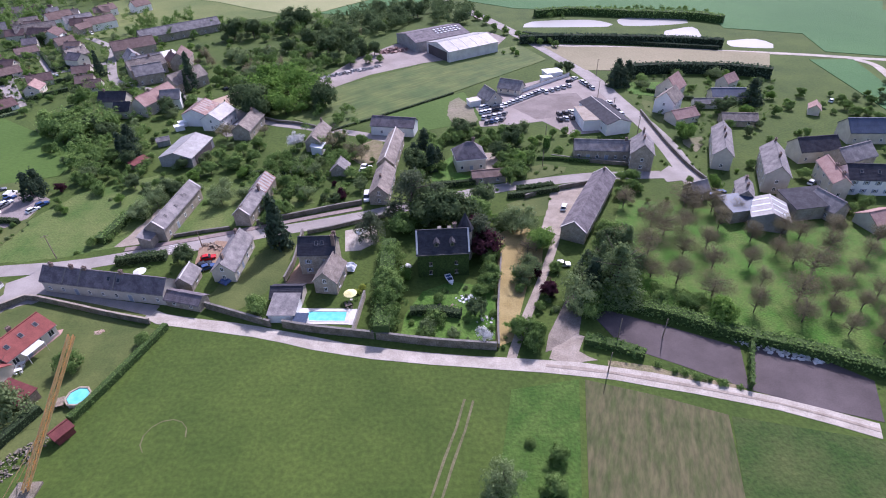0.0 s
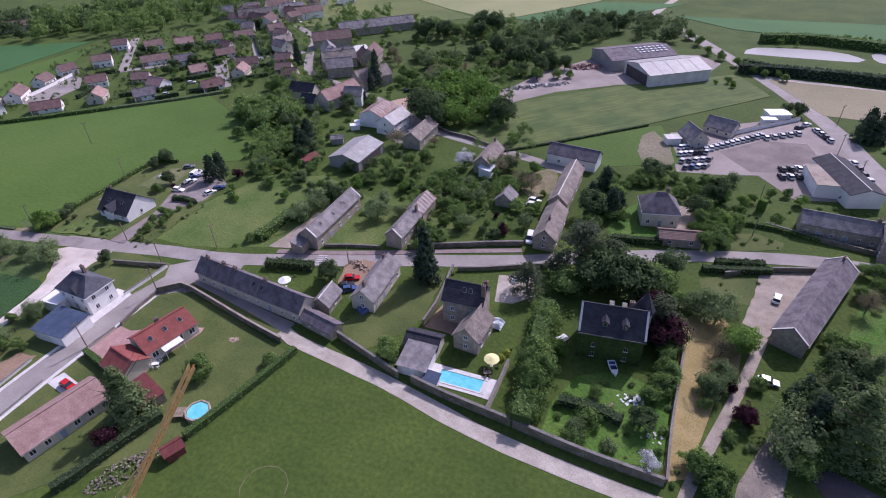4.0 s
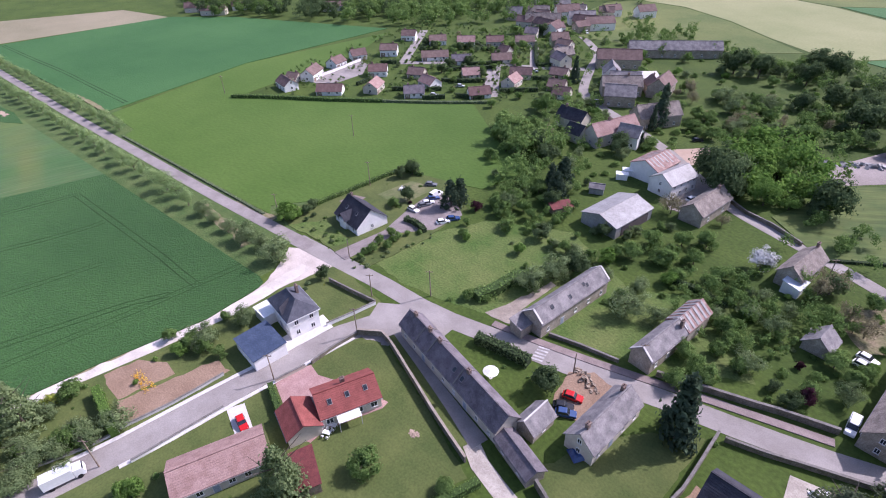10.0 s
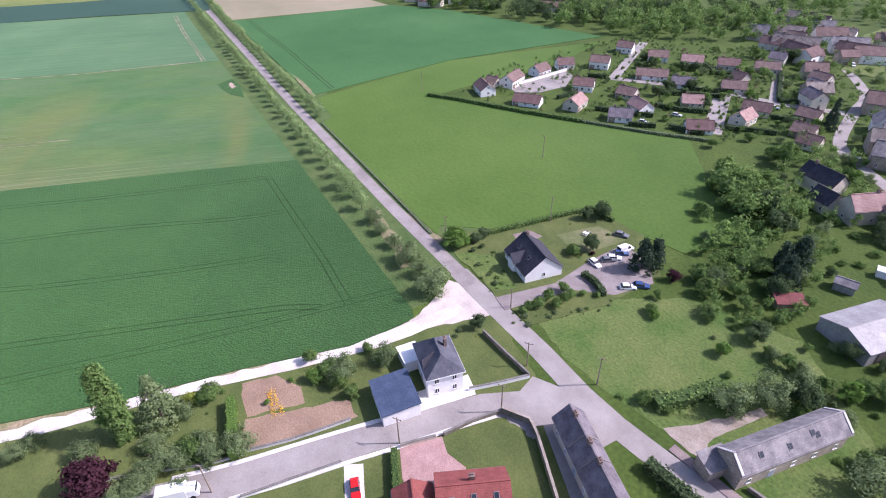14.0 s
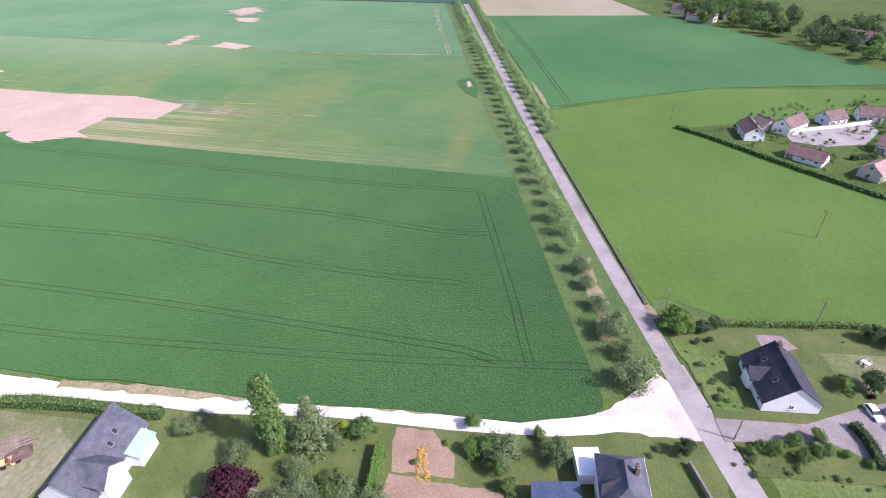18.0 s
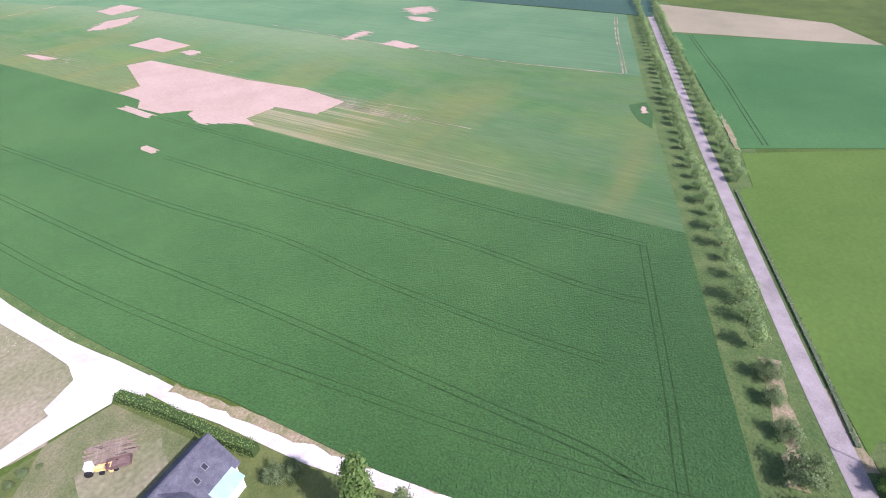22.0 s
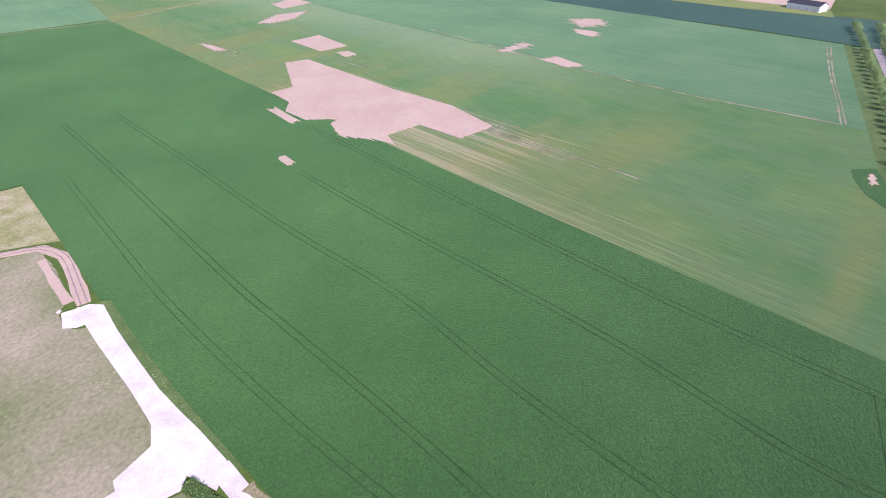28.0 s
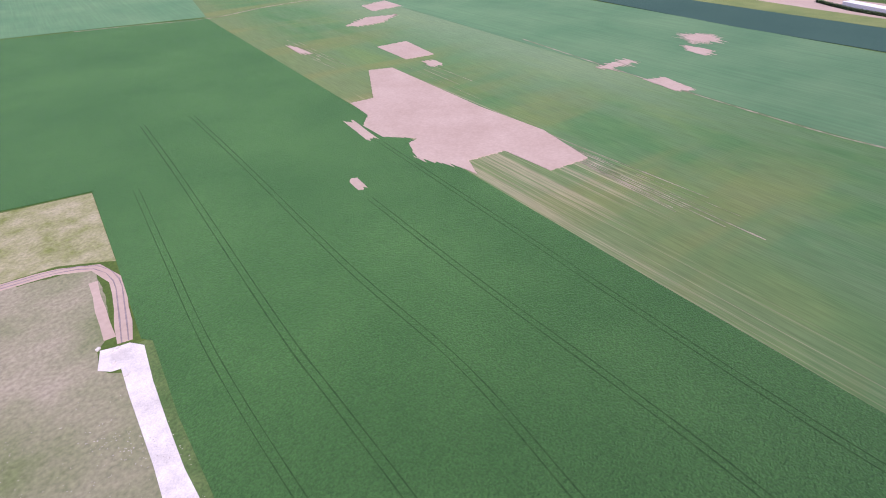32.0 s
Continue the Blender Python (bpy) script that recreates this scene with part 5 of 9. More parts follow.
gable("farmhouse", "stone farmhouse end with hipped brown tile roof", -18.9, 155.5, 16.4, 6.0, -94.3, 4.0, 6.7, STONE, STONE_TILE, wins=(3, 3), category="house", chims=((0.3, 0, 1.0),), doors=((1, 1),), endwin=2)
gable("slate_barn", "long low barn with blue-grey slate roof", -17.6, 202.0, 17.2, 7.0, -12.6, 4.0, 6.4, RENDER_W, MID_SLATE, wins=(2, 3), category="barn")
gable("cottage", "cottage with brown tiles beside a blossom tree", -46.1, 193.4, 13.8, 5.9, -97.3, 4.0, 6.6, STONE, STONE_TILE, wins=(3, 2), chims=((-0.85, 0, 1.3),), endwin=1)
flat("sheet_lean_to", "lean-to with blue sheet roof on the cottage", -45.2, 186.5, 5, 4, 83, 2.6, RENDER_W, CLEAR_SHEET, 0.8)
gable("garden_shed", "small stone shed with slate roof among shrubs", -34.7, 169.7, 5.6, 5.4, -94.7, 2.3, 4.7, STONE, SLATE, wins=(1, 0), category="shed")
shed = gable("metal_shed", "large metal shed with pale corrugated roof", -93.8, 186.3, 17.2, 12.2, -96.8, 3.6, 5.6, SHEET, SHEET, wins=(0, 0), category="shed", fine=False)
# A dark panel on the solid wall stands for shade in the bay.
part("opening", boxes((-6.5, 6.0, 6.11, 6.21, 0, 3.0)), DARK_ASPHALT_AND_SHADE, shed, "dark panel painted as the shaded open bay")
rusty = gable("rusty_barn", "white barn with rust-streaked sheet roof", -99.8, 220.2, 12.2, 10.5, 83.4, 5.0, 7.4, RENDER_W, RUST, wins=(1, 2), category="barn", fine=False)
for k in range(7):
    bm = bmesh.new()
    x0 = -5.8 + k * 1.75
    for s in (-1, 1):
        slope_slab(bm, [(x0, s * 0.3, 7.5), (x0 + 0.5, s * 0.3, 7.5), (x0 + 0.5, s * (3.2 + (k % 3) * 0.7), 7.5 - 0.457 * (2.9 + (k % 3) * 0.7)), (x0, s * (3.2 + (k % 3) * 0.7), 7.5 - 0.457 * (2.9 + (k % 3) * 0.7))], 0.05)
    part("roof_sheet", bm, SHEET, rusty)
gable("white_barn", "white rendered barn house with grey sheet roof", -90.6, 214.8, 12.4, 8.5, 77.9, 4.8, 7.5, RENDER_W, SHEET, wins=(4, 4), floors=2, category="barn", fine=False, endwin=2)
gable("farmhouse", "stone farmhouse with pale brown tile roof", -76.5, 207.2, 16.4, 7.0, -95.8, 4.0, 6.7, STONE, STONE_TILE, wins=(3, 2), chims=((-0.7, 0, 0.9),))
gable("hay_shed", "small grey shed on the lawn", -107.3, 197.2, 4.5, 3.2, 25, 2.2, 3.1, SHEET, SLATE, wins=(0, 0), category="shed", fine=False)
flat("tin_shelter", "low shelter with a red sheet roof", -109.0, 179.6, 6.5, 3.5, 60, 2.0, WOOD, MAROON, 0.5)
gable("pink_house", "long village house with faded pink tile roof", -125.6, 236.3, 20.2, 7.4, 71.4, 5.0, 8.4, RENDER_C, PINK_TILE, wins=(5, 4), floors=1, chims=((-0.2, 0, 1.0),), endwin=1)
gable("white_gable_house", "white gabled house end beside the pink roof", -118.2, 236.6, 8, 6.5, 10, 5, 8, RENDER_W, SLATE, wins=(2, 2), endwin=2)
gable("village_house", "cream house with dark slate roof", -143.9, 237.7, 12.2, 6.8, -3.3, 4.5, 7.6, RENDER_C, DARK_SLATE, wins=(3, 3), chims=((-0.6, 0, 1.0),), endwin=1)
gable("village_house", "small cream house with slate roof under trees", -135.7, 227.9, 7, 6, -5, 3.6, 6.4, RENDER_C, DARK_SLATE, wins=(2, 2))
gable("stone_barn", "stone barn with pale weathered roof", -120.8, 261.3, 18, 9, 58, 5, 8.8, STONE, STONE_TILE, wins=(3, 2), category="barn")
gable("village_house", "large stone house with brown tile roof", -149.7, 284.5, 17.5, 8.7, 38.7, 5.0, 8.4, STONE, STONE_TILE, wins=(5, 4), chims=((0.3, 0, 1.0),))
gable("village_house", "stone house with lichened roof in the village", -143.4, 272.6, 13, 9, 30, 5, 8.6, STONE, SLATE, wins=(3, 3))
gable("village_house", "house with reddish brown roof beyond the street", -172.1, 320.5, 22, 10, 35, 5, 8.8, STONE, BROWN_TILE, wins=(4, 4))
gable("village_house", "white gabled house on the village street", -162.8, 298.4, 10, 8, 125, 5, 8.6, RENDER_W, SLATE, wins=(2, 2), endwin=2)
flat("sheet_hall", "low hall with a white sheet roof", -147.9, 302.2, 13, 9, 40, 4.5, RENDER_W, CONCRETE, 0.5)
gable("village_house", "brown tiled house behind the village hall", -135.5, 295.5, 14, 9, 100, 5, 9, STONE, BROWN_TILE, wins=(3, 3))
gable("long_farm", "long grey farm range at the village edge", -158.9, 355.7, 48, 9, 38, 4.5, 8, STONE, SLATE, wins=(7, 7), category="barn")

# warehouses and the car yard
wh = gable("warehouse", "dark-roofed open warehouse with rows of rooflights", -1.9, 326.2, 35.1, 23.3, 30.1, 5.0, 7.5, SHEET, MID_SLATE, wins=(0, 0), category="warehouse", fine=False)
for i in range(7):
    for j in range(3):
        part("rooflight", boxes((-1.0 + i * 2.4, 0.3 + i * 2.4, -2.6 - j * 2.2, -1.2 - j * 2.2, 7.7 - 0.22 * (1.2 + 2.2 * j), 7.8 - 0.22 * (1.2 + 2.2 * j))), CLEAR_SHEET, wh)
wh = gable("warehouse", "large warehouse with pale sheet roof and open end", 14.0, 305.0, 31.3, 23.1, 30.4, 5.4, 7.9, CONCRETE, SHEET, wins=(0, 0), category="warehouse", fine=False)
for i in range(4):
    bm = bmesh.new()
    slope_slab(bm, [(-9 + i * 6.2, -0.2, 8.1), (-8.3 + i * 6.2, -0.2, 8.1), (-8.3 + i * 6.2, -11.7, 5.62), (-9 + i * 6.2, -11.7, 5.62)], 0.05)
    part("roof_band", bm, CONCRETE, wh)
# Shade inside the open end, drawn as a dark slab over the gable.
part("opening", boxes((-15.74, -15.66, -9.5, 9.5, 0, 5.0)), DARK_ASPHALT_AND_SHADE, wh, "dark panel painted as the shaded open end")
gable("house", "grey rendered house with steep slate roof", 22.5, 229.5, 9.2, 6.8, -65.3, 3.2, 6.6, RENDER_C, SLATE, wins=(2, 2), lights=((-0.3, 0.5, 1), (0.2, 0.5, 1)), endwin=2)
gable("house", "low house with slate roof behind the car yard", 33.3, 242.3, 10.4, 7.2, -28, 2.7, 5.6, RENDER_C, SLATE, wins=(3, 3), endwin=2)
flat("garden_shed", "pale flat-roofed garden shed", 15.4, 228.1, 5, 4, 20, 2.4, RENDER_W, CONCRETE)
flat("site_cabin", "white flat-roofed hut by the road", 55.3, 260.6, 8, 6, 15, 3, RENDER_W, WHITE_PAINT)
flat("site_cabin", "small white cabin beside the wall", 51.4, 254.6, 5, 3, 15, 2.4, RENDER_W, WHITE_PAINT)
gable("garage", "garage hall with dark slate roof", 65.9, 205.4, 24.3, 9.9, -77.4, 4.5, 6.2, RENDER_W, DARK_SLATE, wins=(3, 0), category="garage", fine=False, ridge=CONCRETE)
flat("garage_hall", "white flat-roofed garage hall with parapet", 59.4, 204.6, 14, 7.5, -86.9, 4.4, RENDER_W, BROWN_GRAVEL, 0, "garage", ((-4, 3.2, 3, -1), (2, 3.2, 3, -1)))
gable("cottage_row", "low stone row with slate roof behind a wall", 57.3, 175.6, 18.9, 6.2, -7.7, 4.0, 6.4, STONE, SLATE, wins=(6, 4), chims=((0.85, 0, 1.0),), doors=((-1, 1), (-1, 3)), category="row house")
gable("corner_house", "tall stone corner house with grey slate roof", 69.3, 169.3, 11.2, 7.1, -105.3, 6.5, 9.7, STONE, SLATE, wins=(3, 3), floors=2, chims=((-0.8, 0, 1.4), (0.2, 0, 1.2)), endwin=2)
gable("large_barn", "large stone barn with long purple-grey slate roof", 44.6, 139.5, 34.8, 6.9, -118.4, 4.0, 6.6, STONE, MID_SLATE, wins=(4, 3), chims=((-0.9, 0, 0.9),), category="barn", coping=CONCRETE)
gable("house", "tall cream house with slate roof and chimneys", 98.9, 173.7, 23.0, 6.0, -111.4, 5.5, 8.2, RENDER_C, SLATE, wins=(4, 3), floors=2, chims=((-0.2, 0, 1.3), (0.25, 0, 1.3)), endwin=1)
gable("low_shed", "low brown-roofed outbuilding in a garden", 117.2, 199.8, 13, 6, -8, 2.6, 4.4, STONE, STONE_TILE, wins=(2, 0), category="shed")
gable("house", "cream house with mossy roof by the upper road", 95.0, 215.5, 10, 8, 50, 5.5, 9.2, RENDER_W, STONE_TILE, wins=(3, 2), floors=2, endwin=2)
gable("low_house", "low house wing with faded red roof", 96.8, 204.4, 11, 7, 20, 2.8, 5, RENDER_C, PINK_TILE, wins=(2, 2))
gable("house", "house with steep pink tile roof", 102.0, 232.1, 10.4, 9.0, 48.0, 4.5, 9.0, RENDER_C, PINK_TILE, wins=(2, 2), lights=((-0.3, 0.5, 1),), endwin=2)
gable("house", "low house with pink roof at the field edge", 129.5, 238.3, 8.2, 5.7, 34.8, 4.0, 6.5, RENDER_C, PINK_TILE, wins=(2, 2), endwin=1)
gable("slate_house", "long low house with blue-grey roof", 123.9, 225.0, 14, 7, -5, 2.8, 5, RENDER_C, BLUE_ROOF, wins=(3, 3))
gable("low_shed", "long grey garden shed", 113.9, 217.8, 14, 4.5, -3, 2.3, 3.6, CONCRETE, SLATE, wins=(2, 0), category="shed")

hip("stone_house", "square cream house with steep hipped slate roof", 10.1, 172.2, 10, 9, 8, 4.6, 8.8, RENDER_C, MID_SLATE, wins=(3, 2), inset=3.6, chims=((0.35, 0.3, 0.8),), doors=((-1, 1),), endwin=1)
gable("outbuilding", "low stone outbuilding behind a hedge", 15.9, 161.1, 11, 5, 6, 2.6, 3.8, STONE, BROWN_TILE, wins=(2, 1), category="shed")

# the farm group beyond the orchard
gable("tall_house", "tall pale house with grey slate roof", 107.8, 155.7, 19.7, 6.8, -111.3, 6.5, 9.5, RENDER_C, SLATE, wins=(4, 3), floors=2, chims=((0.3, 0, 1.2), (-0.9, 0, 1.0)), endwin=2)
gable("village_house", "stone house with grey roof and two chimneys", 92.3, 142.2, 9.4, 4.6, -111.4, 4.5, 6.6, STONE, SLATE, wins=(3, 2), chims=((-0.5, 0, 1.2), (0.5, 0, 1.2)))
gable("small_house", "small stone house beside clipped trees", 79.3, 145.6, 6, 5, 20, 3.4, 5.8, STONE, SLATE, wins=(1, 1), category="house")
flat("blue_shed", "open shed with dark blue roof", 87.9, 135.2, 10, 8, 10, 4, STONE, BLUE_ROOF, 0.8)
glass_roof = gable("greenhouse_barn", "barn with pale sheet roof and clear strips", 94.2, 131.0, 10.6, 9.7, -110.6, 4.0, 6.1, SHEET, SHEET, wins=(0, 0), category="barn", fine=False)
for k in range(3):
    bm = bmesh.new()
    for s in (-1, 1):
        slope_slab(bm, [(-3.8 + k * 3.2, s * 0.3, 6.2), (-3.1 + k * 3.2, s * 0.3, 6.2), (-3.1 + k * 3.2, s * 4.8, 4.25), (-3.8 + k * 3.2, s * 4.8, 4.25)], 0.05)
    part("clear_strip", bm, CLEAR_SHEET, glass_roof)
flat("dark_barn", "dark brown low barn roof behind the orchard", 107.7, 135.9, 13, 9, 8, 4.2, STONE, DARK_SLATE, 1.2)
gable("village_house", "grey-roofed cottage beside the dark barn", 113.5, 134.5, 9, 6, -70, 3.5, 6.2, STONE, SLATE, wins=(2, 1))
gable("village_house", "dark slate house in the upper hamlet", 129.2, 170.0, 14, 8, 5, 4.5, 7.8, RENDER_C, DARK_SLATE, wins=(3, 3))
gable("village_house", "cream house with faded red tile roof", 123.3, 149.4, 15.1, 4.9, -102.5, 5.5, 7.5, RENDER_C, PINK_TILE, wins=(3, 3), floors=2, chims=((0.0, 0, 1.0), (0.75, 0, 1.0)), lights=((-0.6, 0.5, 1), (0.3, 0.5, 1)), endwin=1)
gable("village_house", "long slate-roofed house with grey shutters", 134.5, 147.5, 17, 8, -8, 5.5, 8.6, RENDER_W, DARK_SLATE, wins=(5, 4), floors=2, shutters=SHUTTER, lights=((-0.6, 0.5, -1), (0.0, 0.5, -1), (0.5, 0.5, -1)))
gable("village_house", "house with blue-black slate roof", 157.2, 182.9, 18, 9, -5, 4.5, 8, RENDER_C, BLUE_ROOF, wins=(4, 4))
gable("village_house", "house with grey slate roof across the courtyard", 136.7, 162.0, 14, 8, 20, 5, 8.2, STONE, SLATE, wins=(3, 3))
gable("low_house", "low cottage with pale pink roofs", 124.2, 127.7, 9, 7, 15, 2.8, 5, RENDER_C, PINK_TILE, wins=(2, 2))
gable("garden_shed", "small shed in the hamlet gardens", 152.0, 208.2, 6, 4, 60, 2.6, 4.2, RENDER_C, PINK_TILE, wins=(1, 0), category="shed")

# houses along the side street
red = gable("red_roof_house", "single-storey house with bright red tile roof", -97.1, 89.3, 11.9, 8.1, 70.5, 3.0, 5.6, RENDER_C, RED_TILE, wins=(4, 3), lights=((-0.6, 0.5, -1), (0.0, 0.45, -1), (0.62, 0.45, -1)), doors=((-1, 1),), ridge=RED_TILE, chims=((0.0, 0.3, 0.5),), ww=1.4, wh=1.9)
gable("house_wing", "wing with red tile roof joined to the house", -98.9, 79.6, 7.5, 6.5, -15, 2.6, 4.6, RENDER_C, RED_TILE, wins=(1, 1), ridge=RED_TILE)
awning = tagged(new("awning"), "white terrace awning on thin posts", "awning")
awning.matrix_basis = pose(-93.8, 87.1, 0, 0, 0, 70)
bm = bmesh.new()
for k in range(6):
    u0, u1 = -2.2 + k * 0.75, -2.2 + (k + 1) * 0.75
    slope_slab(bm, [(u0, -2.5, 2.6), (u1, -2.5, 2.6), (u1, 1.6, 2.8 + 0.02 * (k % 2)), (u0, 1.6, 2.8 + 0.02 * (k % 2))], 0.06)
part("canopy", bm, WHITE_PAINT, awning)
for u in (-2.1, 2.2):
    part("post", boxes((u - 0.05, u + 0.05, -2.45, -2.35, 0, 2.6)), WHITE_PAINT, awning)
flat("garden_cabin", "long maroon-roofed garden cabin", -89.1, 74.4, 8, 4, -22, 2.3, WOOD, MAROON, 0.4)
gable("garden_cabin", "small dark cabin near the round pool", -74.8, 65.1, 3.4, 2.6, 60, 1.9, 2.8, MAROON, MAROON, wins=(0, 0), category="shed", fine=False)
gable("bungalow", "long bungalow with faded pink tile roof", -101.2, 64.6, 16.2, 8.2, 72, 2.8, 5.0, RENDER_C, PINK_TILE, wins=(6, 5), doors=((-1, 2),), ww=1.2, wh=1.3, endwin=1)
wh = hip("white_house", "two-storey white house with slate hipped roof", -125.3, 95.6, 10.2, 7.4, -7, 5.6, 8.6, RENDER_W, BLUE_SLATE, wins=(3, 2), floors=2, chims=((-0.2, 0.5, 0.9),), doors=((-1, 1),), inset=2.6)
bm = bmesh.new()
slope_slab(bm, [(0.3, 0, 8.3), (2.6, -3.9, 5.7), (1.6, -3.9, 7.4), (0.3, -1.2, 7.9)], 0.15)
part("dormer", bm, DARK_SLATE, wh)
flat("annex", "white annex with dark blue-grey flat roof", -122.5, 84.8, 9.4, 7.6, -3, 3.0, RENDER_W, BLUE_ROOF, 0.5, "annex", ((2, 3, 2.2, -1), (-2, 3, 2.2, -1)))
flat("porch", "white ground-floor porch of the house", -131.4, 91.6, 5, 4, 0, 3, RENDER_W, WHITE_PAINT)
blk = gable("black_roof_house", "pale house with steep black slate roof", -149.5, 133.9, 12.2, 10.6, -5.5, 2.7, 7.0, RENDER_W, DARK_SLATE, wins=(3, 2), chims=((-0.85, 0.1, 0.7),), lights=((0.4, 0.5, -1), (-0.5, 0.5, -1)), endwin=1)
bm = bmesh.new()
bm2 = boxes((-2.4, 1.0, -6.2, -3.0, 0, 3.2))
part("bay", bm2, RENDER_W, blk)
for s in (-1, 1):
    slope_slab(bm, [(-0.7, -6.5, 5.2), (-0.7, -2.0, 5.2), (-0.7 + s * 2.1, -2.0, 3.2), (-0.7 + s * 2.1, -6.5, 3.2)], 0.18)
part("bay_roof", bm, DARK_SLATE, blk)
chalk = gable("chalk_house", "white house with grey slate roofs by the chalk track", -132.8, 4.1, 15.6, 9.6, 173.3, 4.0, 8.7, RENDER_W, BLUE_SLATE, wins=(4, 3), floors=1, lights=((0.5, 0.5, -1), (0.2, 0.6, -1)), endwin=1, over=0.5)
bm = bmesh.new()
for s in (-1, 1):
    slope_slab(bm, [(-3.5, -6.8, 7.8), (-3.5, -0.2, 8.3), (-3.5 + s * 3.0, -1.8, 6.0), (-3.5 + s * 3.0, -6.8, 5.0)], 0.18)
part("cross_roof", bm, BLUE_SLATE, chalk)
part("cross_wing", boxes((-6.0, -1.0, -6.5, -3.6, 0, 5.2)), RENDER_W, chalk)
part("conservatory", boxes((1.5, 6.5, -7.3, -4.0, 0, 2.8)), RENDER_W, chalk, "white veranda")
bm = bmesh.new()
slope_slab(bm, [(1.2, -7.6, 2.85), (6.8, -7.6, 2.85), (6.8, -4.1, 4.3), (1.2, -4.1, 4.3)], 0.1)
part("veranda_roof", bm, BLUE_SHEET, chalk, "pale blue sheet roof")

# the manor and the house by the pool
# Darker frames instead of white: the front's shade put into their colour.
manor = gable("manor", "ivy-covered manor with steep dark slate roof", -0.1, 114.9, 13.2, 8.6, 1.8, 7.6, 11.8, IVY, DARK_SLATE, wins=(2, 2), floors=2, frame_mat=WOOD, ww=0.8, chims=((0.5, 0.3, 0.9),), doors=((-1, 2),), coping=CONCRETE)
for u in (-1.6, 2.4):
    d = part("dormer", boxes((u - 0.5, u + 0.5, -3.4, -2.0, 8.9, 10.0)), COPING, manor)
    bm = bmesh.new()
    for s in (-1, 1):
        slope_slab(bm, [(u, -3.7, 10.6), (u, -1.4, 10.6), (u + s * 0.8, -1.4, 9.9), (u + s * 0.8, -3.7, 9.9)], 0.1)
    part("dormer_roof", bm, DARK_SLATE, d)
    part("pane", boxes((u - 0.3, u + 0.3, -3.44, -3.401, 9.1, 9.8)), GLASS, d)
for u in (-0.6, 2.0):
    part("rear_dormer", boxes((u - 0.4, u + 0.4, 1.2, 2.8, 9.6, 10.9), (u - 0.5, u + 0.5, 1.1, 2.9, 10.9, 11.0)), COPING, manor, "grey rear dormer")
part("cornice", boxes((-6.7, 6.7, -4.75, -4.62, 7.2, 7.4)), COPING, manor)
bm = bmesh.new()
spin(bm, 1.9, 1.9, 0, 9.6, 8, 6.2, 3.4)
tower = part("tower", bm, STONE, manor)
bm = bmesh.new()
spin(bm, 2.3, 0.05, 9.6, 14.4, 8, 6.2, 3.4)
part("tower_roof", bm, DARK_SLATE, tower)
gable("slate_house", "stone house with dark slate roof and tall chimney", -32.8, 116.7, 9.4, 7.2, -1, 6.6, 9.6, STONE, DARK_SLATE, wins=(2, 3), floors=2, chims=((0.95, 0.1, 1.2), (0.95, -0.5, 1.6)), lights=((0.0, 0.4, -1), (0.3, 0.4, -1)), shutters=SHUTTER)
gable("house_wing", "stone wing with brown tile roof", -29.1, 109.2, 8.5, 5.8, -99.4, 4.0, 6.9, STONE, STONE_TILE, wins=(2, 2), endwin=2)
gable("garage", "garage with dark slate roof by the courtyard", -38.9, 103.6, 7.6, 5.0, -1.5, 2.6, 4.0, RENDER_C, DARK_SLATE, wins=(0, 0), category="garage")
flat("pool_house", "pool house with brown-grey sloping roof", -38.6, 98.2, 6.4, 6.6, -3, 2.5, RENDER_W, SLATE, 0.9, "pool house", ((1, 2.4, 2.1, -1),))

# ---------------------------------------------------------------- the housing estate and the far village
rnd = random.Random(11)
ROOFS = (BROWN_TILE, BROWN_TILE, BROWN_TILE, SLATE, BROWN_TILE, STONE_TILE)
TALK = {BROWN_TILE: "brown tile", PINK_TILE: "pinkish tile", SLATE: "grey slate", STONE_TILE: "weathered tile"}


def estate(rows, L, W, he, hr, group, wall=None):
    for x, y, ang, *more in rows:
        roof = ROOFS[rnd.randrange(6)]
        k = rnd.uniform(0.9, 1.12)
        w = wall or (RENDER_W if rnd.random() < 0.35 else RENDER_C)
        gable("estate_house", ("white" if w is RENDER_W else "cream") + " estate house with a " + TALK[roof] + " roof", x, y, 0.84 * L * k * (more[0] if more else 1), 0.84 * W * k, ang, he * 0.9, hr * rnd.uniform(0.82, 0.93), w, roof, wins=(2, 2), chims=((rnd.choice((-0.6, 0.5)), 0.1, 0.8),), fine=False, endwin=1, group=group)


TINT = {"B": (BROWN_TILE, "brown tile"), "R": (RED_BROWN_TILE, "red-brown tile"), "P": (PINK_TILE, "pinkish tile"), "S": (MID_SLATE, "grey slate")}


def estate_houses(rows, W, group):
    """Houses of the estate: x, y, direction and length of the ridge, its height, roof and wall."""
    for x, y, ang, L, hr, tone in rows:
        roof, word = TINT[tone[0]]
        w = RENDER_W if tone[1] == "W" else RENDER_C
        e = gable("estate_house", ("white" if w is RENDER_W else "cream") + " estate house with a " + word + " roof", x, y, L, W, ang, hr - 2.6, hr, w, roof, wins=(3, 3), chims=((rnd.choice((-0.6, 0.5)), 0.15, 0.7),), fine=False, endwin=2 if hr > 5.3 else 1, group=group, ww=1.1)
        part("garage_door", boxes((-L / 2 + 0.4, -L / 2 + 2.8, -W / 2 - 0.06, -W / 2 + 0.02, 0, 2.0)), WOOD, e)


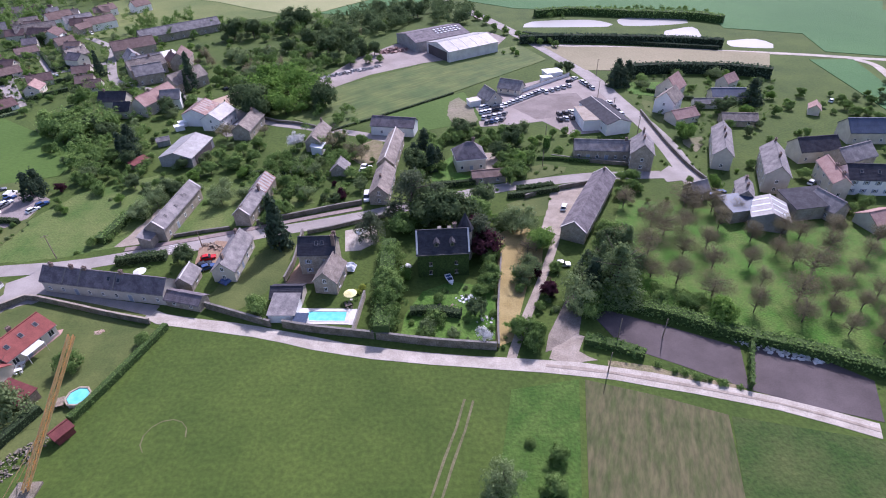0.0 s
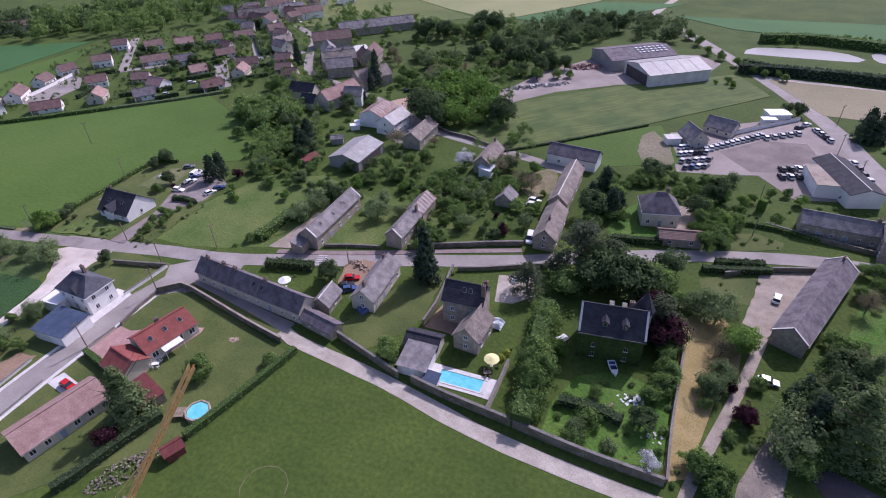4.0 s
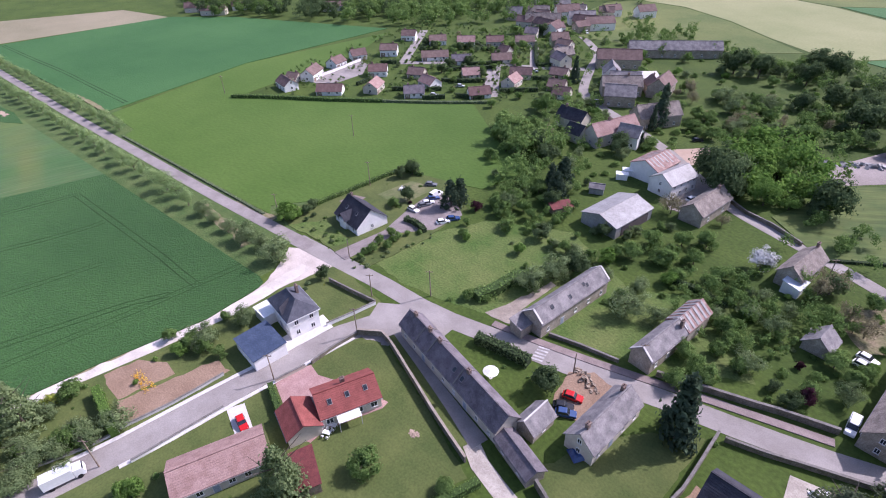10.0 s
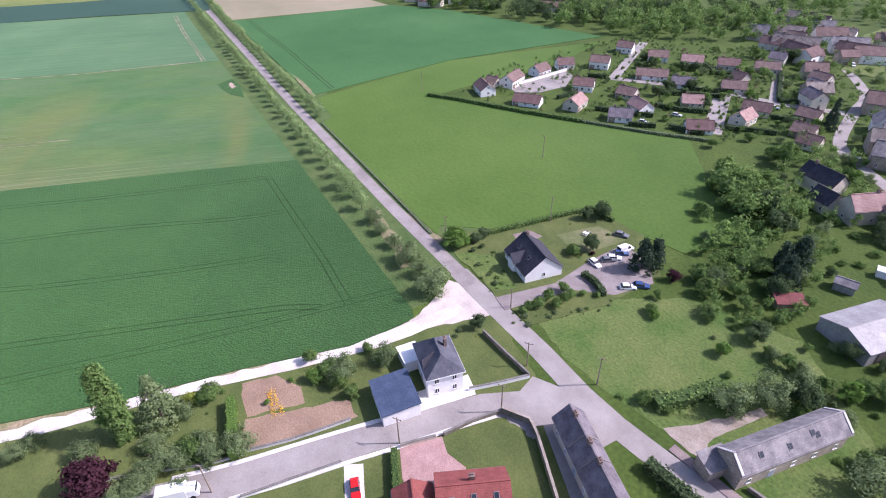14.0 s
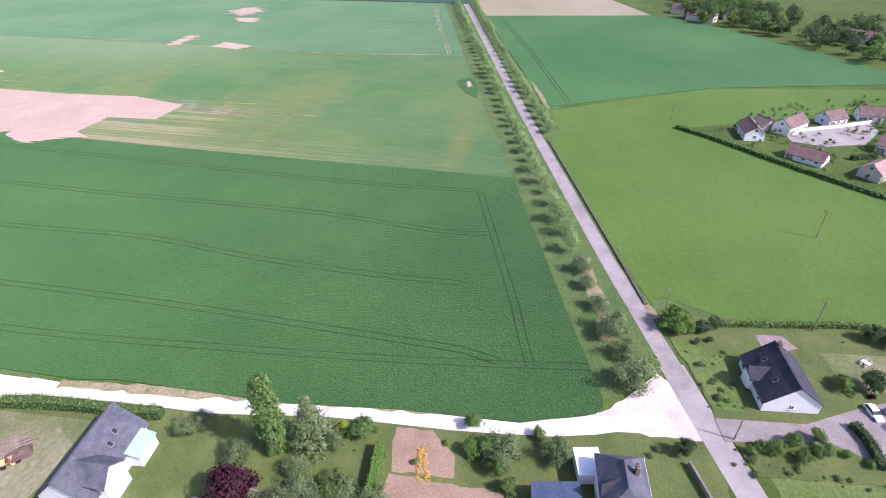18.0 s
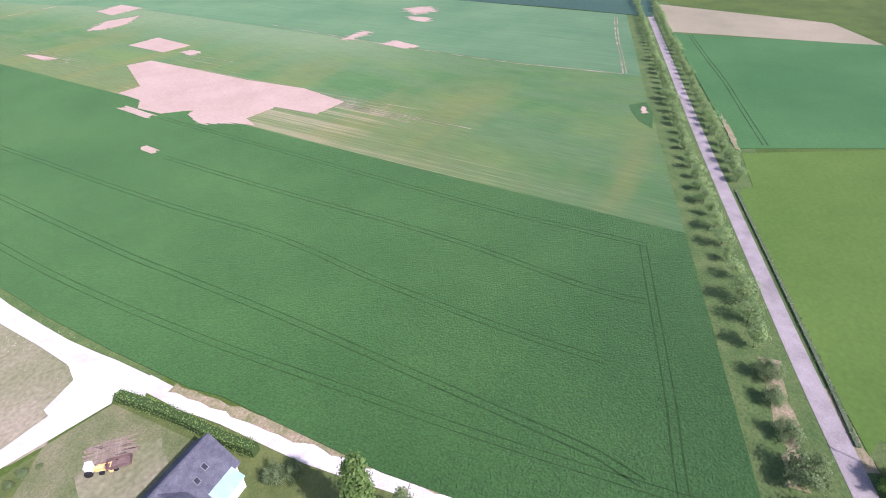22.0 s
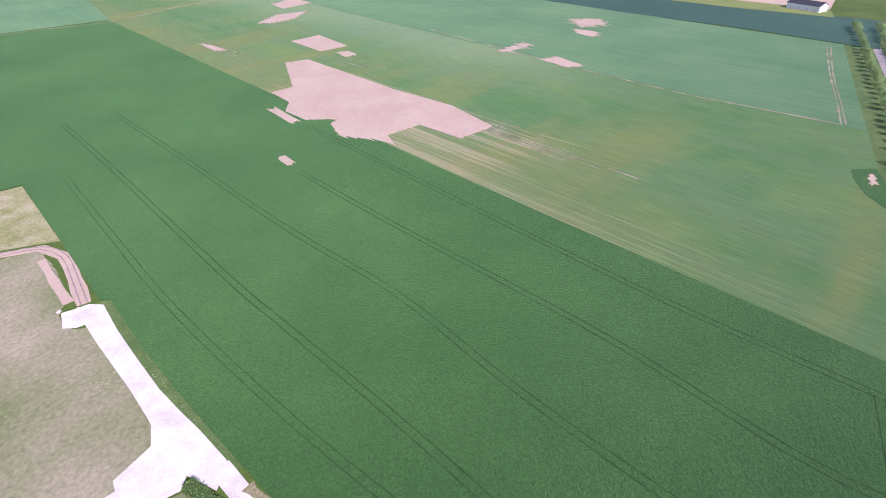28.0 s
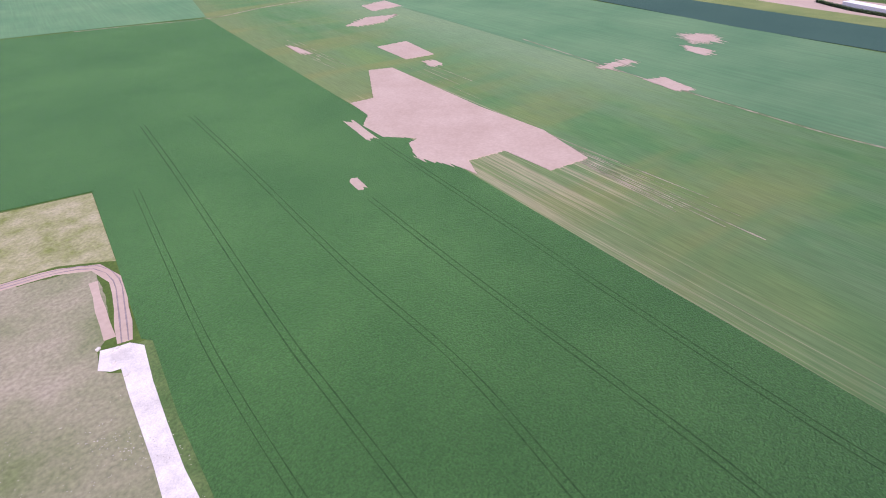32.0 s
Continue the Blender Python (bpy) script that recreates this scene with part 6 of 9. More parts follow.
estate_houses([(-276.2, 186.3, -9, 11.3, 5.6, "BW"), (-284.0, 195.1, 22, 6.5, 4.2, "BC"), (-279.8, 203.4, 121, 12.1, 6.2, "BW"), (-287.0, 223.9, 105, 8.9, 5.4, "BW"), (-289.7, 240.8, 70, 8.6, 5.4, "BW"), (-281.8, 257.3, 41, 9.6, 6.2, "BW"), (-297.8, 287.3, 35, 8.6, 6.0, "BW"), (-257.6, 229.3, 44, 9.4, 5.6, "RW"), (-240.1, 212.1, 120, 10.1, 5.6, "PC"), (-253.5, 196.2, 41, 12.2, 4.6, "RW"), (-220.0, 220.3, 46, 9.4, 5.0, "SW"), (-223.9, 234.1, -6, 9.4, 5.2, "PW"), (-240.0, 240.5, 26, 8.2, 4.8, "BC")], 7.2, "estate houses along the pasture")
estate_houses([(-255.1, 268.0, 47, 14.6, 4.8, "BW"), (-276.7, 291.3, 50, 10.0, 5.4, "BW"), (-261.7, 300.5, 42, 10.4, 5.4, "PW"), (-248.1, 310.8, 42, 10.0, 5.6, "RC"), (-235.2, 322.9, 43, 11, 5.4, "BC"), (-238.5, 271.9, 44, 10.2, 4.8, "SW"), (-229.1, 297.6, 2, 6.5, 5.8, "BC"), (-223.4, 287.5, 45, 10.4, 4.8, "BC"), (-218.5, 257.6, 52, 8.6, 4.8, "PC"), (-198.9, 273.6, 32, 10.8, 5.2, "BC"), (-194.2, 260.6, 103, 9, 5.6, "PC"), (-196.5, 239.4, 54, 10, 4.6, "RW")], 7.0, "estate houses on the back streets")
estate_houses([(-184.6, 286.4, 16, 8.4, 4.8, "BC"), (-174.9, 270.8, 18, 8.0, 4.8, "BC"), (-167.2, 263.6, 17, 7.6, 4.8, "BC"), (-194.0, 300.6, -20, 9, 7.4, "SC"), (-201.7, 313.9, -7, 9, 7.0, "SC"), (-209.3, 326.2, 3, 8.6, 6.6, "BC"), (-219.7, 336.7, 1, 8.8, 6.4, "BC"), (-241.5, 337.9, 25, 7.5, 6.4, "SC")], 7.4, "houses along the village street")
estate([(-254.2, 366.4, 31, 2), (-272.2, 384.6, 30, 1.4), (-236.7, 354.5, 99), (-238.6, 387.6, 46, 1.6), (-221.7, 382, 49, 1.4), (-281.6, 370.5, 30), (-257, 397.8, 56, 1.5), (-235, 419.5, 56), (-216, 430.4, 56), (-271.6, 412.1, 30)], 14, 10, 5, 9, "old village houses on the skyline", None)
estate([(-471.2, 242.6, 44, 1.8), (-493.8, 237.8, 52, 1.4), (-407.8, 311, 47, 1.8), (-472.1, 264.1, 60)], 13, 9, 4, 7.5, "houses at the wood edge", None)
estate([(-263.4, 359.7, 18), (-264.2, 380.3, 19), (-238, 356.8, 62), (-302.3, 424.4, 13, 1.6), (-284.5, 425.4, 12, 1.5), (-255.7, 409.8, 20), (-232.4, 383.6, 18, 1.6), (-236.7, 415.6, 30)], 12, 9, 4, 7.5, "old village houses seen from the meadow", None)

estate([(-280, 411.6, 17, 1.6), (-246.7, 359, -7, 1.6), (-239.9, 393.4, 41, 1.3), (-218.8, 334.4, 49), (-199.8, 310.4, 60), (-226.7, 369.3, 66), (-168.8, 324.8, 17, 1.2), (-153.6, 294.9, 32, 1.5), (-139.3, 295.1, -48)], 12, 9, 4.6, 8.2, "old houses along the village street", STONE)

# ---------------------------------------------------------------- trees, hedges
def leaf_mesh(name, spots, rng, size, material, flat_=0.0):
    """Small bent leaf clumps at the given (place, outward) spots, as one mesh."""
    n = len(spots)
    c = np.array([s[0] for s in spots], float)
    o = np.array([s[1] for s in spots], float) + rng.normal(0, 0.55, (n, 3))
    o[:, 2] += flat_
    o /= np.linalg.norm(o, axis=1)[:, None] + 1e-9
    u = np.cross(o, rng.normal(0, 1, (n, 3)))
    u /= np.linalg.norm(u, axis=1)[:, None] + 1e-9
    v = np.cross(o, u)
    s = size * rng.uniform(0.6, 1.35, (n, 1))
    q = rng.uniform(0.6, 1.0, (n, 1))
    verts = np.concatenate([c - u * s, c - v * s * q + o * s * 0.25, c + u * s, c + v * s * q + o * s * 0.25], 1).reshape(-1, 3)
    me = bpy.data.meshes.new(name)
    me.from_pydata(verts.tolist(), [], [(4 * i, 4 * i + 1, 4 * i + 2, 4 * i + 3) for i in range(n)])
    me.materials.append(material)
    return me


def trunk_mesh(name, rng, h, r, limbs, top=0.75, spread=0.35):
    bm = bmesh.new()

    def limb(a, b, r0, r1):
        d = (b - a).normalized()
        s = d.orthogonal().normalized()
        t = d.cross(s)
        rings = [[bm.verts.new(p + (s * math.cos(k * 1.2566) + t * math.sin(k * 1.2566)) * rr) for k in range(5)] for p, rr in ((a, r0), (b, r1))]
        for k in range(5):
            j = (k + 1) % 5
            bm.faces.new((rings[0][k], rings[0][j], rings[1][j], rings[1][k]))

    m = Vector((rng.uniform(-0.2, 0.2), rng.uniform(-0.2, 0.2), h * 0.4))
    t = Vector((rng.uniform(-0.3, 0.3), rng.uniform(-0.3, 0.3), h * top))
    limb(Vector((0, 0, -0.3)), m, r, r * 0.7), limb(m, t, r * 0.7, r * 0.2)
    for k in range(limbs):
        f, a = rng.uniform(0.25, 0.8), rng.uniform(0, 6.28)
        p = Vector((0, 0, 0)).lerp(t, f)
        limb(p, p + Vector((math.cos(a) * h * spread, math.sin(a) * h * spread, h * rng.uniform(0.12, 0.28))), r * 0.4, r * 0.1)
    return mesh_of(bm, name, BARK)


def crown_spots(rng, h, lo, rad, clumps, per, clump_r, shape="round"):
    spots, lobes = [], []
    for k in range(7):
        a, f = 6.283 * (k + rng.uniform(-0.3, 0.3)) / 6, (0.0 if k == 6 else rng.uniform(0.42, 0.66))
        lobes.append((math.cos(a) * f, math.sin(a) * f, rng.uniform(0.2, 0.5) if k == 6 else rng.uniform(-0.5, 0.35), rng.uniform(0.4, 0.62)))
    for _ in range(clumps):
        if shape == "cone":
            f = rng.uniform(0, 1) ** 0.75
            a, z = rng.uniform(0, 6.283), h * (1 - f * (1 - lo))
            rr = rad * f * rng.uniform(0.55, 1.05)
            c = np.array([math.cos(a) * rr, math.sin(a) * rr, z])
            out = np.array([math.cos(a), math.sin(a), -0.1])
        elif shape == "column":
            a, f = rng.uniform(0, 6.283), rng.uniform(0, 1)
            rr = rad * math.sin(math.pi * (0.12 + 0.85 * f)) ** 0.6 * rng.uniform(0.5, 1)
            c = np.array([math.cos(a) * rr, math.sin(a) * rr, h * (lo + (1 - lo) * f)])
            out = np.array([math.cos(a), math.sin(a), 0.4])
        elif shape == "tier":
            k, a = int(rng.integers(0, 6)), rng.uniform(0, 6.283)
            rr = rad * (1.05 - 0.14 * k) * rng.uniform(0.25, 1)
            c = np.array([math.cos(a) * rr, math.sin(a) * rr, h * (lo + (1 - lo) * (k + 0.5) / 6) + rng.normal(0, 0.15)])
            out = np.array([0, 0, 1.0])
        else:
            d = rng.normal(0, 1, 3)
            d /= np.linalg.norm(d)
            hz = h * (1 - lo) / 2
            lx, ly, lz, lr = lobes[int(rng.integers(0, 7))]
            f = lr * rng.uniform(0.6, 1.0)
            p = np.array([lx + d[0] * f, ly + d[1] * f, lz + d[2] * f])
            c = np.array([p[0] * rad, p[1] * rad, h * (1 + lo) / 2 + p[2] * hz])
            out = 0.5 * d + p
        for _ in range(per):
            e = rng.normal(0, 1, 3) * clump_r * 0.5 * (1, 1, 0.75)
            spots.append((c + e, out + e / clump_r))
    return spots


PROTO = {}
WORDS = {
    "oak": ("green", "leafy broad green tree with dense crown"), "lime": ("bright", "fresh green leafy garden tree"), "yew": ("dark", "dark green dense evergreen tree"),
    "bare": ("brown", "budding tree with brown twiggy crown"), "birch": ("grey", "airy grey-green tree in spring leaf"), "beech": ("purple", "purple-leaved ornamental tree with rounded crown"),
    "orchard": ("twig", "old fruit tree with bare grey branches and first buds"),
    "blossom": ("white", "white flowering tree in full bloom"), "spruce": ("needle", "tall dark spruce with drooping boughs"), "cedar": ("cedar", "spreading dark cedar with tiered boughs"),
    "poplar": ("green", "tall narrow green poplar tree"), "larch": ("grey", "pale green conifer with hanging boughs"), "avenue": ("avenue", "small pale avenue tree in spring leaf"),
    "bush": ("green", "rounded leafy green garden shrub"), "gold": ("yellow", "bright yellow-green garden shrub"), "pine": ("needle", "dark bushy pointed conifer tree"), "scrub": ("grey", "grey-green loose flowering shrub"),
}


def proto(kind, variant):
    key = (kind, variant)
    if key in PROTO:
        return PROTO[key]
    rng = np.random.default_rng(100 + 17 * variant + sum(map(ord, kind)))
    R = random.Random(int(rng.integers(1, 9999)))
    leaf, label = WORDS[kind]
    M = LEAF[leaf]
    v = 1 + 0.12 * (variant - 1)
    if kind in ("oak", "lime", "yew", "beech"):
        spots, size, tr = crown_spots(rng, 10, 0.14, 4.3 * v, 74, 46, 1.25), 0.33, trunk_mesh(kind, R, 10, 0.28, 6)
    elif kind == "blossom":
        spots, size, tr = crown_spots(rng, 10, 0.12, 4.6 * v, 44, 34, 1.3), 0.36, trunk_mesh(kind, R, 10, 0.25, 6)
    elif kind == "birch":
        spots, size, tr = crown_spots(rng, 10, 0.1, 4.7 * v, 80, 34, 1.4), 0.27, trunk_mesh(kind, R, 10, 0.22, 9, 0.85)
    elif kind == "bare":
        spots, size, tr = crown_spots(rng, 10, 0.18, 4.2 * v, 50, 30, 1.5), 0.24, trunk_mesh(kind, R, 10, 0.24, 16, 0.8, 0.42)
    elif kind == "orchard":
        spots, size, tr = crown_spots(rng, 10, 0.16, 4.9 * v, 96, 26, 1.5), 0.14, trunk_mesh(kind, R, 10, 0.26, 34, 0.85, 0.36)
    elif kind == "avenue":
        spots, size, tr = crown_spots(rng, 10, 0.16, 3.5 * v, 46, 26, 1.3), 0.24, trunk_mesh(kind, R, 10, 0.2, 10, 0.85, 0.3)
    elif kind == "spruce":
        spots, size, tr = crown_spots(rng, 10, 0.06, 2.3 * v, 120, 14, 0.6, "cone"), 0.3, trunk_mesh(kind, R, 10, 0.2, 0, 0.95)
    elif kind == "larch":
        spots, size, tr = crown_spots(rng, 10, 0.06, 3.3 * v, 170, 26, 0.6, "cone"), 0.17, trunk_mesh(kind, R, 10, 0.2, 6, 0.95)
    elif kind == "pine":
        spots, size, tr = crown_spots(rng, 10, 0.04, 3.2 * v, 90, 16, 0.9, "cone"), 0.36, trunk_mesh(kind, R, 10, 0.2, 0, 0.95)
    elif kind == "poplar":
        spots, size, tr = crown_spots(rng, 10, 0.06, 1.1 * v, 150, 44, 0.42, "column"), 0.13, trunk_mesh(kind, R, 10, 0.2, 4, 0.9, 0.1)
    elif kind == "cedar":
        spots, size, tr = crown_spots(rng, 10, 0.2, 4.8 * v, 130, 30, 0.8, "tier"), 0.2, trunk_mesh(kind, R, 10, 0.35, 8, 0.9, 0.4)
    else:
        spots, size, tr = crown_spots(rng, 10, 0.0, 6.6 * v, 64, 34, 1.8), 0.42, trunk_mesh(kind, R, 10, 0.2, 5)
    if kind in ("bush", "gold", "scrub"):
        e = new("shrub", leaf_mesh(kind, spots, rng, size, M, 0.3))
        tagged(e, label, "shrub")
        PROTO[key] = [e, False]
        return PROTO[key]
    e = new(kind + "_tree")
    tagged(e, label, "tree")
    for nm, me in (("trunk", tr), ("crown", leaf_mesh(kind, spots, rng, size, M, 0.3))):
        o = new(nm, me)
        o.parent = e
    PROTO[key] = [e, False]
    return PROTO[key]


tree_rnd = random.Random(3)


def plant(kind, rows, group=""):
    """Trees or shrubs of one kind at (x, y, height)."""
    for x, y, h in rows:
        p = proto(kind, tree_rnd.randrange(3))
        s = h / 10
        w = s * tree_rnd.uniform(0.88, 1.14)
        m = pose(x, y, -0.3 * s, 0, 0, tree_rnd.uniform(0, 360)) @ Matrix.Diagonal((w * tree_rnd.uniform(0.88, 1.15), w * tree_rnd.uniform(0.88, 1.15), s, 1))
        if p[1]:
            o = copy_thing(p[0], m)
        else:
            o, p[1] = p[0], True
            o.matrix_basis = m
        if group:
            o["group"] = group


def hedge(name, label, pts, width, h, leaf="green", size=0.14, dens=17):
    """A clipped or wild hedge: a solid core with leaf clumps all over it."""
    rng = np.random.default_rng(int(abs(pts[0][0]) * 7 + abs(pts[-1][1]) * 3) % 9973)
    line, spots = curve_points(pts, 2.0), []
    for a, b in zip(line, line[1:]):
        d = b - a
        if d.length < 1e-4:
            continue
        n = Vector((-d.y, d.x, 0)).normalized()
        for _ in range(int(d.length * (2 * h + width) * dens / 2) + 1):
            t, s = rng.uniform(0, 1), rng.uniform(0, 2 * h + width)
            wob = 0.12 * width * rng.normal()
            if s < h:
                off, z, o = -width / 2 + wob, s, -n
            elif s < h + width:
                off, z, o = s - h - width / 2, h + 0.1 * h * rng.normal() * 0.6, Vector((0, 0, 1))
            else:
                off, z, o = width / 2 + wob, s - h - width, n
            p = a.lerp(b, t) + n * off
            spots.append(((p.x, p.y, max(0.1, z)), tuple(o)))
    e = tagged(new(name), label, "hedge")
    part("core", ribbon(pts, width * 0.86, -0.1, h * 0.93, 2.0), LEAF_CORE[leaf], e)
    o = new("foliage", leaf_mesh(name, spots, rng, size, LEAF[leaf], 0.1))
    o.parent = e
    return e


LEAF_CORE = {k: mat(k + "_hedge_core", tuple(0.8 * c for c in a), a, 2.0, 0.95, 0.05, 5.0) for k, a in (("green", (0.05, 0.09, 0.022)), ("dark", (0.03, 0.05, 0.02)), ("bright", (0.08, 0.15, 0.025)), ("needle", (0.02, 0.034, 0.017)), ("grey", (0.1, 0.13, 0.07)))}


def wood(name, label, outline, n, h0, h1, kinds, seed):
    """A far wood as one mesh: many crowns of leaf clumps inside an outline."""
    rng = np.random.default_rng(seed)
    pts, spots = np.array(outline), []
    lo, hi = pts.min(0), pts.max(0)
    made = 0
    while made < n:
        p = rng.uniform(lo, hi)
        inside = False
        for i in range(len(pts)):
            a, b = pts[i], pts[i - 1]
            if (a[1] > p[1]) != (b[1] > p[1]) and p[0] < (b[0] - a[0]) * (p[1] - a[1]) / (b[1] - a[1]) + a[0]:
                inside = not inside
        if not inside:
            continue
        made += 1
        h = rng.uniform(h0, h1)
        for c, o in crown_spots(rng, h, 0.1, h * 0.36, 18, 13, h * 0.15):
            spots.append((c + np.array([p[0], p[1], 0]), o))
    ob = new(name, leaf_mesh(name, spots, rng, (h0 + h1) * 0.025, LEAF[kinds], 0.3))
    return tagged(ob, label, "wood", kind="stuff")


def clear_of(x, y, gap):
    """Whether a place is free of buildings and roads."""
    for cx, cy, a, b, r in BUILT:
        dx, dy = x - cx, y - cy
        u, v = dx * math.cos(r) + dy * math.sin(r), -dx * math.sin(r) + dy * math.cos(r)
        if abs(u) < a + gap and abs(v) < b + gap:
            return False
    return all((x - q[0]) ** 2 + (y - q[1]) ** 2 > (q[2] + gap) ** 2 for q in LANES)


def scatter(outline, n, h0, h1, kinds, group, seed):
    """Trees and shrubs strewn over a garden, off the buildings and roads."""
    rng, pts = random.Random(seed), outline
    lo, hi = [min(p[i] for p in pts) for i in (0, 1)], [max(p[i] for p in pts) for i in (0, 1)]
    made = tries = 0
    while made < n and tries < n * 60:
        tries += 1
        x, y = rng.uniform(lo[0], hi[0]), rng.uniform(lo[1], hi[1])
        inside = False
        for a, b in zip(pts, pts[1:] + pts[:1]):
            if (a[1] > y) != (b[1] > y) and x < (b[0] - a[0]) * (y - a[1]) / (b[1] - a[1]) + a[0]:
                inside = not inside
        h = rng.uniform(h0, h1)
        if inside and clear_of(x, y, 0.28 * h):
            plant(rng.choice(kinds), [(x, y, h)], group)
            made += 1


# gardens of the manor
G1 = "trees of the manor garden"
plant("oak", [(-14.5, 105.4, 7), (-13.4, 98.7, 7.5), (-13.5, 91.6, 7), (-12.6, 103.2, 6.5), (-14.2, 90.4, 6), (-12.3, 94, 8)], G1)
plant("oak", [(-13.4, 118.2, 8), (-11.6, 131.3, 11), (12.3, 109.2, 8), (8.9, 102.3, 6), (19.5, 86.9, 8), (17.6, 88.8, 7), (-44.5, 97.4, 7)], G1)
plant("cedar", [(-9, 141.0, 15), (-20.5, 128.4, 9.5), (-1.5, 142, 10)], G1)
plant("yew", [(-4, 134.6, 11), (5.2, 134.4, 12), (1.4, 133.6, 11), (7.4, 95.5, 5), (5.3, 121, 6)], G1)
plant("oak", [(10.8, 138.5, 11), (-7.3, 137.5, 9), (7.6, 132.9, 9), (12.9, 119.5, 9), (11.3, 105.7, 7)], G1)
plant("beech", [(8.9, 126.4, 9), (11.1, 119.3, 9), (25.9, 102, 5), (24.3, 114.1, 4.5)], G1)
plant("lime", [(27, 121.2, 8), (16.5, 89.2, 6), (-9.9, 110, 4), (25.7, 120.2, 6), (-16.2, 111.2, 6), (-12.4, 94.5, 6)], G1)
plant("birch", [(23.1, 130, 9), (20.6, 134.1, 7), (20.1, 107, 6), (22.6, 111.3, 6), (18.3, 132, 6), (-2.6, 140.8, 9)], G1)
plant("bush", [(-2.4, 93.8, 3.6), (-7, 98.8, 3.4), (-4.6, 88.9, 3), (-1.3, 100.6, 2.6), (5, 92.8, 3.4), (8.6, 90, 3), (25.6, 95.5, 4), (12.8, 84.6, 4), (1.9, 98.2, 2.6), (3.2, 92.3, 2.4), (8.8, 98.6, 4.5), (11.7, 95.3, 4.5), (10.7, 90.5, 4), (-7.9, 93.3, 3.5), (0.8, 89.6, 2.5), (-34, 92.4, 1.2), (-21.1, 105.2, 2), (-22, 102.2, 2), (-20.2, 108.2, 2.2)], "shrubs of the manor garden")
plant("scrub", [(-4.1, 90.7, 3.4), (2, 89.1, 2.2), (-6.2, 95.7, 2.6), (5, 87.9, 2)], "shrubs of the manor garden")
plant("blossom", [(8.6, 86.5, 4.6)])
plant("spruce", [(-46.5, 126.7, 17)])
plant("gold", [(-21.7, 104.8, 1.6), (-20.9, 106.6, 1.4)])
# behind the main road
G2 = "trees in the village gardens"
plant("birch", [(-92.6, 143.2, 8), (-90.8, 150.5, 9), (-90.3, 160.5, 8), (-98.5, 161.4, 6), (-93.1, 163.4, 6), (-72.3, 160.4, 8), (-70.4, 150.6, 8.5), (-49.3, 177.9, 6), (-43.3, 167.8, 6), (-43.5, 152.5, 6), (-43.1, 176.3, 6)], G2)
plant("oak", [(-73.6, 175.2, 8), (-80.7, 172, 8), (-73.6, 186.5, 8), (-79.6, 180.3, 8), (-68.3, 190.3, 8), (-67.5, 180.6, 7), (-51.9, 160.6, 7), (-50, 152.5, 6), (-44.3, 151, 7), (-50.5, 143.5, 8), (-54.6, 147.1, 7), (-52.2, 138.5, 7), (-48, 143.8, 7), (-73.3, 178.3, 7), (-101.6, 129.8, 4), (-98.1, 132.3, 4), (-121.4, 149, 4), (-48.8, 158.4, 6), (-83.9, 169.9, 6), (-73.7, 154.2, 6)], G2)
plant("bare", [(-83.8, 200.8, 8), (-38.2, 192.7, 9), (-28.5, 179.5, 8), (-32.3, 182.4, 8), (-40, 186.9, 7), (-69.9, 204.2, 4)], G2)
plant("scrub", [(-49.3, 169.8, 5), (-52, 171.7, 4), (-46.1, 170.7, 5), (-41, 165.7, 4), (-54.4, 170, 4), (-101.9, 133.4, 3), (-108.5, 155.5, 3), (-38.3, 165.1, 4)], "garden shrubs")
plant("beech", [(-35.7, 160.4, 4.5), (-31.9, 151.7, 5)], G2)
plant("blossom", [(-54.1, 190, 6.5)])
plant("bush", [(-43.4, 178, 4), (-29.3, 163.6, 5), (-30.5, 154.8, 3.5), (-31.6, 148.5, 3), (-30.9, 160.8, 4), (-27.4, 161.1, 4), (-34.5, 165.4, 4), (-26.3, 166.9, 3.5), (-76, 151.3, 4), (-37.2, 147.7, 3), (-37.5, 156, 4), (-25.6, 158.8, 3), (-74.5, 122.2, 3.6), (-74.9, 119.5, 2.5), (-85.6, 119, 3), (-80.3, 118.4, 3), (-73.4, 115.4, 2.5), (-100.9, 131.2, 3), (-104.3, 126.2, 2.5), (-40.5, 130.4, 2.5)], "garden shrubs")
plant("yew", [(-70.4, 119.4, 6), (-73.4, 119.6, 4)], G2)
# scrub behind the black-roofed house and the sheds
plant("oak", [(-122.2, 173.7, 8), (-120.6, 165.7, 8), (-126.5, 185.7, 8), (-114, 160, 6), (-114.8, 179.1, 6), (-112.4, 169.5, 6), (-88.3, 163.2, 6), (-106.8, 183.6, 5), (-125, 168.3, 7), (-117.2, 171.6, 7), (-105.3, 171.5, 5), (-95, 162, 6), (-120.9, 184.5, 8)], "scrub trees by the sheds")
plant("pine", [(-118.9, 188.3, 10), (-117.5, 193.1, 11), (-114.5, 185.1, 9), (-135.5, 158.5, 9), (-135.2, 162.4, 9)], "conifers by the sheds")
plant("bush", [(-119, 210.5, 6), (-111.6, 209.8, 6), (-112.7, 217.9, 6), (-120.8, 221.6, 6), (-130.8, 221.3, 6), (-125.8, 205.8, 6), (-132.5, 212.1, 7), (-114.1, 202.5, 4), (-113, 195.3, 4), (-114.2, 206.6, 5)], "shrubs by the farm")
